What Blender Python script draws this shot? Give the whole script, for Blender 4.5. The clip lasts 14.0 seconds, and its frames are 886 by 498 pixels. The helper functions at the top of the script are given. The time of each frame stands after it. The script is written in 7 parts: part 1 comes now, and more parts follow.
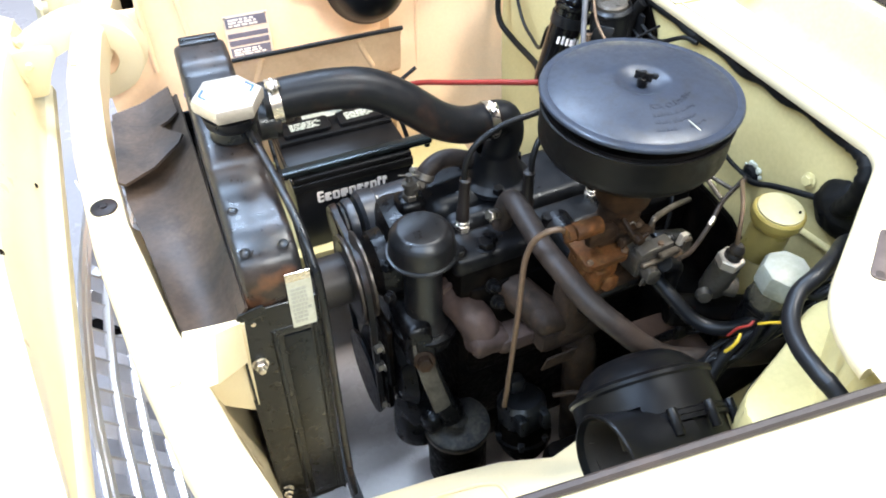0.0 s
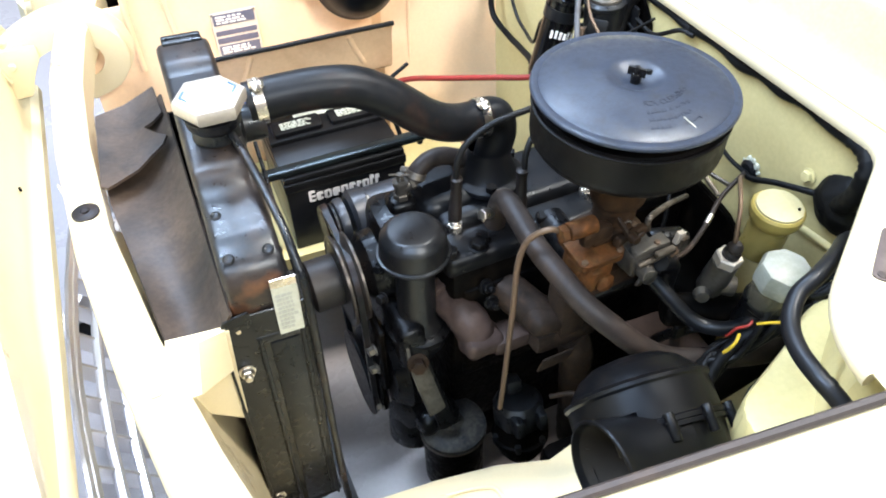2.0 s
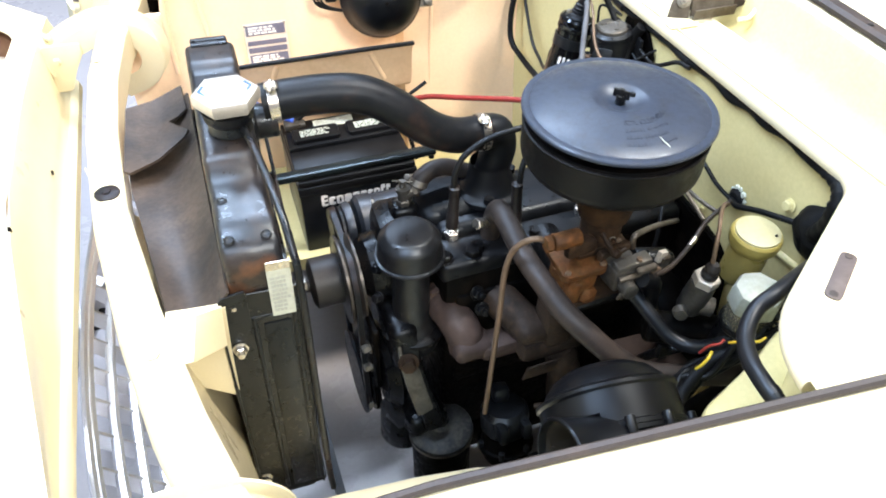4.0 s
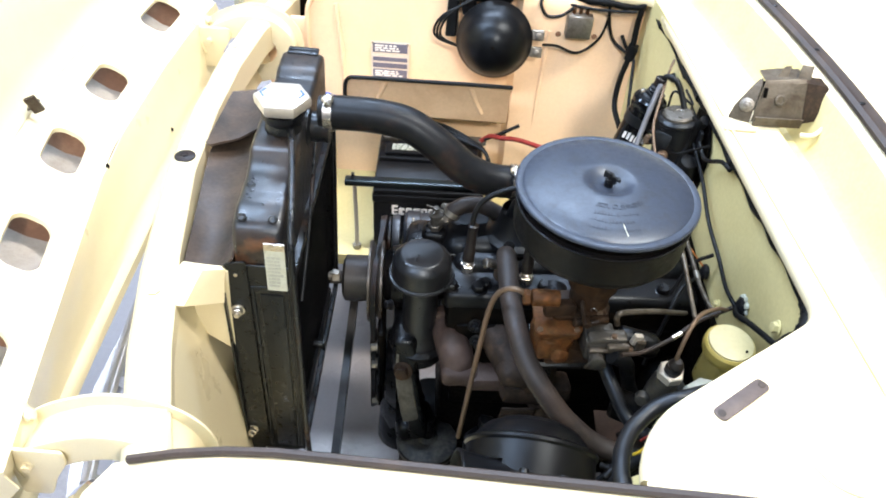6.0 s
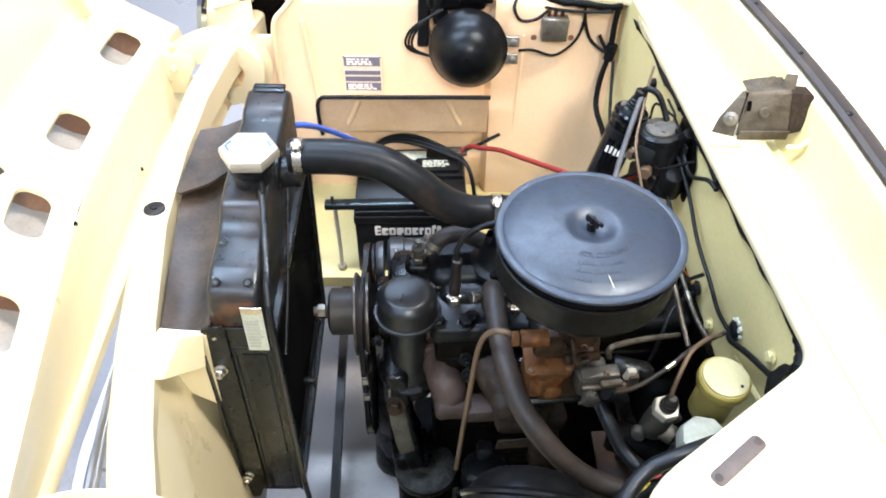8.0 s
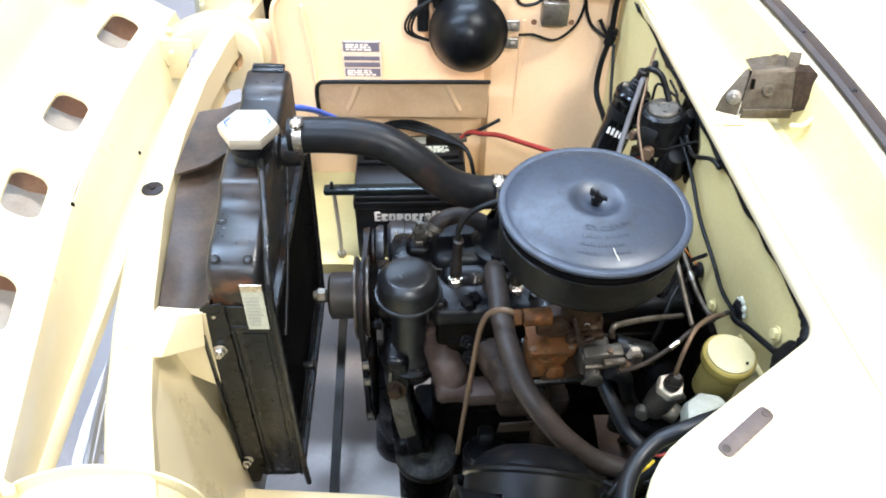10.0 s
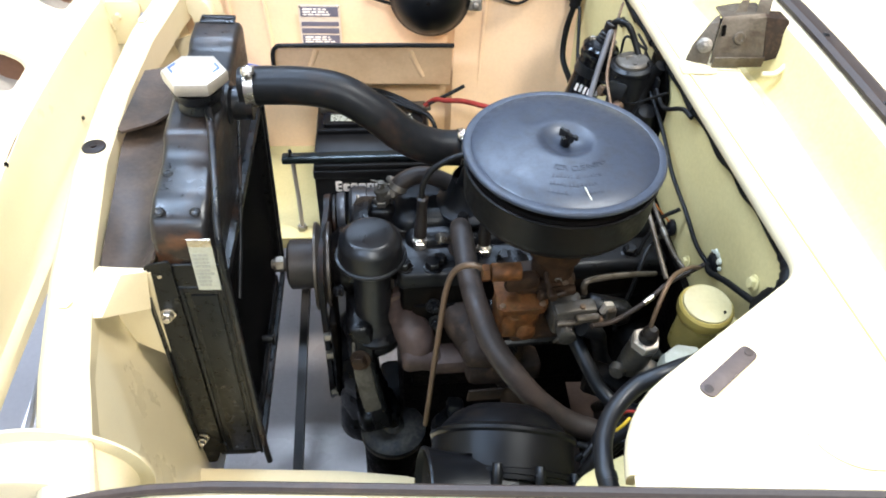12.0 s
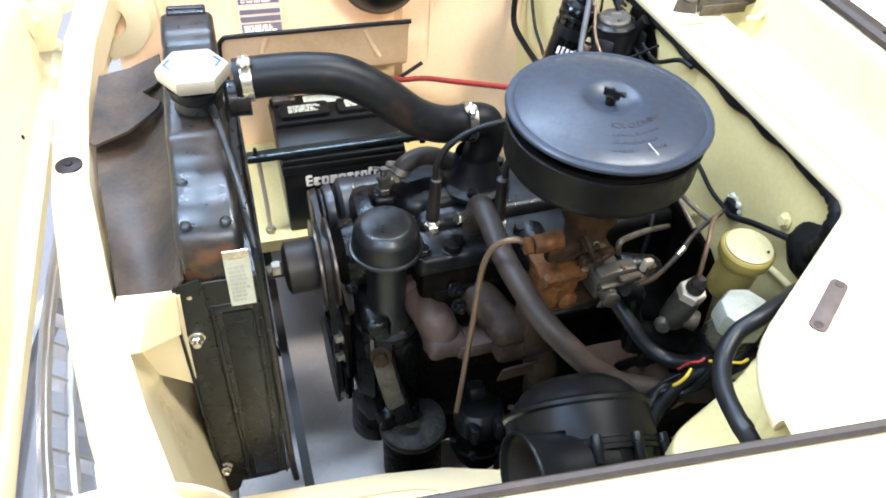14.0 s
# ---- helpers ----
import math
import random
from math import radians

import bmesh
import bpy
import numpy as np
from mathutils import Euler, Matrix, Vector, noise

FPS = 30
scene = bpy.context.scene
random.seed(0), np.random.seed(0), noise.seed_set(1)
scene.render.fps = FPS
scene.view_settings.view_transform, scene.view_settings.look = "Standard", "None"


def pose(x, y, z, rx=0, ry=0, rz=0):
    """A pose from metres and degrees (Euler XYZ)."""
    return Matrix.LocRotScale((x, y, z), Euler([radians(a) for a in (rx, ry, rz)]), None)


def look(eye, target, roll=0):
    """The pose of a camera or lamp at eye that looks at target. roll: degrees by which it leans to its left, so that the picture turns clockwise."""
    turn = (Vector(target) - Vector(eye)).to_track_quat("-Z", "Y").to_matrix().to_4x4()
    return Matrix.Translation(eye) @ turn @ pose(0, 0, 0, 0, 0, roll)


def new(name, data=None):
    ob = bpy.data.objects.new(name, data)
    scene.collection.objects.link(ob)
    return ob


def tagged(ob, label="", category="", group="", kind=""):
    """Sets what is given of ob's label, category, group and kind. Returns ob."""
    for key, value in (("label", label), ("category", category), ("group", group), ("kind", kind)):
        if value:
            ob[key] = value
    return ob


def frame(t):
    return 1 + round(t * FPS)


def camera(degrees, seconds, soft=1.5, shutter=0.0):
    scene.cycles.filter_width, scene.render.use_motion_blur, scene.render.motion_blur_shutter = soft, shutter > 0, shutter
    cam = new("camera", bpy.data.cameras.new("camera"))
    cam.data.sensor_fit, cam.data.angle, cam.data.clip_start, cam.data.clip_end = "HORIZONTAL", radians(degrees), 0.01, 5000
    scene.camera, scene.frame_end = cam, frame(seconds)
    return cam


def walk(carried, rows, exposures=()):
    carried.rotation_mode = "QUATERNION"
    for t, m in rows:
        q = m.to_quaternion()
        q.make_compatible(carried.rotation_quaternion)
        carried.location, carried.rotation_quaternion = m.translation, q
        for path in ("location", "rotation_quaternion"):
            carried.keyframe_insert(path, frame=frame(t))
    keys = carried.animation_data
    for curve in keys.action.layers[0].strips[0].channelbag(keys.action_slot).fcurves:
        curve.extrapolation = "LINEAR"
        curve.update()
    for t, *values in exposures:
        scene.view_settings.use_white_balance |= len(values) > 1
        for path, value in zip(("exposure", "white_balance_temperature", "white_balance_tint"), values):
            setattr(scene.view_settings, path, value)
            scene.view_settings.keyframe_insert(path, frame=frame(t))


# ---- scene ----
cam = camera(63.0, 14.0, 1.9)
PATH = [
    (0, (0.01, 0.014, 1.576), (0.52, 1.326, 0.155), -0.1),
    (0.5, (0.018, 0.016, 1.571), (0.517, 1.329, 0.147), -0.8),
    (1, (0.022, 0.028, 1.568), (0.521, 1.335, 0.138), -0.4),
    (1.5, (0.022, 0.034, 1.566), (0.525, 1.333, 0.13), -0.1),
    (2, (0.03, 0.031, 1.568), (0.533, 1.331, 0.134), -0.8),
    (2.5, (0.02, 0.027, 1.568), (0.534, 1.325, 0.136), -0.3),
    (3, (0.018, 0.029, 1.574), (0.541, 1.333, 0.151), 0.0),
    (5.5, (0.211, -0.186, 1.617), (0.329, 1.308, 0.292), 3.9),
    (6, (0.28, -0.142, 1.662), (0.284, 1.339, 0.317), 4.3),
    (6.5, (0.33, -0.091, 1.68), (0.31, 1.353, 0.296), 4.5),
    (7, (0.309, -0.06, 1.713), (0.306, 1.361, 0.305), 3.3),
    (7.5, (0.301, -0.048, 1.723), (0.308, 1.369, 0.312), 1.4),
    (8, (0.294, -0.042, 1.723), (0.316, 1.373, 0.31), 1.0),
    (10.5, (0.288, -0.059, 1.69), (0.322, 1.359, 0.28), 1.3),
    (11, (0.295, -0.034, 1.723), (0.338, 1.463, 0.397), 1.7),
    (11.5, (0.292, -0.032, 1.703), (0.357, 1.421, 0.329), 1.0),
    (12, (0.295, -0.064, 1.611), (0.413, 1.352, 0.203), 2.7),
    (12.5, (0.26, -0.052, 1.598), (0.389, 1.355, 0.183), 3.9),
    (13, (0.123, -0.034, 1.583), (0.469, 1.326, 0.158), 2.1),
    (13.5, (0.103, -0.021, 1.574), (0.508, 1.315, 0.142), 4.1),
    (14, (0.109, -0.009, 1.571), (0.529, 1.33, 0.145), 4.0),
]
walk(cam, [(t, look(eye, target, roll)) for t, eye, target, roll in PATH], [(0, 0.17), (3, 0.17), (5.5, 0), (6.5, -0.1), (7.2, 0), (8, 0), (11, 0), (11.5, -0.08), (12, -0.14), (12.5, -0.08), (13.5, 0.12), (14, 0.16)])

# ---- world and light: a closed showroom with ceiling panels ----
GROUND = 0.12
CEIL = 3.7
world = bpy.data.worlds.new("world")
scene.world = world
world.use_nodes = True
world.node_tree.nodes["Background"].inputs[0].default_value = (0.75, 0.80, 0.90, 1)
world.node_tree.nodes["Background"].inputs[1].default_value = 0.25


def area(name, loc, target, sx, sy, watts, colour):
    lamp = bpy.data.lights.new(name, "AREA")
    lamp.shape, lamp.size, lamp.size_y, lamp.energy, lamp.color = "RECTANGLE", sx, sy, watts, colour
    ob = new(name, lamp)
    ob.matrix_world = look(loc, target)
    return ob


WARM, COOL = (1.0, 0.90, 0.79), (0.76, 0.89, 1.10)
area("ceiling_lamp", (-1.3, 0.9, CEIL - 0.08), (-1.3, 0.91, 0), 2.4, 0.5, 195, COOL)
area("ceiling_lamp", (1.5, 0.6, CEIL - 0.08), (1.5, 0.61, 0), 1.2, 0.4, 165, WARM)
area("ceiling_lamp", (0.1, 2.7, CEIL - 0.08), (0.1, 2.71, 0), 2.4, 0.4, 200, COOL)
area("ceiling_lamp", (-1.2, -1.5, CEIL - 0.08), (-1.2, -1.49, 0), 2.4, 0.5, 130, COOL)
area("ceiling_lamp", (0.8, -2.5, CEIL - 0.08), (0.6, 0.9, 0.9), 0.45, 0.45, 190, WARM)

# ---- materials ----


def mat(name, base, rough=0.5, metal=0.0, second=None, scale=30.0, amount=0.5, grain=0.0, bump=0.0, bscale=200.0,
        coat=0.0, spec=0.32, edge=(0.45, 0.62), rvar=0.1, dust=None, worn=None):
    """Painted, cast or moulded surface: a base colour, patches of a second colour, fine grain and relief."""
    m = bpy.data.materials.new(name)
    m.use_nodes = True
    nt = m.node_tree
    n, l = nt.nodes, nt.links
    b = n["Principled BSDF"]
    co = n.new("ShaderNodeTexCoord")
    b.inputs["Metallic"].default_value = metal
    b.inputs["Coat Weight"].default_value = coat
    b.inputs["Coat Roughness"].default_value = 0.12
    b.inputs["Specular IOR Level"].default_value = spec
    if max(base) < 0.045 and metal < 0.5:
        # bluish tint puts the cool ceiling sheen into dark materials
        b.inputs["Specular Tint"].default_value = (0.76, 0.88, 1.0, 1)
    big = n.new("ShaderNodeTexNoise")
    big.inputs["Scale"].default_value, big.inputs["Detail"].default_value, big.inputs["Roughness"].default_value = scale, 6, 0.65
    l.new(co.outputs["Object"], big.inputs["Vector"])
    ramp = n.new("ShaderNodeValToRGB")
    ramp.color_ramp.elements[0].position, ramp.color_ramp.elements[1].position = edge
    ramp.color_ramp.elements[0].color = (*base, 1)
    sec = second or tuple(c * 0.8 for c in base)
    ramp.color_ramp.elements[1].color = tuple(base[i] * (1 - amount) + sec[i] * amount for i in range(3)) + (1,)
    l.new(big.outputs["Fac"], ramp.inputs["Fac"])
    fine = n.new("ShaderNodeTexNoise")
    fine.inputs["Scale"].default_value, fine.inputs["Detail"].default_value = bscale, 4
    l.new(co.outputs["Object"], fine.inputs["Vector"])
    out = ramp.outputs["Color"]
    if grain:
        mix = n.new("ShaderNodeMix")
        mix.data_type, mix.blend_type = "RGBA", "MULTIPLY"
        mix.inputs[0].default_value = grain
        l.new(out, mix.inputs[6])
        fr = n.new("ShaderNodeMapRange")
        fr.inputs[1].default_value, fr.inputs[2].default_value = 0.3, 0.7
        fr.inputs[3].default_value, fr.inputs[4].default_value = 0.45, 1.25
        l.new(fine.outputs["Fac"], fr.inputs[0])
        l.new(fr.outputs[0], mix.inputs[7])
        out = mix.outputs[2]
    if worn:
        # one bare, rubbed region: colour, axis and the two ends over which it comes in
        col, axis, a0, a1 = worn
        sep = n.new("ShaderNodeSeparateXYZ")
        l.new(co.outputs["Object"], sep.inputs[0])
        wr = n.new("ShaderNodeMapRange")
        wr.inputs[1].default_value, wr.inputs[2].default_value = a0, a1
        l.new(sep.outputs[axis], wr.inputs[0])
        wn = n.new("ShaderNodeTexNoise")
        wn.inputs["Scale"].default_value, wn.inputs["Detail"].default_value = 28, 7
        l.new(co.outputs["Object"], wn.inputs["Vector"])
        mul = n.new("ShaderNodeMath")
        mul.operation = "MULTIPLY"
        l.new(wr.outputs[0], mul.inputs[0])
        l.new(wn.outputs["Fac"], mul.inputs[1])
        wp = n.new("ShaderNodeMapRange")
        wp.inputs[1].default_value, wp.inputs[2].default_value = 0.40, 0.66
        l.new(mul.outputs[0], wp.inputs[0])
        wm = n.new("ShaderNodeMix")
        wm.data_type = "RGBA"
        l.new(wp.outputs[0], wm.inputs[0])
        l.new(out, wm.inputs[6])
        wm.inputs[7].default_value = (*col, 1)
        out = wm.outputs[2]
    mid = None
    if dust:
        # settled dust and specks: colour, amount
        col, amt = dust
        mid = n.new("ShaderNodeTexNoise")
        mid.inputs["Scale"].default_value, mid.inputs["Detail"].default_value, mid.inputs["Roughness"].default_value = 75, 8, 0.72
        l.new(co.outputs["Object"], mid.inputs["Vector"])
        dr = n.new("ShaderNodeMapRange")
        dr.inputs[1].default_value, dr.inputs[2].default_value, dr.inputs[4].default_value = 0.50, 0.72, amt
        l.new(mid.outputs["Fac"], dr.inputs[0])
        dm = n.new("ShaderNodeMix")
        dm.data_type = "RGBA"
        l.new(dr.outputs[0], dm.inputs[0])
        l.new(out, dm.inputs[6])
        dm.inputs[7].default_value = (*col, 1)
        out = dm.outputs[2]
    l.new(out, b.inputs["Base Color"])
    rr = n.new("ShaderNodeMapRange")
    rr.inputs[3].default_value, rr.inputs[4].default_value = max(0.03, rough - rvar), min(1, rough + rvar)
    if dust:
        rr.inputs[1].default_value, rr.inputs[2].default_value = 0.35, 0.65
        l.new(mid.outputs["Fac"], rr.inputs[0])
    else:
        l.new(big.outputs["Fac"], rr.inputs[0])
    l.new(rr.outputs[0], b.inputs["Roughness"])
    if bump:
        bp = n.new("ShaderNodeBump")
        bp.inputs["Strength"].default_value, bp.inputs["Distance"].default_value = bump, 0.002
        l.new(fine.outputs["Fac"], bp.inputs["Height"])
        l.new(bp.outputs[0], b.inputs["Normal"])
    return m


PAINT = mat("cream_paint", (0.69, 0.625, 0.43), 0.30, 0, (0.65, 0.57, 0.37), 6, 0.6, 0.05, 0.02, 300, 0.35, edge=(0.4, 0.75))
# cream paint again, darker and yellower: shade of the bay is in the colour
SHADEDPAINT = mat("shaded_bay_paint", (0.56, 0.50, 0.255), 0.42, 0, (0.47, 0.40, 0.18), 9, 0.5, 0.12, 0.05, 160, 0.1, edge=(0.45, 0.8))
# same cream paint, with warm bounced light put into a peach colour
WARMPAINT = mat("warm_lit_cream_paint", (0.85, 0.64, 0.445), 0.4, metal=0, second=(0.8, 0.55, 0.34), scale=7, amount=0.6, grain=0.08, bump=0.04, bscale=160, coat=0.15, edge=(0.4, 0.75))
TAN = mat("tan_panel", (0.70, 0.51, 0.32), 0.5, 0, (0.55, 0.36, 0.20), 14, 0.5, 0.1, 0.05, 150)
# bluish base carries part of the cool overhead sheen
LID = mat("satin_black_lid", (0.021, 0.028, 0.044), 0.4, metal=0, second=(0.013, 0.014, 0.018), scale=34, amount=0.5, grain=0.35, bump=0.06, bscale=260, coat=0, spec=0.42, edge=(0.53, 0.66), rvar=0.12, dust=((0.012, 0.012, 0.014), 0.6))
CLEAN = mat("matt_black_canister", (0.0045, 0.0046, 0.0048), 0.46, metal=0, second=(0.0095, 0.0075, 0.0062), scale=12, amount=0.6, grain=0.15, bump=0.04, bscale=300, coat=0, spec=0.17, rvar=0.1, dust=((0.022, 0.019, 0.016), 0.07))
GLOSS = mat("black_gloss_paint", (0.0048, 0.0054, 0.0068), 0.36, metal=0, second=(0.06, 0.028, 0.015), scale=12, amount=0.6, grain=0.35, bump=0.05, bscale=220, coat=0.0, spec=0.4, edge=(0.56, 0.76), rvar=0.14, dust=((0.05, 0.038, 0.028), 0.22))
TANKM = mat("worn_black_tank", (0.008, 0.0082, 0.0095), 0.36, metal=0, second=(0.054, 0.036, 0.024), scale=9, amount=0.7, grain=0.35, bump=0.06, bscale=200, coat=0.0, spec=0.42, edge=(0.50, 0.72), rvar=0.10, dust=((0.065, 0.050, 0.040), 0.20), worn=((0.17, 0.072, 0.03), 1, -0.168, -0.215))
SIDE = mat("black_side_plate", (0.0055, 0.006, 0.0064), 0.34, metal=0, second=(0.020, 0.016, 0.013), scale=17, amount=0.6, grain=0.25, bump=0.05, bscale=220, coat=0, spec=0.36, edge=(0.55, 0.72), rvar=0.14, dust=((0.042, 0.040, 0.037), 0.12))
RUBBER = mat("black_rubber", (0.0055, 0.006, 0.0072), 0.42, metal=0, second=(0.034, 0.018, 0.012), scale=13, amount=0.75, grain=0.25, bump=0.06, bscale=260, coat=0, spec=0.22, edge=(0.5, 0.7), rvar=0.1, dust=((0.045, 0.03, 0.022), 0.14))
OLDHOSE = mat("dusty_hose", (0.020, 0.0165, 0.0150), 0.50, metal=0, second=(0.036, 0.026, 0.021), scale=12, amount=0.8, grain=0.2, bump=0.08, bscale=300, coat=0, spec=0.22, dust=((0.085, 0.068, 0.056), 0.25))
HUBM = mat("dusty_grey_hub", (0.028, 0.027, 0.027), 0.46, 0.1, (0.052, 0.044, 0.040), 10, 0.7, 0.2, 0.05, 200, spec=0.3)
PULLEYM = mat("worn_pulley_steel", (0.055, 0.052, 0.050), 0.36, 0.45, (0.030, 0.024, 0.020), 12, 0.7, 0.2, 0.05, 200)
# housing black made paler: light inside the duct is put into the colour
DUCTIN = mat("lit_duct_inside", (0.022, 0.020, 0.018), 0.6, 0, (0.034, 0.030, 0.025), 12, 0.6, 0.15, 0.05, 200, spec=0.15)
FITTING = mat("grey_cast_fitting", (0.085, 0.083, 0.076), 0.42, 0.5, (0.040, 0.036, 0.030), 22, 0.7, 0.3, 0.15, 200)
BAFFLE = mat("dusty_rubber_sheet", (0.020, 0.0185, 0.018), 0.48, metal=0, second=(0.085, 0.060, 0.044), scale=6.5, amount=0.85, grain=0.4, bump=0.14, bscale=160, coat=0, spec=0.26, edge=(0.40, 0.68), dust=((0.09, 0.072, 0.058), 0.15))
FILTM = mat("dusty_slate_cover", (0.020, 0.022, 0.025), 0.5, metal=0.1, second=(0.060, 0.058, 0.052), scale=38, amount=0.9, grain=0.6, bump=0.3, bscale=160, coat=0, spec=0.2, edge=(0.44, 0.62), dust=((0.10, 0.096, 0.085), 0.25))
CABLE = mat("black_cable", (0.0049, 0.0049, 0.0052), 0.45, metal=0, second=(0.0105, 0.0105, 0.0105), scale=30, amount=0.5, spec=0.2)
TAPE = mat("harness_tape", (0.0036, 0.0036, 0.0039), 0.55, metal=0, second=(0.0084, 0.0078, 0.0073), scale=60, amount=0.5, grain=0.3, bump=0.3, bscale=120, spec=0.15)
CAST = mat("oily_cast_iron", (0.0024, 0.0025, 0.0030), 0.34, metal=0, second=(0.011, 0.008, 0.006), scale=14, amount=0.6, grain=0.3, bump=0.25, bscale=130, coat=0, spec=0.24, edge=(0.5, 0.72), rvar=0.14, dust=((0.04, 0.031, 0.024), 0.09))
# near-black for greasy castings, and for shade painted into gaps and holes
GREASESHADE = mat("grease_and_shade_black", (0.0012, 0.0011, 0.0011), 0.5, metal=0, second=(0.006, 0.0042, 0.0028), scale=25, amount=0.6, grain=0.5, bump=0.5, bscale=110, coat=0, spec=0.05, rvar=0.2, dust=((0.02, 0.014, 0.01), 0.14))
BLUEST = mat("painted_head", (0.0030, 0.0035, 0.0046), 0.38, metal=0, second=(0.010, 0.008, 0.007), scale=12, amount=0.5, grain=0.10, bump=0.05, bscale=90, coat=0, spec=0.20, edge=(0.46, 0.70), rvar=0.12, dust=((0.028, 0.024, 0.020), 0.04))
MANIF = mat("hot_manifold", (0.052, 0.036, 0.032), 0.55, metal=0, second=(0.020, 0.014, 0.012), scale=13, amount=0.85, grain=0.3, bump=0.3, bscale=130, coat=0, spec=0.25, edge=(0.46, 0.68), dust=((0.105, 0.070, 0.058), 0.3))
RUST = mat("rusty_brass", (0.105, 0.042, 0.014), 0.60, metal=0.1, second=(0.016, 0.010, 0.006), scale=52, amount=0.85, grain=0.6, bump=0.6, bscale=110, spec=0.15, edge=(0.36, 0.66), dust=((0.19, 0.115, 0.035), 0.32))
SOOT = mat("brown_stained_casting", (0.019, 0.012, 0.008), 0.55, 0.1, (0.058, 0.031, 0.015), 24, 0.8, 0.4, 0.35, 120, spec=0.15, edge=(0.46, 0.7), dust=((0.075, 0.052, 0.028), 0.22))
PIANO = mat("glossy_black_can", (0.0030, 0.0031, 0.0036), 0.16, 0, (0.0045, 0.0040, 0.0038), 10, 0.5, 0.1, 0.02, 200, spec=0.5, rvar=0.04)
ZINC = mat("tarnished_zinc", (0.105, 0.096, 0.082), 0.42, metal=0.5, second=(0.040, 0.030, 0.020), scale=34, amount=0.8, grain=0.35, bump=0.25, bscale=200, dust=((0.17, 0.12, 0.07), 0.25))
COPPER = mat("dull_copper_pipe", (0.11, 0.078, 0.052), 0.48, 0.35, (0.13, 0.085, 0.06), 40, 0.6, 0.3, 0.05, 300)
STEEL = mat("bright_steel", (0.70, 0.68, 0.64), 0.28, 1.0, (0.5, 0.46, 0.40), 60, 0.6, 0.2, 0.05, 300)
DULL = mat("dull_steel", (0.2800, 0.2730, 0.2520), 0.45, 0.9, (0.1750, 0.1540, 0.1260), 50, 0.7, 0.3, 0.15, 250)
CHROME = mat("chrome", (0.82, 0.83, 0.86), 0.06, 1.0, (0.8, 0.8, 0.82), 5, 0.3, rvar=0.02)
CAPM = mat("cast_alloy_cap", (0.48, 0.46, 0.42), 0.38, 0.55, (0.4500, 0.4320, 0.3870), 40, 0.6, 0.15, 0.08, 240)
BLUE = mat("blue_plastic", (0.05, 0.12, 0.55), 0.4, 0, (0.04, 0.10, 0.42), 40, 0.5)
LABEL = mat("label_paper", (0.47, 0.50, 0.43), 0.55, 0, (0.40, 0.41, 0.33), 40, 0.6, 0.15)
PRINT = mat("print_grey", (0.36, 0.38, 0.34), 0.6)
INK = mat("print_white", (0.80, 0.80, 0.80), 0.5)
NAVY = mat("plate_print", (0.13, 0.14, 0.21), 0.4, 0.2)
PLATE = mat("plate_alloy", (0.66, 0.64, 0.60), 0.4, 0.3, (0.5, 0.48, 0.44), 60, 0.5)
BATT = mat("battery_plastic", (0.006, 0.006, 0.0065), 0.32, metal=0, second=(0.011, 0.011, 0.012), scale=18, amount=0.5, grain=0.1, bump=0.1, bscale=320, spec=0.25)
BAR = mat("painted_steel_bar", (0.0147, 0.0210, 0.0231), 0.2, 0.4, (0.0084, 0.0084, 0.0092), 30, 0.6, 0.2)
RED = mat("red_cable", (0.20, 0.022, 0.018), 0.45, 0, (0.11, 0.014, 0.012), 30, 0.5)
YELLOWC = mat("yellow_wire", (0.50, 0.36, 0.03), 0.4)
ORANGEC = mat("orange_wire", (0.42, 0.14, 0.03), 0.5)
YPLAST = mat("aged_plastic", (0.23, 0.19, 0.062), 0.3, metal=0, second=(0.15, 0.115, 0.032), scale=25, amount=0.5, grain=0.1, spec=0.4)
YRIM = mat("yellowed_cap", (0.27, 0.225, 0.065), 0.4, 0, (0.22, 0.18, 0.05), 30, 0.5, 0.1)
YCAPM = mat("pale_plastic_cap", (0.33, 0.315, 0.19), 0.45, metal=0, second=(0.27, 0.25, 0.135), scale=30, amount=0.5, grain=0.1)
GREYCAP = mat("grey_white_cap", (0.23, 0.255, 0.235), 0.42, 0, (0.15, 0.165, 0.14), 30, 0.6, 0.15, 0.05)
PLUGBROWN = mat("plug_boot", (0.0115, 0.0090, 0.0080), 0.45, 0, (0.0130, 0.0105, 0.0100), 60, 0.6, 0.2)
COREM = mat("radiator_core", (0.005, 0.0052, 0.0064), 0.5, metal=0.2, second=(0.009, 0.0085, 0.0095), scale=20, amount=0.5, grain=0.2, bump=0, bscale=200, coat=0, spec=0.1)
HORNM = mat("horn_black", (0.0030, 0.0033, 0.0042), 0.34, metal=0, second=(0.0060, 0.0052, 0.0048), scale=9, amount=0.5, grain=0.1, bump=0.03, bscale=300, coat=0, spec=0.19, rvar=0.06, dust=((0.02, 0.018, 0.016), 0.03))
BROWNIN = mat("mottled_brown", (0.20, 0.105, 0.065), 0.7, 0, (0.32, 0.19, 0.12), 9, 0.7, 0.2)
PALEGREY = mat("mottled_pale_grey", (0.42, 0.40, 0.37), 0.6, 0, (0.30, 0.27, 0.24), 12, 0.6, 0.15)
LATCHM = mat("greasy_latch_steel", (0.088, 0.077, 0.060), 0.5, 0.25, (0.035, 0.024, 0.016), 26, 0.85, 0.4, 0.2, 200, dust=((0.07, 0.045, 0.025), 0.4))
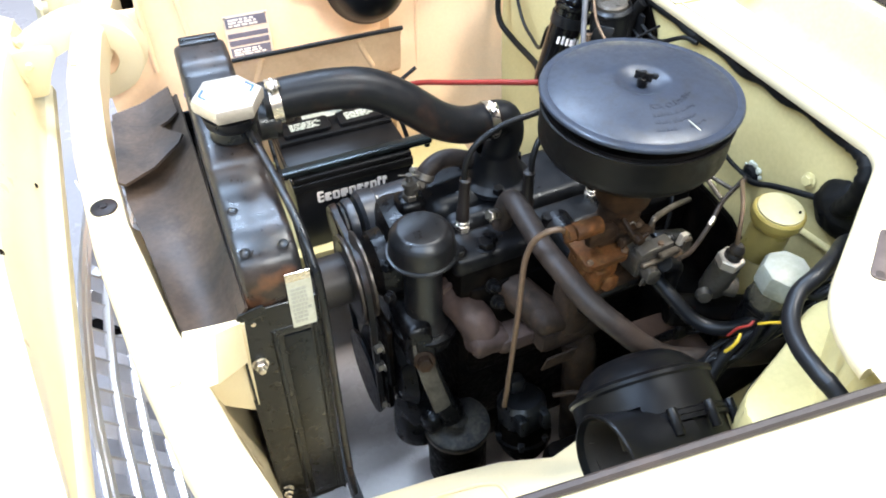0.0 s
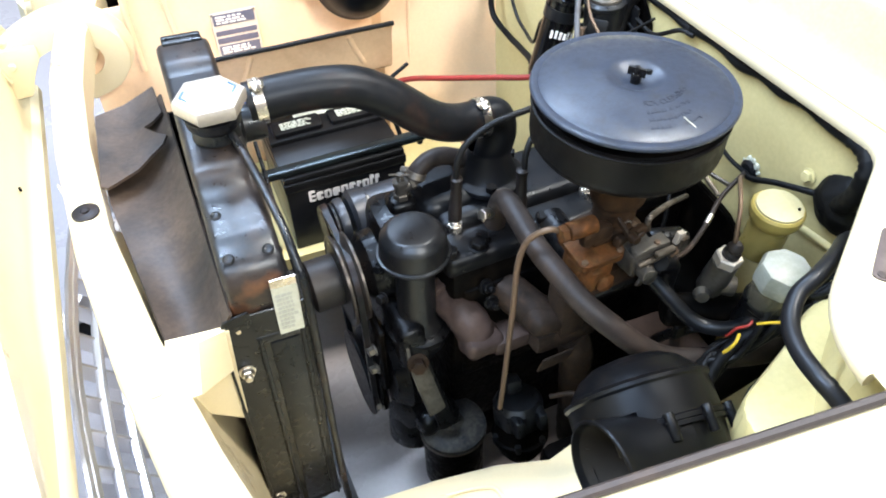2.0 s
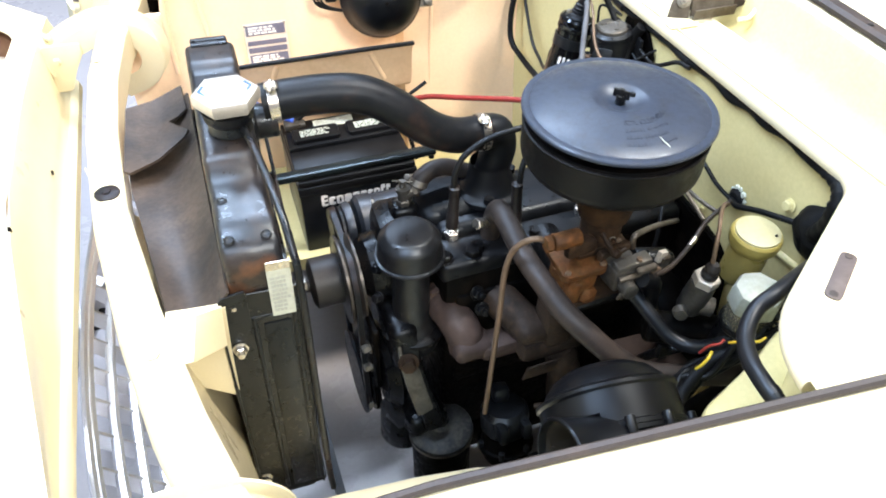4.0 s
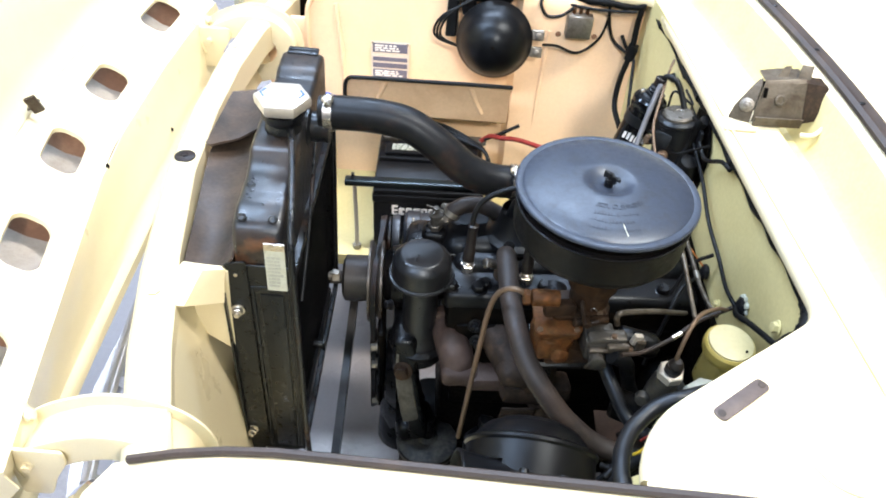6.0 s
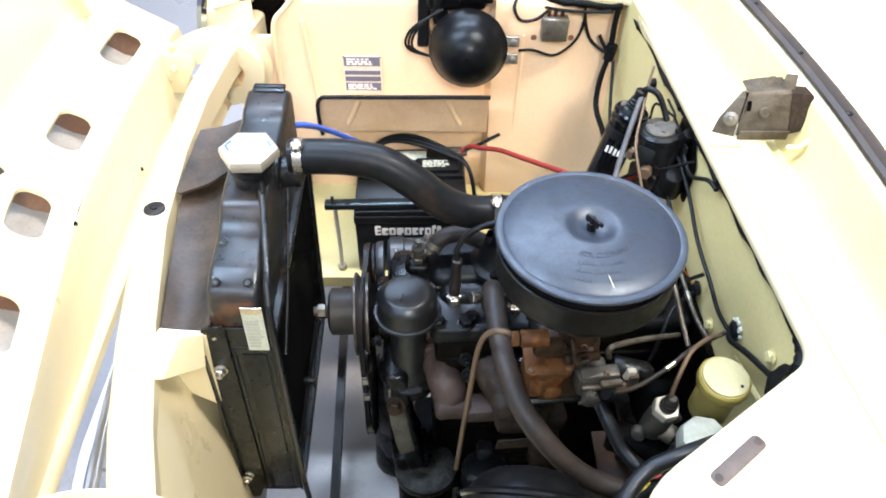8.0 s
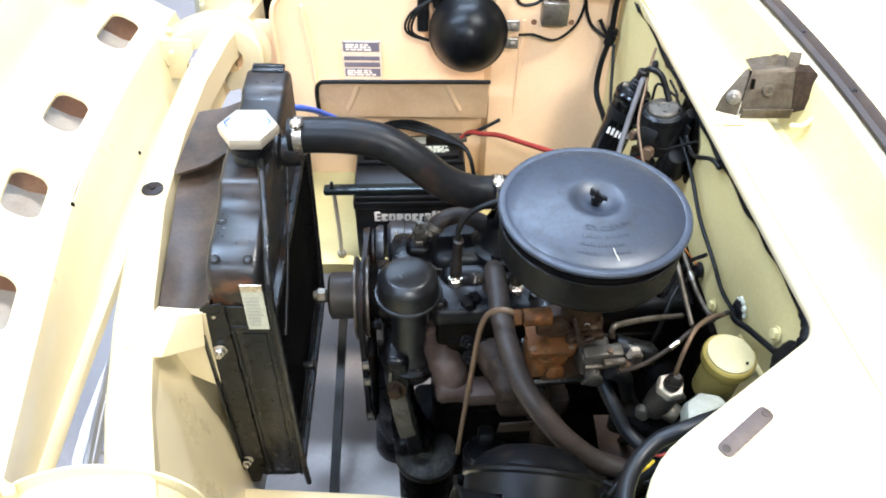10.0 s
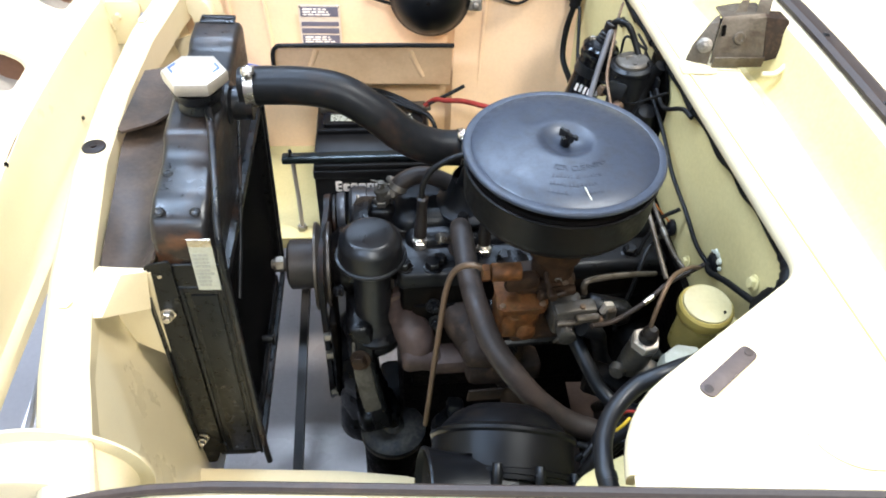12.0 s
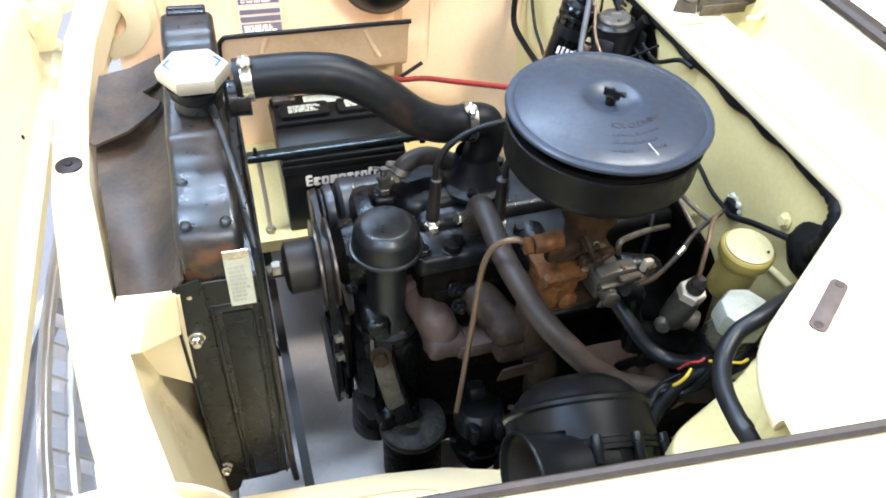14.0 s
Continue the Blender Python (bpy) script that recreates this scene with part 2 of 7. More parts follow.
SEAL = mat("weatherstrip", (0.034, 0.027, 0.025), 0.55, 0, (0.058, 0.043, 0.036), 14, 0.7, 0.25, 0.1, 300)
TAPEGREY = mat("grey_slot_cover", (0.072, 0.060, 0.060), 0.5, 0, (0.05, 0.040, 0.040), 30, 0.6, 0.2)
FLOORM = mat("showroom_floor", (0.30, 0.288, 0.298), 0.28, 0, (0.265, 0.255, 0.262), 2.2, 0.6, 0.08, 0.02, 90, edge=(0.4, 0.7))
# unseen walls, kept dark to cut bounced light
WALLM = mat("room_wall", (0.17, 0.17, 0.18), 0.7, 0, (0.15, 0.15, 0.16), 1.5, 0.6, 0.05, 0.05, 120)
# unseen ceiling, tinted blue so glossy blacks reflect cool
CEILM = mat("room_ceiling", (0.20, 0.23, 0.29), 0.8, 0, (0.17, 0.20, 0.26), 2, 0.6, 0.05)
GREYCAST = mat("brown_dusty_casting", (0.026, 0.0185, 0.0140), 0.62, metal=0, second=(0.008, 0.006, 0.005), scale=16, amount=0.85, grain=0.35, bump=0.35, bscale=130, coat=0, spec=0.14, edge=(0.46, 0.68), dust=((0.115, 0.072, 0.046), 0.34))
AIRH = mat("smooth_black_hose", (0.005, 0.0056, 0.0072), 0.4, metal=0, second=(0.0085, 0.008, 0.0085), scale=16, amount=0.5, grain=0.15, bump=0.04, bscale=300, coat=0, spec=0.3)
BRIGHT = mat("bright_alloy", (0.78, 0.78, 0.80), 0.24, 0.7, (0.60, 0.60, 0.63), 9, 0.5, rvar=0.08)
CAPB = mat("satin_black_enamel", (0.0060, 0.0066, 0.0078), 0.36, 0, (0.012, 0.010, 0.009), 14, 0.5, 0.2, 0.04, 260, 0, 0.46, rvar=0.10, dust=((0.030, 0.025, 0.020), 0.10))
GENM = mat("blue_grey_generator", (0.030, 0.036, 0.046), 0.36, 0.3, (0.012, 0.012, 0.013), 24, 0.7, 0.3, 0.1, 220, 0, 0.5)
WORDM = mat("dark_embossing", (0.018, 0.023, 0.035), 0.46, 0, (0.016, 0.020, 0.030), 40, 0.5)
LEADM = mat("grey_ignition_lead", (0.075, 0.082, 0.095), 0.5, 0, (0.045, 0.045, 0.05), 30, 0.6)
STRAPM = mat("grey_cast_strap", (0.085, 0.082, 0.070), 0.5, 0.25, (0.030, 0.027, 0.022), 30, 0.75, 0.4, 0.3, 160)
GLASS = bpy.data.materials.new("clear_bottle")
GLASS.use_nodes = True
_b = GLASS.node_tree.nodes["Principled BSDF"]
_b.inputs["Transmission Weight"].default_value = 0.85
_b.inputs["Roughness"].default_value = 0.15
_b.inputs["Base Color"].default_value = (0.42, 0.42, 0.34, 1)

# ---- mesh helpers ----


def finish(bm, name, material, angle=31):
    bmesh.ops.recalc_face_normals(bm, faces=bm.faces)
    me = bpy.data.meshes.new(name)
    bm.to_mesh(me)
    bm.free()
    for p in me.polygons:
        p.use_smooth = True
    me.set_sharp_from_angle(angle=radians(angle))
    if material:
        me.materials.append(material)
    return me


def part(name, bm, material, parent, label=""):
    ob = new(name, finish(bm, name, material))
    ob.parent = parent
    if label:
        tagged(ob, label)
    return ob


def thing(name, label, category, group="", kind="", m=None, bm=None, material=None):
    ob = new(name, finish(bm, name, material) if bm else None)
    if m is not None:
        ob.matrix_world = m
    return tagged(ob, label, category, group, kind)


def moved(bm, m):
    bmesh.ops.transform(bm, matrix=m, verts=bm.verts)
    return bm


def joined(*bms):
    """Several pieces of one part in one bmesh."""
    out = bms[0]
    for b in bms[1:]:
        me = bpy.data.meshes.new("tmp")
        b.to_mesh(me)
        out.from_mesh(me)
        bpy.data.meshes.remove(me)
        b.free()
    return out


def box(sx, sy, sz, bevel=0.002, segs=2, m=None):
    """A box centred in x and y, standing on z = 0, with rounded edges."""
    bm = bmesh.new()
    bmesh.ops.create_cube(bm, size=1, matrix=Matrix.Translation((0, 0, sz / 2)) @ Matrix.Diagonal((sx, sy, sz, 1)))
    if bevel:
        bmesh.ops.bevel(bm, geom=bm.edges[:], offset=bevel, segments=segs, affect="EDGES", profile=0.5)
    return moved(bm, m) if m is not None else bm


def lathe(profile, segs=40, m=None, close=False):
    """Turns a profile of (radius, z) round the z axis."""
    bm = bmesh.new()
    rings = []
    for r, z in profile:
        if r < 1e-6:
            rings.append([bm.verts.new((0, 0, z))])
        else:
            rings.append([bm.verts.new((r * math.cos(2 * math.pi * i / segs), r * math.sin(2 * math.pi * i / segs), z)) for i in range(segs)])
    pairs = list(zip(rings, rings[1:])) + ([(rings[-1], rings[0])] if close else [])
    for a, b in pairs:
        for i in range(segs):
            j = (i + 1) % segs
            if len(a) == 1 and len(b) == 1:
                continue
            if len(a) == 1:
                bm.faces.new((a[0], b[i], b[j]))
            elif len(b) == 1:
                bm.faces.new((a[i], a[j], b[0]))
            else:
                bm.faces.new((a[i], a[j], b[j], b[i]))
    return moved(bm, m) if m is not None else bm


def cyl(r, h, bevel=0.0015, segs=28, m=None):
    b = min(bevel, r * 0.45, h * 0.45)
    return lathe([(0, 0), (r - b, 0), (r - b * 0.3, b * 0.3), (r, b), (r, h - b), (r - b * 0.3, h - b * 0.3), (r - b, h), (0, h)], segs, m)


def hexprism(r, h, bevel=0.001, m=None):
    return lathe([(0, 0), (r - bevel, 0), (r, bevel), (r, h - bevel), (r - bevel, h), (0, h)], 6, m)


def spline(points, per=8):
    """Points on a smooth curve through the given ones."""
    p = [Vector(q) for q in points]
    p = [p[0] * 2 - p[1]] + p + [p[-1] * 2 - p[-2]]
    out = []
    for i in range(1, len(p) - 2):
        for k in range(per):
            t = k / per
            a, b, c, d = p[i - 1], p[i], p[i + 1], p[i + 2]
            out.append(0.5 * (2 * b + (c - a) * t + (2 * a - 5 * b + 4 * c - d) * t * t + (3 * b - a - 3 * c + d) * t ** 3))
    out.append(p[-2])
    return out


def sweep(points, section, closed_ends=True, up=None, scale=None):
    """Carries a closed 2D section along a line of points."""
    bm = bmesh.new()
    rings = []
    prev = None
    n = len(points)
    for i, q in enumerate(points):
        d = (points[min(i + 1, n - 1)] - points[max(i - 1, 0)]).normalized()
        if prev is None:
            ref = Vector(up) if up else (Vector((0, 0, 1)) if abs(d.z) < 0.9 else Vector((1, 0, 0)))
            s = d.cross(ref).normalized()
        else:
            s = (prev - d * prev.dot(d)).normalized()
        prev = s
        u = s.cross(d).normalized()
        k = scale(i / (n - 1)) if scale else 1.0
        rings.append([bm.verts.new(q + s * (a * k) + u * (b * k)) for a, b in section])
    for a, b in zip(rings, rings[1:]):
        for i in range(len(section)):
            j = (i + 1) % len(section)
            bm.faces.new((a[i], a[j], b[j], b[i]))
    if closed_ends:
        bm.faces.new(rings[0][::-1])
        bm.faces.new(rings[-1])
    return bm


def circle(r, segs=12):
    return [(r * math.cos(2 * math.pi * i / segs), r * math.sin(2 * math.pi * i / segs)) for i in range(segs)]


def tube(points, r, segs=12, per=8, scale=None):
    return sweep(spline(points, per), circle(r, max(segs, 13)), scale=scale)


def prism(outline, z0, z1, bevel=0.0, m=None, segs=2):
    """A flat outline given thickness."""
    bm = bmesh.new()
    lo = [bm.verts.new((x, y, z0)) for x, y in outline]
    f = bm.faces.new(lo)
    r = bmesh.ops.extrude_face_region(bm, geom=[f])
    bmesh.ops.translate(bm, vec=(0, 0, z1 - z0), verts=[v for v in r["geom"] if isinstance(v, bmesh.types.BMVert)])
    if bevel:
        bmesh.ops.bevel(bm, geom=[e for e in bm.edges], offset=bevel, segments=segs, affect="EDGES", profile=0.5)
    return moved(bm, m) if m is not None else bm


def rounded(points, radius, segs=5):
    """An outline with its corners rounded; radius: one number or one a corner."""
    out = []
    n = len(points)
    for i in range(n):
        r = radius[i] if isinstance(radius, (list, tuple)) else radius
        p, a, b = Vector(points[i]), Vector(points[i - 1]), Vector(points[(i + 1) % n])
        if r <= 0:
            out.append(tuple(p))
            continue
        da, db = (a - p).normalized(), (b - p).normalized()
        k = min(r, (a - p).length * 0.45, (b - p).length * 0.45)
        s, e = p + da * k, p + db * k
        for j in range(segs + 1):
            t = j / segs
            q = s * (1 - t) ** 2 + p * 2 * t * (1 - t) + e * t * t
            out.append((q.x, q.y))
    return out


def sheet(grid, thick, direction=None):
    """A bent sheet through rows of points, with thickness."""
    bm = bmesh.new()
    vs = [[bm.verts.new(p) for p in row] for row in grid]
    for a, b in zip(vs, vs[1:]):
        for i in range(len(a) - 1):
            bm.faces.new((a[i], a[i + 1], b[i + 1], b[i]))
    bmesh.ops.recalc_face_normals(bm, faces=bm.faces)
    if direction:
        r = bmesh.ops.extrude_face_region(bm, geom=bm.faces[:])
        bmesh.ops.translate(bm, vec=Vector(direction) * thick, verts=[v for v in r["geom"] if isinstance(v, bmesh.types.BMVert)])
    else:
        bmesh.ops.solidify(bm, geom=bm.faces[:], thickness=thick)
    return bm


def loft(profiles, thick=0.0015, direction=None):
    return sheet([[Vector(p) for p in row] for row in profiles], thick, direction)


def bolt(name, parent, m, r=0.008, h=0.007, material=None, label=""):
    """A hexagon head on a washer."""
    bm = joined(cyl(r * 1.45, h * 0.25, 0.0004, 18), hexprism(r, h, 0.0008, Matrix.Translation((0, 0, h * 0.25))))
    return part(name, moved(bm, m), material or DULL, parent, label)


def facing(loc, direction):
    """A pose whose z axis points along direction."""
    return Matrix.Translation(loc) @ Vector(direction).to_track_quat("Z", "Y").to_matrix().to_4x4()


def bars(w, h, lines, m, seed=3, thick=0.0006, fill=0.6, words=4):
    """Rows of plain bars in place of small print, on the plane z = 0 of m."""
    rnd = random.Random(seed)
    bms = []
    for k in range(lines):
        y = h / 2 - (k + 0.5) * h / lines
        x = -w / 2
        end = w / 2 - rnd.random() * w * 0.3
        while x < end - w * 0.05:
            L = min(w * (0.08 + 0.22 * rnd.random()), end - x)
            bms.append(box(L, h / lines * fill, thick, 0, 1, Matrix.Translation((x + L / 2, y, 0))))
            x += L + w * 0.04
    return moved(joined(*bms), m)


def crust(bm, amount, scale=60.0, cuts=3, seed=0.0):
    """Breaks up a casting's clean faces."""
    bmesh.ops.subdivide_edges(bm, edges=[e for e in bm.edges if e.calc_length() > 0.008], cuts=cuts, use_grid_fill=True)
    for v in bm.verts:
        q = v.co * scale + Vector((seed, seed, seed))
        v.co += noise.noise_vector(q) * amount
    return bm

# ---- room ----


def slab(name, pts, z0, z1, material, label, category):
    return thing(name, label, category, kind="structure", bm=prism(pts, z0, z1), material=material)


R = (-4.2, -3.6, 4.6, 5.2)
slab("floor", [(R[0], R[1]), (R[2], R[1]), (R[2], R[3]), (R[0], R[3])], GROUND - 0.1, GROUND, FLOORM, "smooth pale grey showroom floor under the car", "floor")
slab("ceiling", [(R[0], R[1]), (R[2], R[1]), (R[2], R[3]), (R[0], R[3])], CEIL, CEIL + 0.1, CEILM, "unseen showroom ceiling, tinted blue-grey for cool reflections", "ceiling")
for nm, a in (("wall_north", (R[0], R[3], R[2], R[3] + 0.15)), ("wall_south", (R[0], R[1] - 0.15, R[2], R[1])),
              ("wall_west", (R[0] - 0.15, R[1], R[0], R[3])), ("wall_east", (R[2], R[1], R[2] + 0.15, R[3]))):
    slab(nm, [(a[0], a[1]), (a[2], a[1]), (a[2], a[3]), (a[0], a[3])], GROUND, CEIL, WALLM, "unseen plain showroom wall, dark grey to cut bounced light", "wall")

# ---- car body ----
car = thing("car_body", "cream-yellow painted old car front with open engine bay", "car", m=pose(0.5, 0.85, GROUND))
car_inv = car.matrix_basis.inverted()


def body(name, bm, material=SHADEDPAINT, label="", parent=None):
    ob = part(name, bm, material, parent or car, label)
    if parent is None:
        ob.matrix_parent_inverse = car_inv
    return ob


def fw(y):
    """The firewall's plane in plan."""
    return 0.784 - 0.075 * y


FWZ = (0.18, 0.45, 0.70, 0.88, 1.0, 1.062)
rows = []
for y in (0.12, 0.25, 0.45, 0.7, 0.95, 1.2, 1.44):
    rows.append([(fw(y) + 0.02 * max(0, 0.9 - z), y, z) for z in FWZ])
firewall = body("firewall", loft(rows, 0.004, (1, 0, 0)), SHADEDPAINT, "pale olive-cream firewall with grommets and cables")
# pressed bead low on the firewall
body("pressed_bead", tube([(fw(0.30) + 0.001, 0.30, 0.875), (fw(0.45) + 0.001, 0.45, 0.877), (fw(0.60) + 0.001, 0.60, 0.86)], 0.006, 8), SHADEDPAINT, parent=firewall)

# cowl: flat top with a cut-away for the bay, rolled lip
lipline = rounded([(0.385, 1.62), (0.415, 1.455), (0.56, 1.376), (0.640, 1.349), (0.690, 1.347), (0.732, 0.452), (0.493, 0.281), (0.476, 0.10)],
                  [0, 0.07, 0.05, 0.02, 0.03, 0.035, 0.06, 0], 6)
outer = [(0.79, 0.05), (0.803, 0.40), (0.803, 0.80), (0.787, 1.05), (0.757, 1.28), (0.722, 1.5), (0.69, 1.66)]
COWLZ = 1.059
cowl = body("cowl_top", prism(lipline + outer, COWLZ - 0.0015, COWLZ), PAINT, "cream cowl top panel behind the bay")
lip = []
for x, y in lipline[1:-1]:
    lip.append(Vector((x, y, COWLZ - 0.007)))
body("rolled_lip", sweep(lip, [(-0.002, -0.010), (0.003, -0.010), (0.005, -0.005), (0.005, 0.003), (0.003, 0.0072), (-0.001, 0.0082), (-0.005, 0.0072), (-0.007, 0.002), (-0.005, -0.006)]), PAINT, parent=cowl)
# channel and raised windscreen cowl
prof = [(0.0, 0.0), (0.006, -0.003), (0.012, -0.020), (0.022, -0.027), (0.040, -0.025), (0.052, -0.008), (0.063, 0.046), (0.067, 0.054)]
# channel takes the shaded cream so its depth reads dark
body("drain_channel", loft([[(x + a - 0.001, y, COWLZ + b) for a, b in prof] for x, y in outer], 0.003, (0, 0, -1)), SHADEDPAINT, "cream drain channel with shade in its colour")
prof = [(0.067, 0.054), (0.072, 0.059), (0.080, 0.062), (0.105, 0.064), (0.22, 0.085), (0.50, 0.12), (0.62, 0.13)]
body("windscreen_cowl", loft([[(x + a - 0.001, y, COWLZ + b) for a, b in prof] for x, y in outer], 0.003, (0, 0, -1)), PAINT, "cream windscreen cowl")
line = [Vector((x + 0.088, y, COWLZ + 0.068)) for x, y in outer]
strip = body("weatherstrip", sweep(spline([tuple(v) for v in line], 5), [(-0.014, -0.003), (0.016, -0.003), (0.016, 0.003), (0.009, 0.0065), (0.001, 0.0052), (-0.007, 0.0068), (-0.014, 0.003)]), SEAL, "flat grey-black rubber weatherstrip")
for k in range(9):
    y = 0.15 + k * 0.17
    i = 0
    while i < len(outer) - 2 and outer[i + 1][1] < y:
        i += 1
    t = (y - outer[i][1]) / (outer[i + 1][1] - outer[i][1])
    x = outer[i][0] + t * (outer[i + 1][0] - outer[i][0])
    body("strip_clip", lathe([(0.0045, 0), (0.0045, 0.001), (0.002, 0.002), (0, 0.002)], 12, pose(x + 0.088, y, COWLZ + 0.0745)), GLOSS, parent=strip)
# slot with cover and round access cap in the cowl
slot_m = pose(0.602, 0.323, COWLZ, 0, 0, 38)
slotp = body("slot_cover", prism(rounded([(-0.039, -0.0085), (0.039, -0.0085), (0.039, 0.0085), (-0.039, 0.0085)], 0.0075, 5), 0, 0.0025, 0.0007, slot_m), TAPEGREY, "grey-brown cover plate over a slot", parent=cowl)
for s in (-1, 1):
    body("rivet", lathe([(0.0045, 0), (0.0045, 0.0008), (0.003, 0.0012), (0, 0.0012)], 14, slot_m @ Matrix.Translation((s * 0.033, 0, 0.0025))), SEAL, parent=slotp)
body("access_cap", lathe([(0.052, 0), (0.052, 0.003), (0.046, 0.006), (0.02, 0.007), (0.008, 0.007), (0.006, 0.012), (0, 0.012)], 40, pose(0.70, 0.27, COWLZ - 0.001)), PAINT, "round cream access cap", parent=cowl)

# near fender, seen from above, and its mirrored far twin
MID = 0.866


def lip_near(x):
    c = max(0.0, 0.16 - x)
    return 0.238 - 0.131 * x - 0.4 * c * c, 1.033 + 0.16 * x - 0.7 * c * c


def lip_far(x):
    c = min(0.13, max(0.0, -x))
    return 0.238 - 0.131 * x + 2.6 * c * c, 1.040 + 0.18 * x - 1.1 * c * c


def fender(side):
    rows = []
    for x in ([-0.03, -0.02, 0.0, 0.03, 0.08] if side < 0 else [-0.190, -0.182, -0.172, -0.162, -0.15, -0.12, -0.08, -0.04, 0.02, 0.08]) + [0.16, 0.28, 0.42, 0.58, 0.75, 0.95, 1.25]:
        y, z = lip_near(min(x, 0.9)) if side < 0 else lip_far(min(x, 0.9))
        front = max(0.0, (0.05 if side < 0 else -0.18) - x)
        f = lambda k: x - front * k * 8
        row = [(x, y + 0.012, z - 0.030), (x, y + 0.010, z - 0.008), (x, y + 0.004, z), (f(0.04), y - 0.02, z + 0.003 - front * 0.25),
               (f(0.10), y - 0.09, z + 0.003 - front * 1.1), (f(0.14), y - 0.20, z - 0.02 - front * 1.7), (f(0.16), y - 0.28, z - 0.06 - front * 2.0),
               (f(0.16), y - 0.33, z - 0.14 - front * 2.2), (f(0.15), y - 0.35, z - 0.30), (f(0.14), y - 0.35, 0.45)]
        if side > 0:
            row[0], row[1] = (x, y - 0.030, z - 0.030), (x, y - 0.012, z - 0.010)
            row = [(a, b, c + up) for (a, b, c), up in zip(row, (0, 0, 0, 0.012, 0.045, 0.075, 0.070, 0.05, 0, 0))]
        rows.append([(a, b if side < 0 else 2 * MID - b, c) for a, b, c in row])
    return loft(rows, 0.002)


def flip(p, side):
    return p if side < 0 else (p[0], 2 * MID - p[1], p[2])


for side in (-1, 1):
    f = body("front_fender", fender(side), PAINT, "rounded cream front fender")
    pts = []
    for i in range(20):
        x = (-0.012 if side < 0 else -0.125) + i * 0.050
        y, z = lip_near(min(x, 0.9)) if side < 0 else lip_far(min(x, 0.9))
        pts.append(Vector(flip((x, y + 0.003, z + 0.004), side)))
    body("edge_rubber", sweep(pts, [(-0.004, -0.003), (0.004, -0.003), (0.0042, 0.002), (0.002, 0.0045), (-0.002, 0.0045), (-0.0042, 0.002)]), SEAL, "black rubber edge strip", parent=f)

body("fender_front_panel", loft([[(x, 1.436, 0.998 + 0.18 * (x + 0.12)), (x, 1.430, 0.96), (x - 0.004, 1.425, 0.88), (x - 0.01, 1.42, 0.76)] for x in (-0.185, -0.17, -0.135, -0.105)], 0.002), PAINT, "cream panel at the front of the far fender")
# near inner apron: wall, ledge with rolled rim, tower
rows = []
for x in (-0.03, 0.02, 0.1, 0.2, 0.3, 0.38, 0.46):
    y, z = lip_near(x)
    dip = 0.03 * math.exp(-((x - 0.36) / 0.05) ** 2)
    rows.append([(x, y + 0.006, z - 0.02), (x, y + 0.004, 0.86), (x, 0.245, 0.65), (x, 0.262, 0.57), (x, 0.30, 0.545), (x, 0.44, 0.535),
                 (x, 0.520 - dip - 0.05 * x, 0.532), (x, 0.530 - dip - 0.05 * x, 0.526), (x, 0.532 - dip - 0.05 * x, 0.49), (x, 0.532 - dip - 0.05 * x, 0.36)])
apron = body("inner_fender", loft(rows, 0.002), PAINT, "pale cream inner fender with a flat ledge")
body("ledge_bead", tube([(0.03, 0.48, 0.534), (0.05, 0.495, 0.534), (0.15, 0.49, 0.534), (0.26, 0.48, 0.534), (0.285, 0.45, 0.535), (0.29, 0.34, 0.543)], 0.004, 8), PAINT, parent=apron)
# tower beside the blower
tower = prism(rounded([(0.47, 0.16), (0.70, 0.13), (0.72, 0.39), (0.655, 0.40), (0.60, 0.365), (0.475, 0.31)], 0.03, 4), 0.45, 0.885, 0.008)
body("suspension_tower", tower, SHADEDPAINT, "plain cream sheet metal tower")
body("cowl_support", loft([[(0.500, 0.10, 1.056), (0.482, 0.10, 0.80)], [(0.525, 0.240, 1.056), (0.53, 0.262, 0.80)], [(0.615, 0.315, 1.056), (0.62, 0.345, 0.80)], [(0.735, 0.40, 1.056), (0.735, 0.43, 0.80)]], 0.002), SHADEDPAINT, "cream panel under the cowl edge")

# front apron between slam panel and radiator, near side
rows = []
for y in (0.18, 0.26, 0.34, 0.42, 0.47, 0.51, 0.535, 0.562, 0.62, 0.70, 0.80, 0.90):
    s = -0.02 - 0.28 * max(0, y - 0.34)
    e = -0.047 + 0.20 * max(0, 0.545 - y) + (0.009 if y < 0.55 else 0.010)
    rows.append([(s - 0.003, y, 0.945), (s, y, 0.925), (s + 0.004, y, 0.895), (s + 0.4 * (e - s), y, 0.82), (e, y, 0.68), (e + 0.006 + 0.1 * max(0, 0.5 - y), y, 0.53), (e + 0.01 + 0.1 * max(0, 0.5 - y), y, 0.40)])
body("front_apron", loft(rows, 0.002), PAINT, "curved cream sheet metal ahead of the radiator")

# slam panel: narrow top with rolled front edge, bowed in plan
plan_l = [(-0.02, 0.17), (-0.075, 0.335), (-0.098, 0.41), (-0.130, 0.55), (-0.163, 0.75), (-0.180, 0.95), (-0.186, 1.15), (-0.178, 1.32), (-0.15, 1.50)]
plan_r = [(0.03, 0.19), (-0.020, 0.347), (-0.042, 0.417), (-0.082, 0.576), (-0.118, 0.77), (-0.132, 0.95), (-0.135, 1.12), (-0.125, 1.28), (-0.09, 1.47)]
rows = []
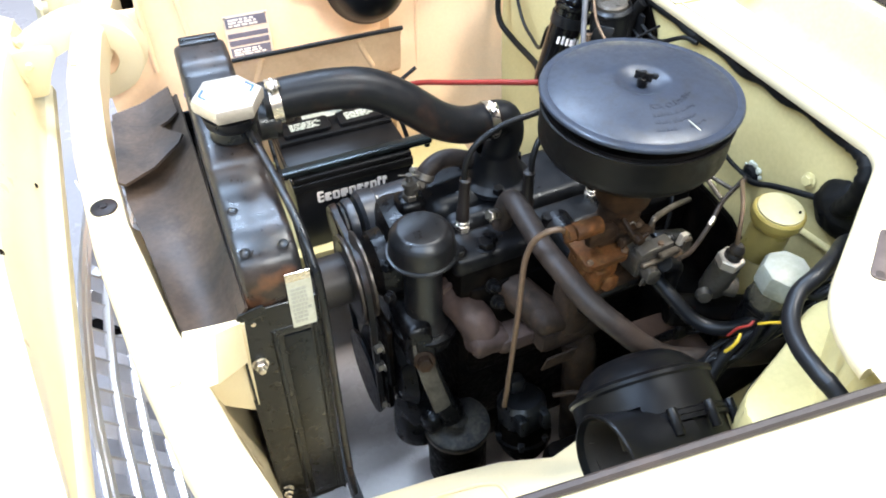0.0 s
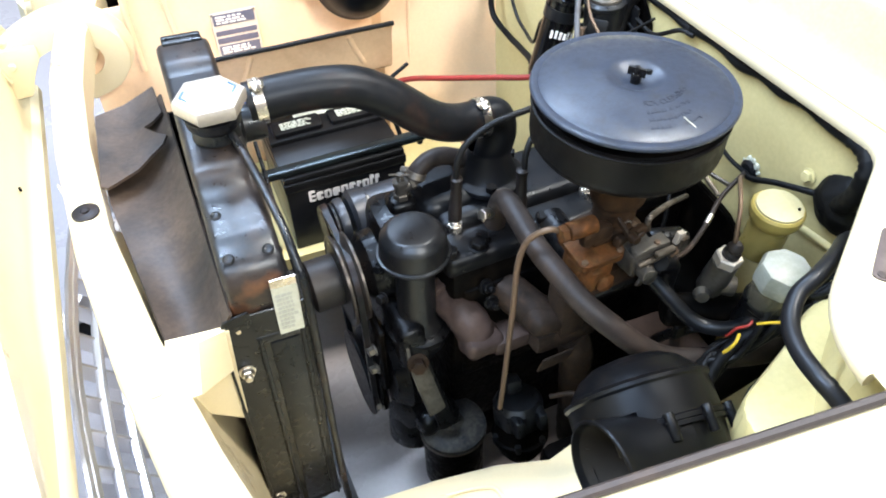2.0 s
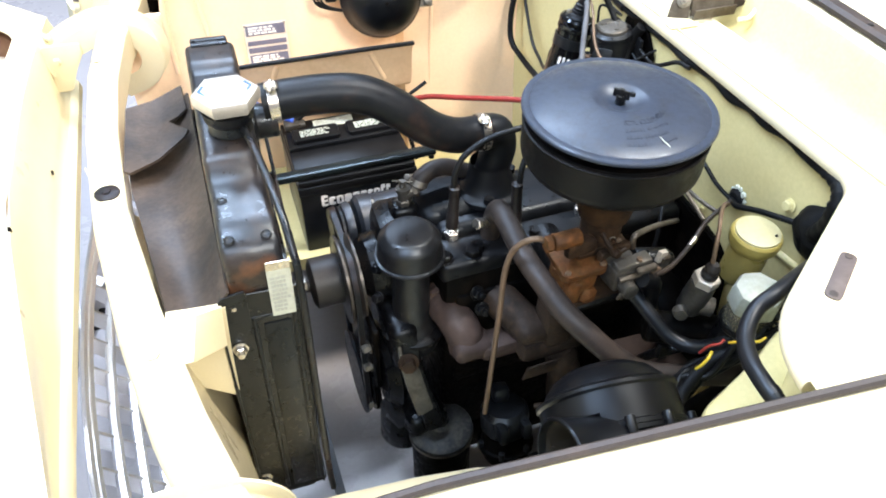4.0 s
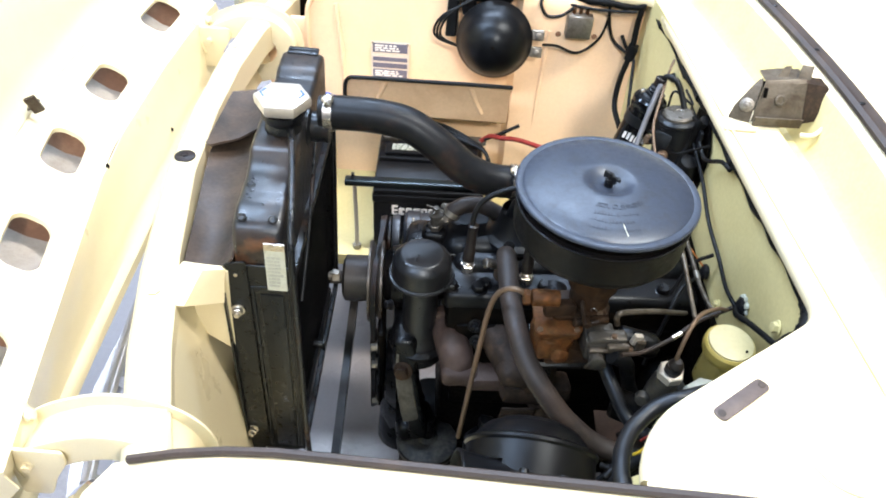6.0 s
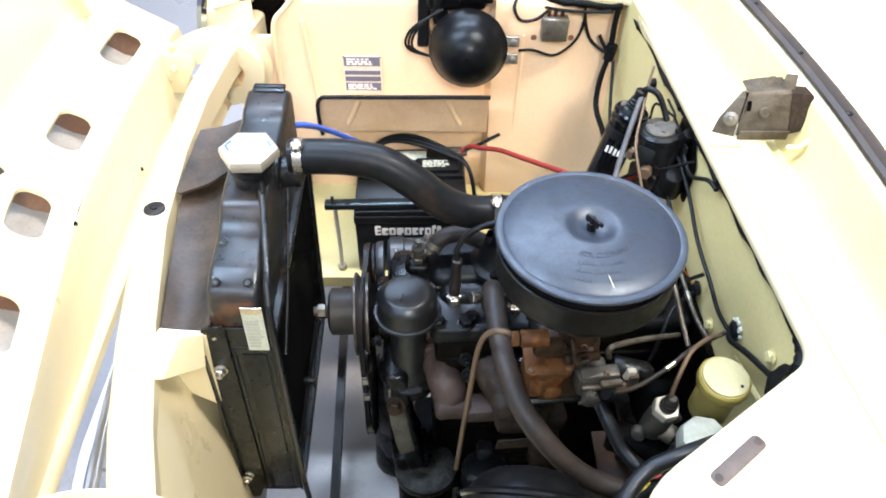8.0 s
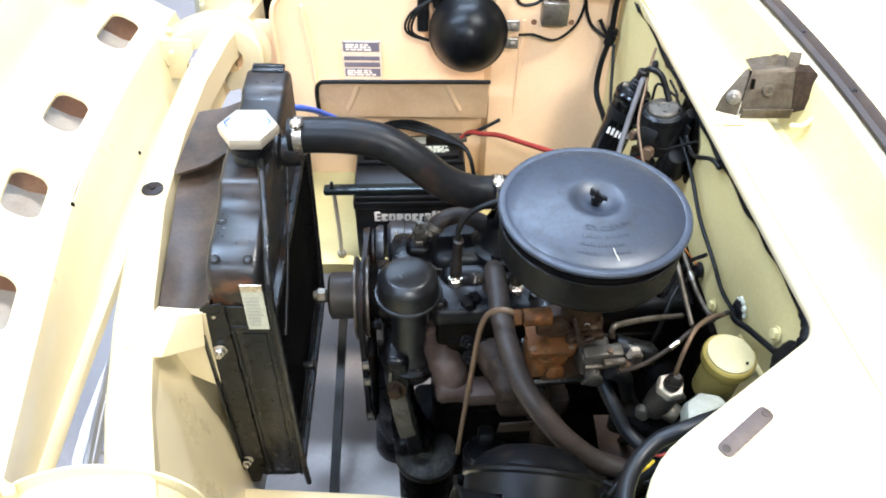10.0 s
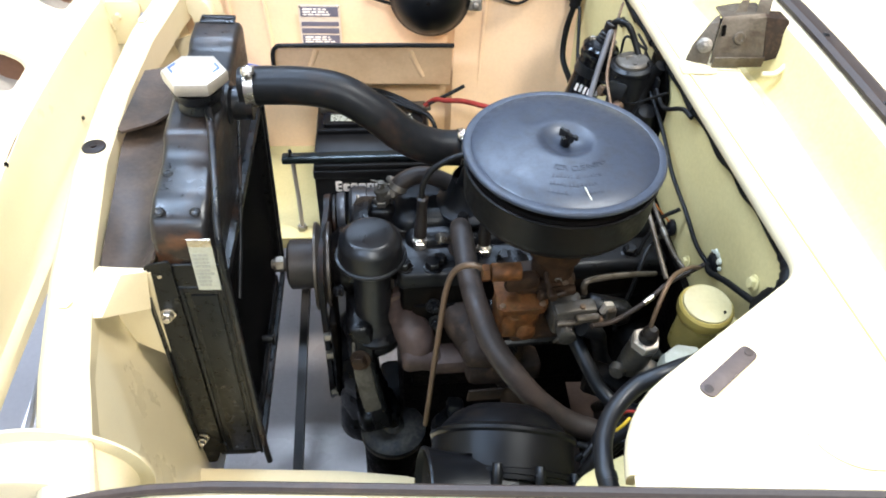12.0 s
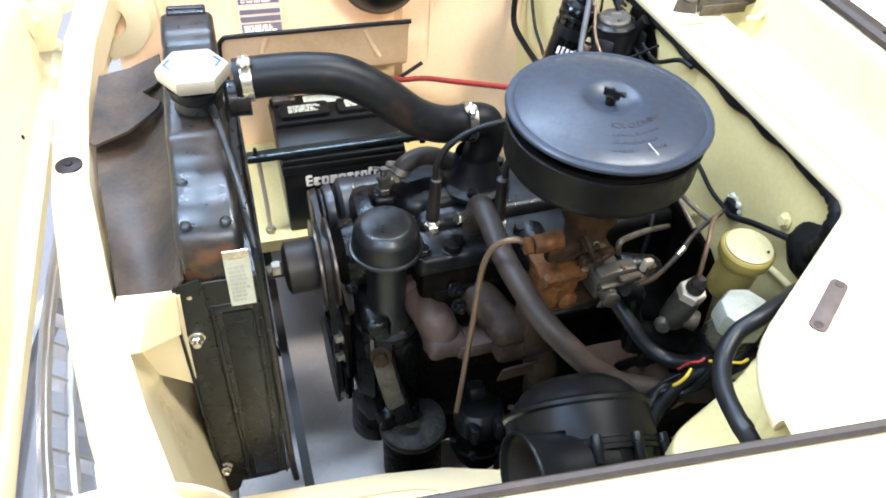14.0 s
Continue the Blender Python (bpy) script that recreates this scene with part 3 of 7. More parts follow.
for (a, y), (b, y2) in zip(plan_l, plan_r):
    z = 0.955 + 0.012 * math.sin(math.pi * min(1, max(0, (y - 0.2) / 1.3)))
    w = b - a
    rows.append([(b - 0.002, y2, z - 0.06), (b, y2, z - 0.006), (b - 0.004, y2, z), (a + w * 0.5, (y + y2) / 2, z + 0.003), (a + w * 0.22, y, z),
                 (a + w * 0.04, y, z - 0.010), (a - w * 0.05, y, z - 0.03), (a - w * 0.03, y, z - 0.10), (a + 0.01, y, z - 0.16)])
slam = body("slam_panel", loft(rows, 0.002), PAINT, "narrow cream cross panel ahead of the radiator")
body("rubber_plug", lathe([(0.0165, 0), (0.0165, 0.002), (0.014, 0.0034), (0.006, 0.0036), (0.005, 0.0026), (0.0042, 0.0026), (0.004, 0.0045), (0, 0.0045)], 28, pose(-0.1415, 0.797, 0.9685)), RUBBER, "round dark rubber plug", parent=slam)
for x, y in ((-0.091, 0.503), (-0.158, 1.03), (-0.165, 1.18)):
    body("panel_bolt", lathe([(0.009, 0), (0.009, 0.002), (0.006, 0.004), (0, 0.004)], 6, pose(x, y, 0.9665)), PAINT, parent=slam)
# bracket to the radiator
body("radiator_bracket", joined(
    sheet([[Vector((-0.085, 0.49, 0.953)), Vector((-0.078, 0.56, 0.957)), Vector((-0.078, 0.575, 0.952))],
           [Vector((-0.052, 0.495, 0.950)), Vector((-0.045, 0.555, 0.957)), Vector((-0.045, 0.572, 0.952))],
           [Vector((-0.020, 0.548, 0.905)), Vector((-0.016, 0.562, 0.955)), Vector((-0.016, 0.568, 0.955))]], 0.0025, (0, 0, -1)),
    sheet([[Vector((-0.075, 0.566, 0.952)), Vector((-0.073, 0.566, 0.88)), Vector((-0.070, 0.566, 0.82))],
           [Vector((-0.012, 0.564, 0.952)), Vector((-0.018, 0.564, 0.88)), Vector((-0.024, 0.566, 0.78))]], 0.002)), PAINT, "folded cream bracket", parent=None)

# chassis members and lower parts seen through the bay
body("cross_member", sweep([Vector((0.10, 0.40, 0.27)), Vector((0.085, 0.70, 0.275)), Vector((0.07, 1.06, 0.30)), Vector((0.06, 1.34, 0.32))], [(-0.009, -0.014), (0.009, -0.014), (0.009, 0.014), (-0.009, 0.014)]), HUBM, "dark steel rod across the bay")
body("frame_rail", box(0.9, 0.07, 0.12, 0.008, 2, pose(0.35, 0.50, 0.26, 0, 0, 4)), GREASESHADE, "dark frame rail below the bay")
body("frame_rail", box(0.50, 0.07, 0.10, 0.008, 2, pose(0.53, 1.15, 0.26, 0, 0, 4)), GREASESHADE, "dark frame rail below the bay")

# far side of the bay: wall, stepped panel, battery shelf, shield
rows = []
for x in (-0.16, -0.10, -0.062, -0.060, -0.035, -0.015, 0.0, 0.2, 0.405, 0.418, 0.425, 0.55, 0.70):
    y = 1.405
    y -= 0.028 if x > 0.41 else 0.0
    y += 0.03 * max(0, -0.1 - x)
    e = 0.93 if x < -0.061 else min(1.032, 0.965 + 1.1 * (x + 0.061))
    top = [(0.014, e - 0.004), (0.010, e), (0.004, e - 0.001), (0.0, e - 0.008), (0.0, e - 0.03)]
    rows.append([(x, y + a, z) for a, z in top] + [(x, y, 0.85), (x, y - 0.005, 0.70), (x, y - 0.02, 0.52), (x, y - 0.02, 0.36)])
far = body("inner_fender", loft(rows, 0.002, (0, 1, 0)), WARMPAINT, "cream inner fender wall behind the battery")
body("wall_edge", tube([(-0.062, 1.404, 0.80), (-0.062, 1.404, 0.91), (-0.055, 1.405, 0.965), (-0.030, 1.407, 0.995), (0.0, 1.408, 1.028)], 0.006, 8), WARMPAINT, parent=far)
body("pressed_bead", tube([(0.02, 1.404, 0.70), (0.015, 1.404, 0.85), (0.005, 1.404, 0.97)], 0.005, 8), WARMPAINT, parent=far)
body("pressed_bead", tube([(0.475, 1.376, 0.62), (0.478, 1.376, 0.80), (0.482, 1.376, 0.955)], 0.004, 8), WARMPAINT, parent=far)
# black sheets added so the opening behind the wall's end reads dark
body("cavity_shade", joined(box(0.15, 0.004, 0.30, 0, 1, pose(-0.080, 1.478, 0.72)), box(0.004, 0.05, 0.20, 0, 1, pose(-0.150, 1.450, 0.74))), GREASESHADE, "black sheets standing in for shade ahead of the inner fender")
for p in ((0.50, 1.383, 0.83), (0.56, 1.383, 0.78), (0.605, 1.383, 0.931)):
    body("rivet", lathe([(0.006, 0), (0.006, 0.001), (0.003, 0.002), (0, 0.002)], 12, facing(p, (0, -1, 0))), BROWNIN, parent=far)
body("battery_shelf", joined(box(0.62, 0.33, 0.004, 0.001, 1, pose(0.25, 1.225, 0.527, 0, 0, 0)), box(0.62, 0.004, 0.03, 0.001, 1, pose(0.25, 1.062, 0.50))), SHADEDPAINT, "cream battery shelf with a folded front lip")
rows = []
for x in (0.045, 0.10, 0.20, 0.30, 0.405):
    rows.append([(x, 1.256, 0.872), (x, 1.262, 0.86), (x, 1.268, 0.80), (x, 1.272, 0.78), (x, 1.29, 0.766), (x, 1.36, 0.760), (x, 1.40, 0.758)])
shield = body("battery_shield", loft(rows, 0.002), TAN, "tan pressed steel shield with black edging")
body("edging", sweep(spline([(0.046, 1.262, 0.775), (0.043, 1.260, 0.80), (0.043, 1.257, 0.85), (0.052, 1.254, 0.872), (0.075, 1.254, 0.876), (0.2, 1.254, 0.877), (0.30, 1.254, 0.878), (0.408, 1.254, 0.878)], 6), circle(0.0045, 8)), CABLE, "black rubber edging", parent=shield)
for x, s in ((0.12, 1), (0.33, -1)):
    body("pressed_rib", tube([(x + s * 0.012, 1.2610, 0.866), (x, 1.2660, 0.835), (x - s * 0.016, 1.2695, 0.80)], 0.0065, 8), TAN, parent=shield)

# brown sheet added for the shadow gap between wall and fender
body("fender_gap_shade", loft([[(x, 1.420, 1.005), (x, 1.46, 1.010), (x, 1.51, 1.018), (x, 1.525, 1.035), (x, 1.525, 1.05)] for x in (-0.03, 0.05, 0.25, 0.42, 0.50)], 0.002), BROWNIN, "brown sheet painting in the shadow under the fender")
body("fender_wire", tube([(0.0, 1.442, 1.022), (0.09, 1.448, 1.024), (0.17, 1.440, 1.022), (0.25, 1.446, 1.026), (0.33, 1.438, 1.024), (0.41, 1.436, 1.028)], 0.005, 8), TAPE, "taped wires under the far fender")
body("fender_clip", box(0.010, 0.006, 0.026, 0.002, 1, pose(0.075, 1.428, 1.022, 10)), PAINT, "small cream clip")

# chrome grille bars and bumper below the slam panel
gr = thing("grille", "chromed grille with upright fins below the cross panel", "grille", m=pose(-0.22, 0.866, 0.50))


def gplan(y):
    return 0.22 * y * y - 0.029


YS = [-0.50, -0.4, -0.3, -0.2, -0.1, 0.0, 0.1, 0.2, 0.3, 0.4, 0.50]
for k in range(6):
    part("bar", sweep([Vector((gplan(y) + 0.024 * k, y, 0.200 - 0.030 * k)) for y in YS], [(-0.007, -0.004), (0.007, -0.004), (0.008, 0.001), (0.004, 0.005), (-0.004, 0.005), (-0.008, 0.001)]), BRIGHT, gr)
for k in range(17):
    y = -0.48 + k * 0.060
    part("fin", prism([(gplan(y) + 0.002, 0.200), (gplan(y) + 0.125, 0.050), (gplan(y) + 0.10, 0.020), (gplan(y) - 0.006, 0.165)], -0.0025, 0.0025, 0.0008, pose(0, y, 0, 90), 1), BRIGHT, gr)
part("surround", sweep([Vector((gplan(y) - 0.004, y, 0.204)) for y in YS], [(-0.006, -0.018), (0.005, -0.018), (0.006, 0.004), (0.002, 0.008), (-0.003, 0.008), (-0.006, 0.004)]), BRIGHT, gr)
bp = thing("bumper", "curved chrome front bumper", "bumper", m=pose(-0.40, 0.86, 0.33))
part("blade", sweep(spline([(0.30, -0.75, 0), (0.12, -0.55, 0), (0.0, -0.25, 0), (-0.02, 0, 0), (0.0, 0.25, 0), (0.12, 0.55, 0), (0.30, 0.75, 0)], 6), [(-0.015, -0.04), (0.005, -0.035), (0.012, 0), (0.005, 0.035), (-0.015, 0.04), (-0.02, 0)]), BRIGHT, bp)
for s in (-1, 1):
    part("bumper_iron", box(0.16, 0.05, 0.02, 0.003, 2, pose(0.10, s * 0.35, -0.01)), GREASESHADE, bp)
for s in (-1, 1):
    hl = thing("headlamp", "round glass headlamp in a chrome ring", "headlamp", "headlamps", m=facing((-0.13, MID - 0.62, 0.74), (-1, 0, 0)) if s < 0 else facing((-0.214, 1.530, 0.925), (-1, 0, 0.12)))
    part("ring", lathe([(0.075, 0), (0.095, 0), (0.10, 0.01), (0.092, 0.022), (0.082, 0.02), (0.075, 0.01)], 36, None, True), CHROME, hl)
    part("lens", lathe([(0.078, 0.006), (0.06, 0.020), (0.03, 0.027), (0, 0.029)], 32), GREYCAP, hl, "pale glass lens")
    part("bucket", lathe([(0.09, 0.0), (0.08, -0.06), (0.04, -0.10), (0, -0.10)], 28), PAINT, hl)

# ---- hood, hinged at the front and standing open ----
hood = thing("hood", "open cream front-hinged hood with oval holes inside", "hood", m=pose(-0.25, 0.85, 0.80))
hood_inv = hood.matrix_basis.inverted()


def hoodpart(name, bm, material, label="", parent=None):
    ob = part(name, bm, material, parent or hood, label)
    if parent is None:
        ob.matrix_parent_inverse = hood_inv
    return ob


def low(y):
    d = max(0.0, 0.50 - y)
    return 0.25 * d * d - 0.035 * (y - 0.70)


def bow(y):
    d = max(0.0, 0.86 - y)
    e = max(0.0, y - 1.02)
    return 0.165 * d * d / (d + 0.06) + 0.15 * e * e - 0.03 * (y - 0.86)


def hoodrow(y, prof):
    return [(a + bow(y), y, b) for a, b in prof]


HY = [0.245, 0.31, 0.40, 0.52, 0.64, 0.76, 0.88, 1.0, 1.12, 1.24, 1.34, 1.42]
lower = [(-0.231, 0.790), (-0.234, 0.803), (-0.240, 0.808), (-0.247, 0.812), (-0.258, 0.83), (-0.270, 0.915), (-0.280, 0.945)]
hoodpart("front_flange", loft([[(a + low(y) + (bow(y) - low(y)) * max(0, (b - 0.80) / 0.145), y, b) for a, b in lower] for y in HY], 0.002), PAINT, "rolled front edge of the hood")
# plate with five oval holes: strips round each hole
A, B = Vector((-0.280, 0, 0.945)), Vector((-0.395, 0, 1.012))
HOLES = [0.365, 0.566, 0.778, 0.991, 1.273]
HALF = [0.051, 0.051, 0.051, 0.051, 0.060]


def plate_point(s, y):
    q = A.lerp(B, s)
    return Vector((q.x + bow(y), y, q.z))


bm = bmesh.new()
edges_y = [0.245] + [(HOLES[i] + HOLES[i + 1]) / 2 for i in range(4)] + [1.42]
N = 32
for i, hy in enumerate(HOLES):
    y0, y1 = edges_y[i], edges_y[i + 1]
    ring_in, ring_low, ring_out = [], [], []
    for k in range(N):
        a = 2 * math.pi * k / N
        c, s = math.cos(a), math.sin(a)
        # a slot with rounded corners
        L, W, rr = HALF[i], 0.0285, 0.023
        along = (L - rr) * (1 if c > 0 else -1) + rr * c if abs(c) > 1e-6 else 0
        across = (W - rr) * (1 if s > 0 else -1) + rr * s if abs(s) > 1e-6 else 0
        dy_, ds_ = along, across / 0.133
        ring_in.append(bm.verts.new(plate_point(0.48 + ds_, hy + dy_)))
        q = plate_point(0.48 + ds_ * 0.95, hy + dy_ * 0.95)
        ring_low.append(bm.verts.new(q + Vector((-0.003, 0, -0.006))))
        m_ = max(abs(c), abs(s))
        oy = c / m_
        ring_out.append(bm.verts.new(plate_point(0.5 + 0.5 * s / m_, hy + (oy * (y1 - hy) if oy > 0 else oy * (hy - y0)))))
    for k in range(N):
        j = (k + 1) % N
        bm.faces.new((ring_in[k], ring_in[j], ring_out[j], ring_out[k]))
        bm.faces.new((ring_low[k], ring_low[j], ring_in[j], ring_in[k]))
bmesh.ops.remove_doubles(bm, verts=bm.verts[:], dist=0.0008)
hoodpart("inner_frame", bm, PAINT, "cream inner frame with oval holes")
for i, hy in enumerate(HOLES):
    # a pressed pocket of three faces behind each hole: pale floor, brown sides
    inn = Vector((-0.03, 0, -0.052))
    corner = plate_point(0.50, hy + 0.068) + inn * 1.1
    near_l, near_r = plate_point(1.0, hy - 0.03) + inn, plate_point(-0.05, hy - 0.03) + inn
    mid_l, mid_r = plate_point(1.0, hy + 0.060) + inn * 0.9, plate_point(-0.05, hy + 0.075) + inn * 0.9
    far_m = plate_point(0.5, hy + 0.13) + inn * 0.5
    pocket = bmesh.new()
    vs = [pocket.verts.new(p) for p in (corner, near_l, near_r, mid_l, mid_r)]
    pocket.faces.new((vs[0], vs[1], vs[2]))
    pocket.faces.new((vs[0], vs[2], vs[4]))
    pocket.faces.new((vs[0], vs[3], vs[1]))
    hoodpart("pocket_floor", pocket, PALEGREY, "pale grey pocket floor")
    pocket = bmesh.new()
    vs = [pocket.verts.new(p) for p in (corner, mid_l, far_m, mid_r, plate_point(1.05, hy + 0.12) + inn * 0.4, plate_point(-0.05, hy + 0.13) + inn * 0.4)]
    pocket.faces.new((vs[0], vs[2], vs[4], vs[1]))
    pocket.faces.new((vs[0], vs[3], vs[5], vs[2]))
    hoodpart("pocket_wall", pocket, BROWNIN, "mottled brown pocket side")
upper = [(-0.395, 1.012), (-0.408, 1.030), (-0.412, 1.06), (-0.43, 1.15), (-0.50, 1.45), (-0.56, 1.72)]
hoodpart("skin", loft([hoodrow(y, upper) for y in HY], 0.002), PAINT, "cream underside of the hood skin")
hoodpart("side_wall", loft([[(a + (low(0.247) if b < 0.9 else bow(0.247)) - 0.002, 0.247, b - 0.004), (a + bow(0.247) - 0.10, 0.238, b - 0.030), (a + bow(0.247) - 0.24, 0.232, b - 0.06)] for a, b in lower[3:] + upper], 0.002), PAINT, "cream inner side of the hood")
hoodpart("stiffener", sweep(spline([(-0.402 + bow(1.30), 1.30, 1.03), (-0.43 + bow(1.3), 1.28, 1.16), (-0.495 + bow(1.3), 1.2, 1.45)], 6), [(-0.018, -0.004), (0.018, -0.004), (0.010, 0.010), (-0.010, 0.010)], up=(0, 1, 0)), PAINT)
hoodpart("side_flange", loft([[(a + (low(1.42) if b < 0.9 else bow(1.42)), 1.42, b), (a + low(1.42) - 0.03, 1.43, b)] for a, b in lower + upper], 0.002), PAINT)
# holes are black discs, with the dark of their depth as colour
for y, z in ((1.044, 0.849), (0.787, 0.83), (0.544, 0.842)):
    hoodpart("small_hole", lathe([(0.004, 0), (0.004, 0.0012), (0, 0.0012)], 12, facing((-0.2575 + low(y) + 0.003, y, z), (1, 0, 0.25))), GREASESHADE)
hoodpart("small_hole", lathe([(0.0045, 0), (0.0045, 0.0012), (0, 0.0012)], 12, facing((-0.2775 + bow(0.787), 0.787, 0.945), (1, 0, 0.25))), GREASESHADE)
clip = hoodpart("hood_clip", joined(box(0.018, 0.006, 0.028, 0.001, 1, pose(-0.362, 0.81, 1.025, 0, -20, 20)), box(0.02, 0.02, 0.004, 0.001, 1, pose(-0.375, 0.82, 1.028, 0, -20, 20))), LATCHM, "small steel clip")

# gooseneck hinge arms
for y0, s, dx in ((0.306, -1, 0.056), (1.33, 1, -0.034)):
    dz = -0.006 if s < 0 else 0.0
    w = 0.026 if s < 0 else 0.021
    arm = spline([(-0.240 + dx, y0, 0.915), (-0.20 + dx, y0, 0.944), (-0.14 + dx, y0, 0.966), (-0.085 + dx, y0, 0.958), (-0.050 + dx, y0, 0.925), (-0.044 + dx, y0, 0.88), (-0.07 + dx, y0, 0.84), (-0.12 + dx, y0, 0.82)], 7)
    arm = [q + Vector((0, 0, dz)) for q in arm]
    hoodpart("hinge_arm", sweep(arm, [(k * w, h) for k, h in ((-1, -0.004), (0.86, -0.003), (0.90, -0.008), (0.90, -0.036), (1, -0.036), (1, 0.001), (0.94, 0.005), (0.84, 0.006), (0.70, 0.001), (-0.80, 0.001), (-0.88, 0.006), (-0.88, 0.016), (-1, 0.016))], up=(0, 0, 1)), PAINT, "curved cream gooseneck hinge arm")
    pl = hoodpart("hinge_plate", joined(box(0.060, 0.072, 0.004, 0.0015, 2, facing((-0.240 + dx, y0 - 0.004, 0.918), (1, -0.15, 0.25))), prism(rounded([(-0.030, -0.058), (0.004, -0.058), (0.020, -0.020), (0.040, 0.012), (0.040, 0.034), (-0.026, 0.034)], 0.007, 3), 0, 0.004, 0.001, facing((-0.215 + dx, y0 - w - 0.003, 0.908), (0, -1, 0)))), PAINT)
    for dz in (-0.018, 0.018):
        hoodpart("hinge_bolt", moved(joined(cyl(0.008, 0.002, 0.0004, 16), hexprism(0.0065, 0.007)), facing((-0.222 + dx, y0 - w - 0.006, 0.904 + dz * 0.4), (0, -1, 0)) if dz > 0 else facing((-0.234 + dx, y0 + 0.016, 0.938), (1, -0.15, 0.25))), PAINT, parent=pl)

# hood latch on the cowl
latch = thing("hood_latch", "greasy brown steel hood latch bolted on the cowl", "latch", m=pose(0.79, 0.875, COWLZ))


def lt(*rows):
    return loft([[(x - 0.79, y - 0.863, (z - COWLZ) * 0.88) for x, y, z in row] for row in rows], 0.003)


part("main_plate", lt([(0.754, 0.852, 1.070), (0.755, 0.856, 1.085), (0.764, 0.876, 1.130), (0.766, 0.882, 1.135), (0.768, 0.920, 1.132)],
                      [(0.792, 0.851, 1.070), (0.792, 0.855, 1.085), (0.794, 0.874, 1.135), (0.794, 0.880, 1.140), (0.794, 0.920, 1.138)],
                      [(0.832, 0.852, 1.072), (0.831, 0.856, 1.086), (0.828, 0.876, 1.138), (0.827, 0.882, 1.142), (0.827, 0.920, 1.140)]), LATCHM, latch, "flat greasy steel face plate")
part("front_wing", lt([(0.722, 0.868, 1.064), (0.728, 0.872, 1.090), (0.750, 0.884, 1.122), (0.760, 0.892, 1.130)],
                      [(0.752, 0.854, 1.066), (0.753, 0.858, 1.088), (0.761, 0.878, 1.128), (0.764, 0.890, 1.134)]), LATCHM, latch, "folded wing with a bolt")
part("rear_wing", lt([(0.833, 0.853, 1.072), (0.832, 0.857, 1.090), (0.829, 0.878, 1.137), (0.828, 0.895, 1.140)],
                     [(0.874, 0.862, 1.078), (0.876, 0.866, 1.096), (0.866, 0.882, 1.130), (0.856, 0.896, 1.138)]), GREYCAST, latch, "dark folded wing")
part("lower_flange", lt([(0.755, 0.849, 1.066), (0.755, 0.847, 1.084)], [(0.830, 0.849, 1.067), (0.830, 0.847, 1.085)]), LATCHM, latch, "paler lower flange")
part("pivot_bolt", moved(joined(cyl(0.011, 0.002), hexprism(0.007, 0.006), cyl(0.0035, 0.009)), facing((0.742 - 0.79, 0.862 - 0.863, 1.092 - COWLZ), (-0.45, -1, 0.45))), DULL, latch, "steel pivot bolt")
part("lug", lathe([(0.009, 0), (0.008, 0.0015), (0.005, 0.002), (0.004, 0.001), (0, 0.001)], 20, facing((0.0, -0.0025, 0.045), (0, -1, 0.42))), LATCHM, latch)
# slot is a black plate, its depth shown by colour only
part("slot", prism(rounded([(-0.003, -0.008), (0.003, -0.008), (0.003, 0.008), (-0.003, 0.008)], 0.003, 3), 0, 0.002, 0, facing((-0.026, 0.0010, 0.055), (0, -1, 0.42))), GREASESHADE, latch)
part("tab", lt([(0.785, 0.892, 1.136), (0.796, 0.902, 1.152)], [(0.802, 0.892, 1.138), (0.806, 0.902, 1.154)]), LATCHM, latch)
part("tab", lt([(0.808, 0.872, 1.118), (0.816, 0.888, 1.146), (0.824, 0.903, 1.158)], [(0.830, 0.876, 1.120), (0.838, 0.892, 1.146), (0.842, 0.903, 1.156)]), ZINC, latch)
part("foot_plate", box(0.050, 0.036, 0.003, 0.0008, 1, pose(-0.055, -0.012, 0.002)), PAINT, latch, "cream painted foot plate")
part("guide", tube([(0.035, -0.035, 0.006), (0.055, -0.036, 0.008), (0.074, -0.024, 0.022), (0.080, -0.008, 0.045), (0.078, 0.004, 0.050)], 0.0035, 8), PAINT, latch, "cream guide loop")
# plain black box added so the inside of the latch looks shaded
part("shadow_box", box(0.060, 0.028, 0.050, 0.003, 1, pose(0.010, 0.030, 0.004)), GREASESHADE, latch, "black box standing in for shade inside the latch")

# ---- radiator ----
rad = thing("radiator", "black painted copper radiator with a hexagonal filler cap", "radiator", m=pose(0.010, 0.780, 0.507, 0, 1.6, 1.2))


def yz(outline, x0, x1, bevel, segs=3):
    """An outline in y and z, given a width in x."""
    return moved(prism(outline, x0, x1, bevel, None, segs), Matrix(((0, 0, 1, 0), (1, 0, 0, 0), (0, 1, 0, 0), (0, 0, 0, 1))))


part("top_tank", yz([(-0.207, 0.405), (-0.207, 0.490), (-0.194, 0.511), (-0.165, 0.523), (-0.105, 0.528), (-0.085, 0.536), (-0.070, 0.551), (0.02, 0.559), (0.120, 0.560), (0.135, 0.568), (0.185, 0.570), (0.205, 0.559), (0.207, 0.405)], -0.033, 0.036, 0.009), TANKM, rad, "black top tank with worn brown patches")
part("tank_flange", yz([(-0.212, 0.398), (-0.212, 0.412), (0.212, 0.412), (0.212, 0.398)], -0.036, 0.046, 0.002), GLOSS, rad)
part("end_cap", joined(box(0.052, 0.024, 0.006, 0.003, 2, pose(0.002, 0.190, 0.567)), box(0.048, 0.006, 0.004, 0.002, 2, pose(0.002, 0.190, 0.5715))), GLOSS, rad)
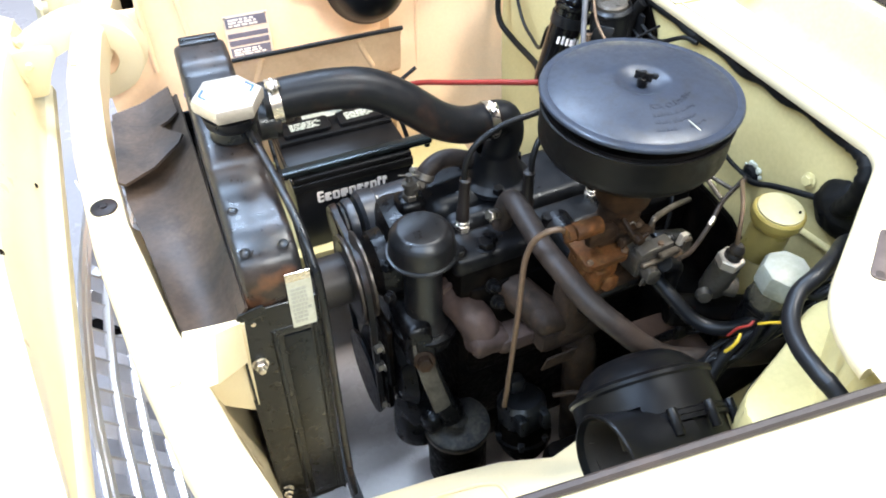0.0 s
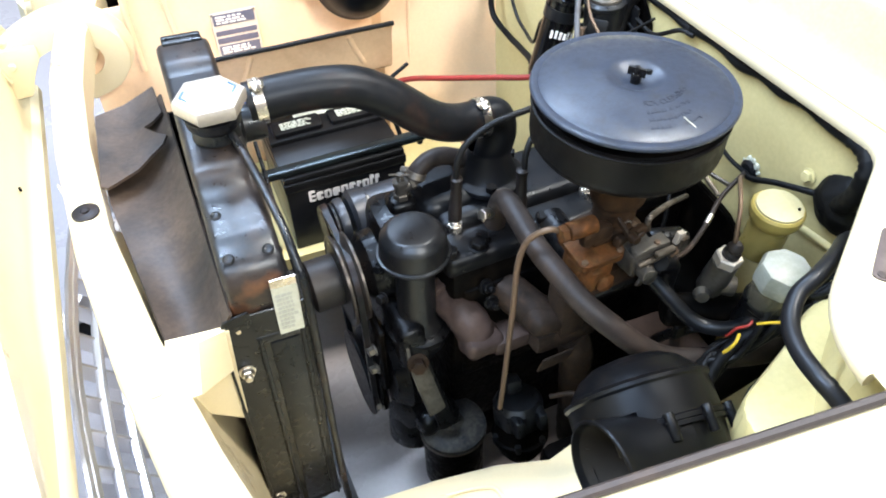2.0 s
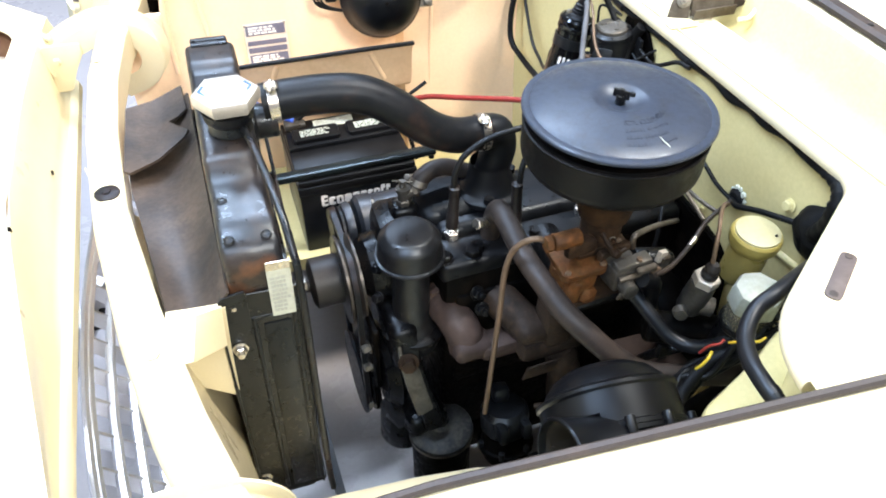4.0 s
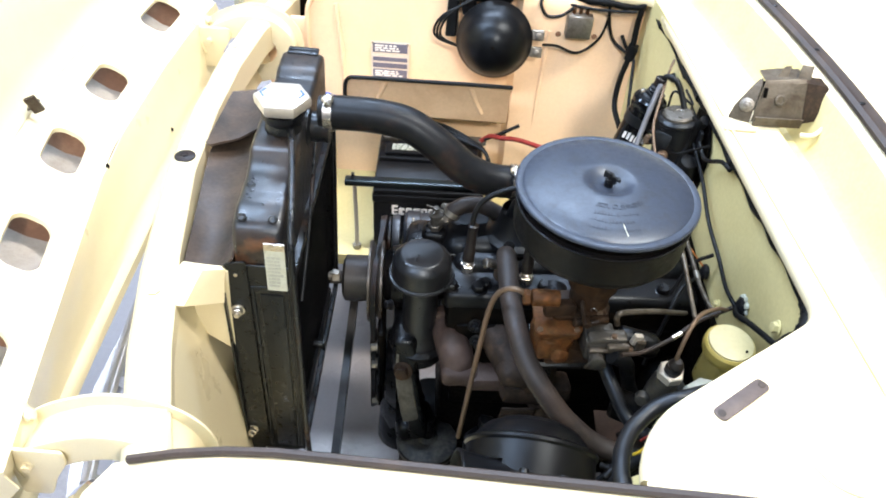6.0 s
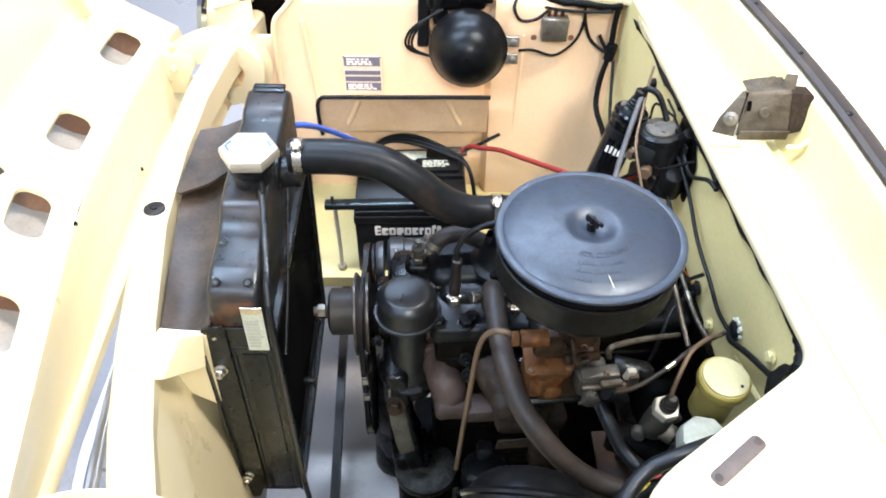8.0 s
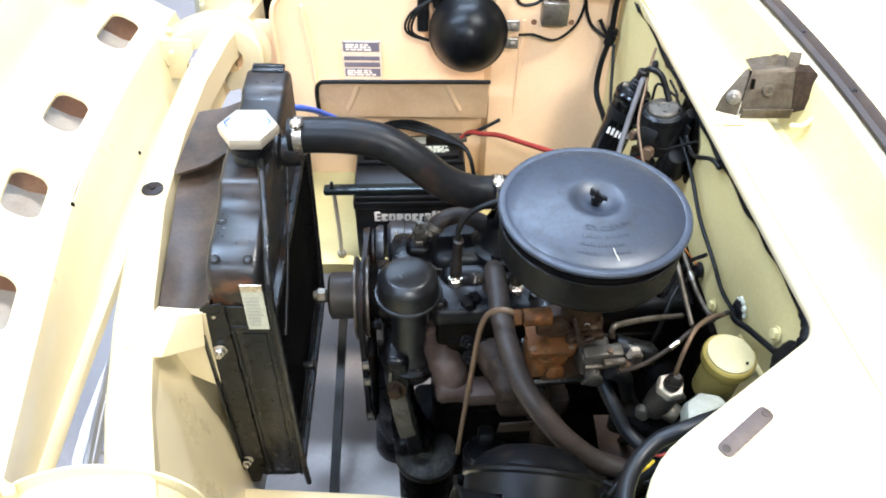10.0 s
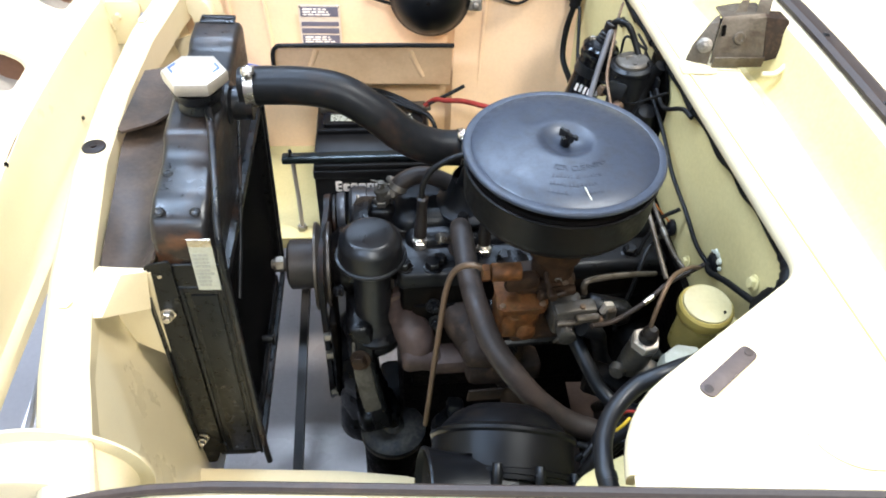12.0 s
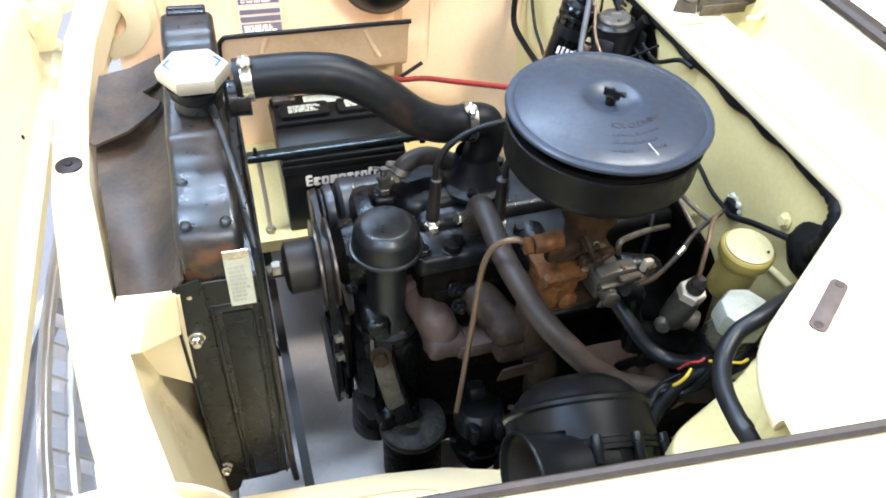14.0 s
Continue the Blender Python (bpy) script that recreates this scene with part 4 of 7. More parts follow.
for x, y in ((-0.020, -0.186), (0.022, -0.186), (-0.020, -0.125)):
    part("dimple", lathe([(0.0065, 0), (0.0065, 0.001), (0.005, 0.0022), (0.0035, 0.001), (0, 0.0005)], 16, pose(x, y, 0.5168 if y < -0.15 else 0.5258, 18 if y < -0.15 else 4)), GLOSS, rad)
core = part("core", box(0.050, 0.398, 0.405, 0.001, 1, pose(0.004, 0, 0.0)), COREM, rad, "dark finned core")
fin = part("fin", box(0.056, 0.0018, 0.39, 0, 1, pose(0.004, 0, 0.006)), COREM, core)
fin.location.y = -0.195
for i in range(1, 39):
    o = new("fin", fin.data)
    o.parent = core
    o.location.y = -0.195 + i * 0.39 / 38
part("bottom_tank", yz([(-0.20, 0.004), (-0.20, -0.03), (0.20, -0.03), (0.20, 0.004)], -0.030, 0.036, 0.008), GLOSS, rad)
for s in (-1, 1):
    pl = part("side_plate", joined(
        box(0.088, 0.003, 0.452, 0.001, 1, pose(0.002, s * 0.2095, 0.0)),
        box(0.003, 0.020, 0.452, 0.001, 1, pose(-0.042, s * 0.202, 0.0)),
        box(0.003, 0.022, 0.43, 0.001, 1, pose(0.0455, s * 0.203, 0.0))), SIDE, rad, "black channelled side plate")
    for x in (-0.010, 0.0385, 0.0435):
        part("bead", box(0.006, 0.006, 0.40, 0.0025, 2, pose(x, s * 0.211, 0.01)), SIDE, pl)
    part("raised_panel", box(0.034, 0.005, 0.385, 0.002, 2, pose(0.017, s * 0.211, 0.012)), SIDE, pl)
    if s < 0:
        part("mounting_flange", joined(prism(rounded([(-0.050, -0.02), (-0.030, -0.02), (-0.014, 0.03), (-0.014, 0.462), (-0.046, 0.455), (-0.052, 0.40)], 0.006, 3), 0, 0.003, 0, pose(0, -0.2125, 0, 90)),
                                       prism([(-0.050, 0.02), (-0.047, 0.02), (-0.047, 0.40), (-0.050, 0.40)], -0.006, 0.012, 0, pose(0, -0.2125, 0, 90))), SIDE, rad, "black bolted mounting flange")
        for z, x in ((0.366, -0.033), (0.060, -0.040)):
            b = part("mounting_bolt", moved(joined(cyl(0.010, 0.002, 0.0005, 18), hexprism(0.008, 0.009), cyl(0.0045, 0.015)), facing((x, -0.216, z), (0, -1, 0.05))), STEEL, rad, "bright steel bolt")
        part("flange_hole", lathe([(0.003, 0), (0.003, 0.0008), (0, 0.0008)], 10, facing((-0.030, -0.2157, 0.436), (0, -1, 0))), STEEL, pl)
lab = part("label", box(0.028, 0.0012, 0.088, 0.0004, 1, pose(0.027, -0.2145, 0.410, 0, 0)), LABEL, rad, "small silver paper label with unreadable print")
part("print", bars(0.022, 0.060, 9, pose(0.027, -0.2155, 0.447, 90, 0, 0), 5), PRINT, lab)
part("foil", box(0.028, 0.0016, 0.013, 0.0004, 1, pose(0.027, -0.2145, 0.486)), STEEL, lab, "shiny foil end")
part("neck", lathe([(0.028, 0.0), (0.026, 0.012), (0.031, 0.018), (0.033, 0.030), (0.0, 0.032)], 30, pose(0.008, -0.018, 0.556)), GLOSS, rad, "round filler neck")
cap = part("filler_cap", lathe([(0.026, 0), (0.0385, 0.001), (0.0408, 0.004), (0.0418, 0.015), (0.040, 0.0185), (0.033, 0.0215), (0.0, 0.022)], 6, pose(0.009, -0.020, 0.591, 0, 0, 2)), CAPM, rad, "hexagonal pale alloy filler cap")
for s in (-1, 1):
    mk = []
    for t in (-1, 1):
        mk.append(box(0.0022, 0.013, 0.0008, 0, 1, pose(s * 0.0280, t * 0.0052, 0, 0, 0, s * t * 30)))
    part("blue_mark", moved(joined(*mk), pose(0.009, -0.020, 0.6128, 0, 0, 2)), BLUE, cap, "blue bracket mark")
part("outlet", lathe([(0.0, 0), (0.030, 0), (0.030, 0.004), (0.0235, 0.008), (0.0235, 0.035), (0, 0.035)], 28, facing((0.034, 0.028, 0.530), (1, 0, 0))), GLOSS, rad)
part("overflow_tube", tube([(0.022, -0.040, 0.566), (0.030, -0.075, 0.556), (0.042, -0.150, 0.530), (0.047, -0.196, 0.502), (0.050, -0.216, 0.45), (0.052, -0.219, 0.25), (0.055, -0.221, 0.05), (0.058, -0.222, -0.01)], 0.0050, 10), GLOSS, rad, "thin black overflow tube")
part("brace_rod", tube([(0.050, 0.0, 0.52), (0.053, -0.10, 0.43), (0.053, -0.185, 0.36)], 0.0025, 8), GLOSS, rad)
part("rear_frame", joined(box(0.010, 0.012, 0.41, 0.002, 1, pose(0.046, 0.206, 0.0)), box(0.010, 0.42, 0.012, 0.002, 1, pose(0.046, 0, 0.0))), GLOSS, rad)
part("drain_tap", joined(moved(cyl(0.007, 0.02), facing((0.04, -0.05, 0.10), (1, 0, 0))), box(0.004, 0.018, 0.022, 0.001, 1, pose(0.06, -0.05, 0.09))), GLOSS, rad)

# torn rubber air baffle between slam panel and radiator
baffle = thing("air_baffle", "torn black rubber air baffle beside the radiator", "baffle", m=pose(-0.06, 0.8, 0.94))
binv = baffle.matrix_basis.inverted()
rows = []
for k in range(13):
    y = 0.566 + 0.038 * k
    xl = -0.078 - 0.155 * (y - 0.578) if y < 0.83 else -0.117 - 0.05 * (y - 0.83)
    xr = -0.008 - 0.045 * (y - 0.6)
    row = []
    for i in range(7):
        t = i / 6
        row.append((xl + (xr - xl) * t, y, 0.948 + 0.004 * t - 0.022 * math.sin(math.pi * t) * (0.6 + 0.4 * math.sin(k * 0.9)) + (0.02 * (t ** 3))))
    rows.append(row)
b1 = part("lower_sheet", loft(rows, 0.003), BAFFLE, baffle, "sagging black rubber sheet")
b1.matrix_parent_inverse = binv
flap = bmesh.new()
fl = [flap.verts.new(p) for p in ((-0.122, 0.846, 0.966), (-0.113, 0.836, 0.968), (-0.075, 0.868, 0.962), (-0.036, 0.900, 0.972), (-0.030, 0.908, 0.978), (-0.045, 0.930, 0.972), (-0.058, 0.956, 0.966), (-0.044, 0.963, 0.968), (-0.030, 0.972, 0.974), (-0.034, 1.02, 0.972), (-0.036, 1.054, 0.968), (-0.080, 1.028, 0.963), (-0.120, 1.006, 0.968))]
mid = [flap.verts.new(p) for p in ((-0.080, 0.925, 0.960), (-0.075, 0.985, 0.958))]
for a in range(13):
    b = (a + 1) % 13
    c = mid[0] if a in (0, 1, 2, 3, 4, 5) else mid[1]
    flap.faces.new((fl[a], fl[b], c))
flap.faces.new((fl[6], mid[1], mid[0]))
flap.faces.new((fl[0], mid[0], mid[1]))
bmesh.ops.recalc_face_normals(flap, faces=flap.faces)
bmesh.ops.solidify(flap, geom=flap.faces[:], thickness=0.004)
b2 = part("torn_flap", flap, BAFFLE, baffle, "torn overlapping rubber flap")
b2.matrix_parent_inverse = binv

# ---- battery ----
batt = thing("battery", "black car battery with white lettering on its front", "battery", m=pose(0.241, 1.168, 0.531, 0, 0, 1.5))
part("case", joined(box(0.238, 0.215, 0.150, 0.004, 2, pose(0, 0.0215, 0)), box(0.242, 0.219, 0.020, 0.003, 2, pose(0, 0.0215, 0.146))), BATT, batt)
part("lid", joined(box(0.238, 0.215, 0.014, 0.005, 2, pose(0, 0.0215, 0.166)), box(0.232, 0.06, 0.012, 0.004, 2, pose(0, 0.048, 0.178))), BATT, batt)
for x in (-0.055, 0.058):
    v = part("vent_cap", prism(rounded([(-0.048, -0.022), (0.048, -0.022), (0.048, 0.022), (-0.048, 0.022)], 0.008, 4), 0, 0.010, 0.002, pose(x, 0.048, 0.190)), BATT, batt)
    part("print", bars(0.064, 0.024, 5, pose(x, 0.048, 0.2002), 7 if x < 0 else 9), LABEL, v, "white warning print")
part("warning_label", box(0.085, 0.034, 0.0012, 0.0004, 1, pose(-0.008, 0.102, 0.1802)), LABEL, batt, "white warning label")
part("label_print", bars(0.075, 0.026, 5, pose(-0.008, 0.102, 0.1815), 12), PRINT, batt)
for x, y in ((-0.095, 0.10), (0.098, 0.10)):
    t = part("terminal", joined(lathe([(0, 0), (0.009, 0), (0.008, 0.018), (0, 0.018)], 16, pose(x, y, 0.178))), DULL, batt)
    part("clamp", joined(box(0.034, 0.026, 0.014, 0.003, 2, pose(x, y, 0.184)), box(0.012, 0.02, 0.010, 0.002, 1, pose(x + 0.022, y, 0.186))), ZINC, t)
# the maker's name as plain white shapes
word, slits = [], []
W = [(0.014, 0.027), (0.0145, 0.020), (0.0155, 0.020), (0.016, 0.020), (0.0155, 0.020), (0.0145, 0.020), (0.011, 0.020), (0.0145, 0.020), (0.010, 0.027), (0.010, 0.025)]
x = 0.0
for i, (w, h) in enumerate(W):
    word.append(prism(rounded([(x, 0), (x + w - 0.001, 0), (x + w - 0.001, h), (x, h)], 0.004, 3), 0, 0.0008, 0, pose(0, 0, 0, 90)))
    if i in (2, 4, 7):
        slits.append(box(0.0035, 0.0004, h * 0.5, 0, 1, pose(x + w / 2, -0.0009, h * 0.25)))
    elif i in (1, 3, 5):
        slits.append(box(0.0045, 0.0004, h * 0.3, 0, 1, pose(x + w - 0.0035, -0.0009, h * 0.35 if i != 3 else 0.0)))
    elif i == 0:
        slits += [box(0.0075, 0.0004, 0.005, 0, 1, pose(x + w - 0.005, -0.0009, z)) for z in (0.006, 0.016)]
    else:
        slits.append(box(0.0038, 0.0004, h * 0.62, 0, 1, pose(x + w - 0.003, -0.0009, 0)))
    x += w + 0.0008
lw = part("lettering", moved(joined(*word), pose(-0.078, -0.0862, 0.113)), INK, batt, "row of white rounded blocks")
part("counter", moved(joined(*slits), pose(-0.078, -0.0862, 0.113)), BATT, lw, "black gaps in the white blocks")

hold = thing("battery_hold_down", "dark steel hold-down bar across the battery with rods", "hold-down bar", m=pose(0.235, 1.098, 0.712, 0, 0, 2))
part("bar", box(0.345, 0.024, 0.014, 0.004, 2, pose(0, 0, 0)), BAR, hold, "glossy dark painted bar")
part("bolt_end", joined(cyl(0.006, 0.004, 0.001, 14, pose(-0.155, 0, 0.014)), cyl(0.0035, 0.014, 0.001, 10, pose(-0.155, 0, 0.014))), CABLE, hold)
part("rod", tube([(-0.152, 0.0, 0.0), (-0.150, -0.002, -0.10), (-0.150, -0.005, -0.175)], 0.0045, 8), CAPM, hold, "pale steel rod")
part("rod_nut", hexprism(0.010, 0.012, 0.001, pose(-0.150, -0.005, -0.181)), DULL, hold)
part("end_bolt", joined(cyl(0.006, 0.010, 0.001, 14, pose(0.165, 0.0, -0.012))), CABLE, hold)

def cable(name, pts, r, material, label, category="cable", segs=9, per=8):
    return thing(name, label, category, bm=tube(pts, r, segs, per), material=material)


cable("battery_cable", [(0.350, 1.268, 0.724), (0.372, 1.262, 0.745), (0.395, 1.240, 0.757), (0.43, 1.21, 0.775), (0.475, 1.15, 0.800), (0.53, 1.07, 0.835), (0.585, 1.00, 0.865), (0.625, 0.955, 0.905), (0.645, 0.925, 0.945)], 0.0055, RED, "thick red battery cable")
cable("cable_end", [(0.360, 1.262, 0.735), (0.395, 1.258, 0.757), (0.434, 1.258, 0.782)], 0.004, CABLE, "stripped black cable end beside the battery")
cable("ground_cable", [(-0.01, 0.99, 0.985), (0.045, 1.07, 0.935), (0.07, 1.20, 0.83), (0.12, 1.275, 0.745), (0.148, 1.27, 0.730)], 0.006, BLUE, "blue ground cable to the battery")
for k in range(3):
    cable("battery_wire", [(0.150, 1.270 + 0.008 * k, 0.724), (0.19, 1.283 + 0.008 * k, 0.742), (0.25, 1.270 + 0.008 * k, 0.745 + 0.004 * k), (0.32, 1.235 + 0.009 * k, 0.742), (0.365, 1.20, 0.735), (0.385, 1.16, 0.66)], 0.0045, CABLE, "thin black wire over the battery", "wire", 8, 6)

# ---- horn, relay and plate on the far wall ----
horn = thing("horn", "round black snail horn on the inner fender", "horn", m=facing((0.365, 1.385, 0.935), (-0.08, -1, 0.25)))
part("shell", lathe([(0.0, 0.0), (0.05, 0.0), (0.074, 0.030), (0.081, 0.052), (0.083, 0.060), (0.080, 0.066), (0.078, 0.068), (0.070, 0.098), (0.052, 0.124), (0.028, 0.139), (0.0, 0.144)], 48), HORNM, horn, "domed black shell")
part("centre_screw", lathe([(0, 0), (0.004, 0), (0.003, 0.002), (0, 0.002)], 12, pose(0, 0, 0.1435)), GREASESHADE, horn)
part("bracket", box(0.024, 0.150, 0.060, 0.003, 1, pose(-0.098, 0.065, -0.03)), HORNM, horn, "black mounting bracket")
part("trumpet", tube([(-0.060, 0.045, 0.02), (-0.066, 0.085, 0.03), (-0.045, 0.115, 0.035), (-0.010, 0.112, 0.03), (0.004, 0.085, 0.02)], 0.017, 14), HORNM, horn, "curled horn trumpet")
for y in (-0.018, 0.018):
    part("terminal", joined(box(0.028, 0.022, 0.012, 0.002, 1, pose(0.092, y, 0.045)), cyl(0.007, 0.008, 0.001, 14, pose(0.094, y, 0.057))), DULL, horn, "steel terminal screw")
resf = thing("terminal_box", "black terminal block with brass screws beside the horn", "terminal box", m=pose(0.375, 1.372, 1.035, 0, 0, 0))
part("case", joined(box(0.070, 0.035, 0.050, 0.004, 2), box(0.09, 0.012, 0.065, 0.002, 1, pose(0, 0.02, -0.004)), box(0.125, 0.030, 0.080, 0.012, 3, pose(-0.040, 0.012, -0.025))), HORNM, resf)
for k in range(4):
    part("connector", box(0.010, 0.012, 0.020, 0.002, 1, pose(-0.022 + k * 0.015, -0.018, 0.012)), ZINC if k % 2 else CABLE, resf)
for k in range(3):
    cable("horn_wire", [(0.30 + 0.004 * k, 1.36, 1.02), (0.255 - 0.006 * k, 1.345, 0.985), (0.245 - 0.006 * k, 1.345, 0.94), (0.300, 1.345, 0.915)], 0.0028, CABLE, "thin black horn wire", "wire", 7, 6)
cable("horn_wire", [(0.468, 1.33, 0.945), (0.50, 1.35, 0.935), (0.55, 1.365, 0.915), (0.590, 1.37, 0.945), (0.604, 1.37, 0.99), (0.600, 1.36, 1.03)], 0.003, CABLE, "thin black horn wire", "wire", 7)
cable("relay_wire", [(0.525, 1.36, 1.020), (0.500, 1.36, 1.000), (0.470, 1.36, 0.998), (0.455, 1.365, 1.020), (0.46, 1.38, 1.036)], 0.0035, CABLE, "looped black wire at the relay", "wire", 7)
cable("relay_wire", [(0.604, 1.365, 1.005), (0.612, 1.37, 0.975), (0.628, 1.37, 0.945), (0.662, 1.352, 0.925)], 0.0035, CABLE, "black wire down the inner fender", "wire", 7)
rel = thing("horn_relay", "small grey metal relay box on the inner fender", "relay", m=facing((0.543, 1.382, 0.978), (0, -1, 0)))
part("case", box(0.055, 0.050, 0.030, 0.003, 2), DULL, rel)
part("base", box(0.095, 0.014, 0.003, 0.003, 1, pose(0, -0.028, 0)), DULL, rel)
for x in (-0.040, 0.040):
    part("screw", lathe([(0, 0), (0.0075, 0), (0.006, 0.003), (0, 0.004)], 14, pose(x, -0.028, 0.003)), BROWNIN, rel)
for x in (-0.014, 0.0, 0.014):
    part("terminal", box(0.007, 0.016, 0.010, 0.001, 1, pose(x, 0.030, 0.004)), RUST, rel)
dp = thing("data_plate", "small alloy data plate with dark blue print", "plate", m=facing((0.128, 1.398, 0.842), (0, -1, 0)))
part("sheet", box(0.088, 0.098, 0.001, 0.0004, 1), PLATE, dp)
rowsb = [box(0.080, h, 0.0007, 0, 1, pose(0, y, 0.001)) for y, h in ((0.034, 0.022), (0.006, 0.010), (-0.010, 0.012), (-0.030, 0.020))]
part("dark_field", joined(*rowsb), NAVY, dp)
part("print", bars(0.07, 0.018, 3, pose(0, 0.034, 0.0018), 2), INK, dp)
part("print", bars(0.07, 0.016, 3, pose(0, -0.030, 0.0018), 6), INK, dp)
for x in (-0.040, 0.040):
    part("rivet", lathe([(0, 0), (0.003, 0), (0.002, 0.0015), (0, 0.0018)], 10, pose(x, 0.045, 0.001)), DULL, dp)
# ---- ignition coil and regulator at the far end of the firewall ----
coil = thing("ignition_coil", "black cylindrical ignition coil with a chrome band", "coil", m=pose(0.607, 0.998, 0.914, 0, 12, 0))
part("can", lathe([(0, -0.045), (0.026, -0.045), (0.028, -0.042), (0.028, 0.100), (0.0275, 0.103), (0, 0.103)], 36), PIANO, coil)
part("crimp", lathe([(0.0285, 0.088), (0.0305, 0.090), (0.0305, 0.096), (0.0295, 0.098), (0.0310, 0.101), (0.0310, 0.107), (0.0285, 0.111), (0.0240, 0.112), (0.02, 0.088)], 36), PIANO, coil, "glossy crimped rim")
part("tower", lathe([(0.023, 0.110), (0.020, 0.116), (0.0145, 0.118), (0.0145, 0.122), (0.0125, 0.123), (0.0135, 0.127), (0.0110, 0.129), (0.0120, 0.133), (0.0095, 0.135), (0.0100, 0.150), (0.0075, 0.152), (0.0, 0.152)], 28), RUBBER, coil, "ribbed rubber boot")
for k in (-1, 1):
    part("terminal", joined(cyl(0.004, 0.010, 0.0006, 10, pose(k * 0.018, 0.004, 0.111)), hexprism(0.0055, 0.004, 0.0006, pose(k * 0.018, 0.004, 0.115))), DULL, coil)
part("strap", joined(lathe([(0.0285, 0.060), (0.0300, 0.060), (0.0300, 0.078), (0.0285, 0.078)], 32, None, True), box(0.016, 0.020, 0.018, 0.003, 1, pose(0.036, 0, 0.060))), CAPB, coil, "dull black clamp strap")
part("print", joined(*[moved(bars(0.014, 0.030, 4, pose(0, 0, 0, 0, 0, 90), 3 + k), facing((0.0286 * math.cos(a), 0.0286 * math.sin(a), 0.040), (math.cos(a), math.sin(a), 0))) for k, a in enumerate((-2.0, -1.5))]), INK, coil, "white print")
cable("coil_lead", [(0.638, 0.998, 1.058), (0.646, 0.992, 1.068), (0.660, 0.98, 1.066), (0.672, 0.968, 1.045), (0.684, 0.95, 1.01), (0.695, 0.955, 0.96)], 0.0052, CABLE, "thick black ignition lead")
cable("coil_lead", [(0.638, 0.992, 1.052), (0.626, 0.965, 1.046), (0.600, 0.91, 0.985), (0.575, 0.84, 0.92), (0.55, 0.79, 0.87)], 0.0046, LEADM, "grey braided ignition lead")
cable("coil_wire", [(0.686, 1.11, 1.035), (0.678, 1.085, 1.052), (0.657, 1.03, 1.052), (0.635, 0.962, 1.050), (0.620, 0.914, 1.020), (0.620, 0.878, 1.000), (0.627, 0.845, 0.97), (0.634, 0.83, 0.93)], 0.0024, COPPER, "thin tan wire beside the coil", "wire")
sol = thing("starter_solenoid", "black starter solenoid with dull steel cap", "solenoid", m=pose(0.672, 0.945, 0.945, 0, -4, 0))
part("can", lathe([(0, 0), (0.030, 0), (0.033, 0.004), (0.033, 0.066), (0.0345, 0.068), (0.0345, 0.073), (0.030, 0.077), (0, 0.078)], 34), CAPB, sol, "dirty black can")
part("cap", joined(lathe([(0.027, 0.076), (0.026, 0.081), (0.023, 0.0835), (0.010, 0.0845), (0.008, 0.083), (0, 0.083)], 32), *[lathe([(0.004, 0), (0.0035, 0.0012), (0, 0.0014)], 12, pose(0.016 * math.cos(a), 0.016 * math.sin(a), 0.0842)) for a in (0.5, 2.6, 4.7)]), FITTING, sol, "dull grey cap with rivets")
part("stud", joined(moved(joined(cyl(0.010, 0.014), hexprism(0.011, 0.008, 0.001, Matrix.Translation((0, 0, 0.010)))), facing((-0.020, -0.028, 0.015), (-0.5, -1, 0.2)))), COPPER, sol, "copper stud")
part("stud", joined(moved(joined(cyl(0.008, 0.014), hexprism(0.009, 0.008, 0.001, Matrix.Translation((0, 0, 0.010)))), facing((-0.032, -0.005, 0.030), (-1, -0.2, 0.2)))), COPPER, sol)
part("bracket", joined(box(0.004, 0.09, 0.075, 0.001, 1, pose(0.034, 0, -0.005)), prism(rounded([(-0.022, -0.012), (0.012, -0.016), (0.018, 0.010), (-0.012, 0.014)], 0.006, 3), 0, 0.004, 0.001, facing((-0.026, -0.024, 0.045), (-0.6, -1, 0.3)))), CAPB, sol)
part("boot", lathe([(0, 0), (0.020, 0), (0.022, 0.02), (0.014, 0.05), (0, 0.055)], 20, pose(0.022, -0.032, -0.03, 20)), CABLE, sol)

# loose wires round the coil and solenoid
part("mount_plate", prism(rounded([(-0.055, -0.05), (0.050, -0.06), (0.060, 0.03), (0.020, 0.075), (-0.040, 0.06)], 0.012, 3), 0, 0.004, 0, facing((0.046, -0.01, 0.02), (-1, 0, 0))), GREASESHADE, sol, "black backing plate")
rnd = random.Random(17)
for a, b in (((0.640, 1.00, 0.985), (0.690, 0.93, 1.03)), ((0.600, 0.985, 0.975), (0.668, 0.925, 0.955)), ((0.66, 0.93, 0.96), (0.702, 0.86, 1.02)), ((0.69, 0.92, 0.945), (0.695, 0.84, 0.90)),
             ((0.655, 0.975, 1.02), (0.694, 1.02, 1.03)), ((0.70, 0.90, 1.0), (0.712, 0.78, 1.03)), ((0.645, 0.92, 0.955), (0.60, 0.90, 0.87)), ((0.68, 0.92, 0.95), (0.64, 0.88, 0.86))):
    a, b = Vector(a), Vector(b)
    c = [a.lerp(b, t) + Vector((rnd.gauss(0, 0.010), rnd.gauss(0, 0.012), rnd.gauss(0, 0.012))) for t in (0.3, 0.65)]
    cable("ignition_wire", [tuple(a), tuple(c[0]), tuple(c[1]), tuple(b)], rnd.choice((0.0022, 0.0028, 0.0035)), CABLE, "loose black wire at the solenoid", "wire", 8, 6)

# ---- harness and grommets on the firewall ----
pts = []
rnd = random.Random(31)
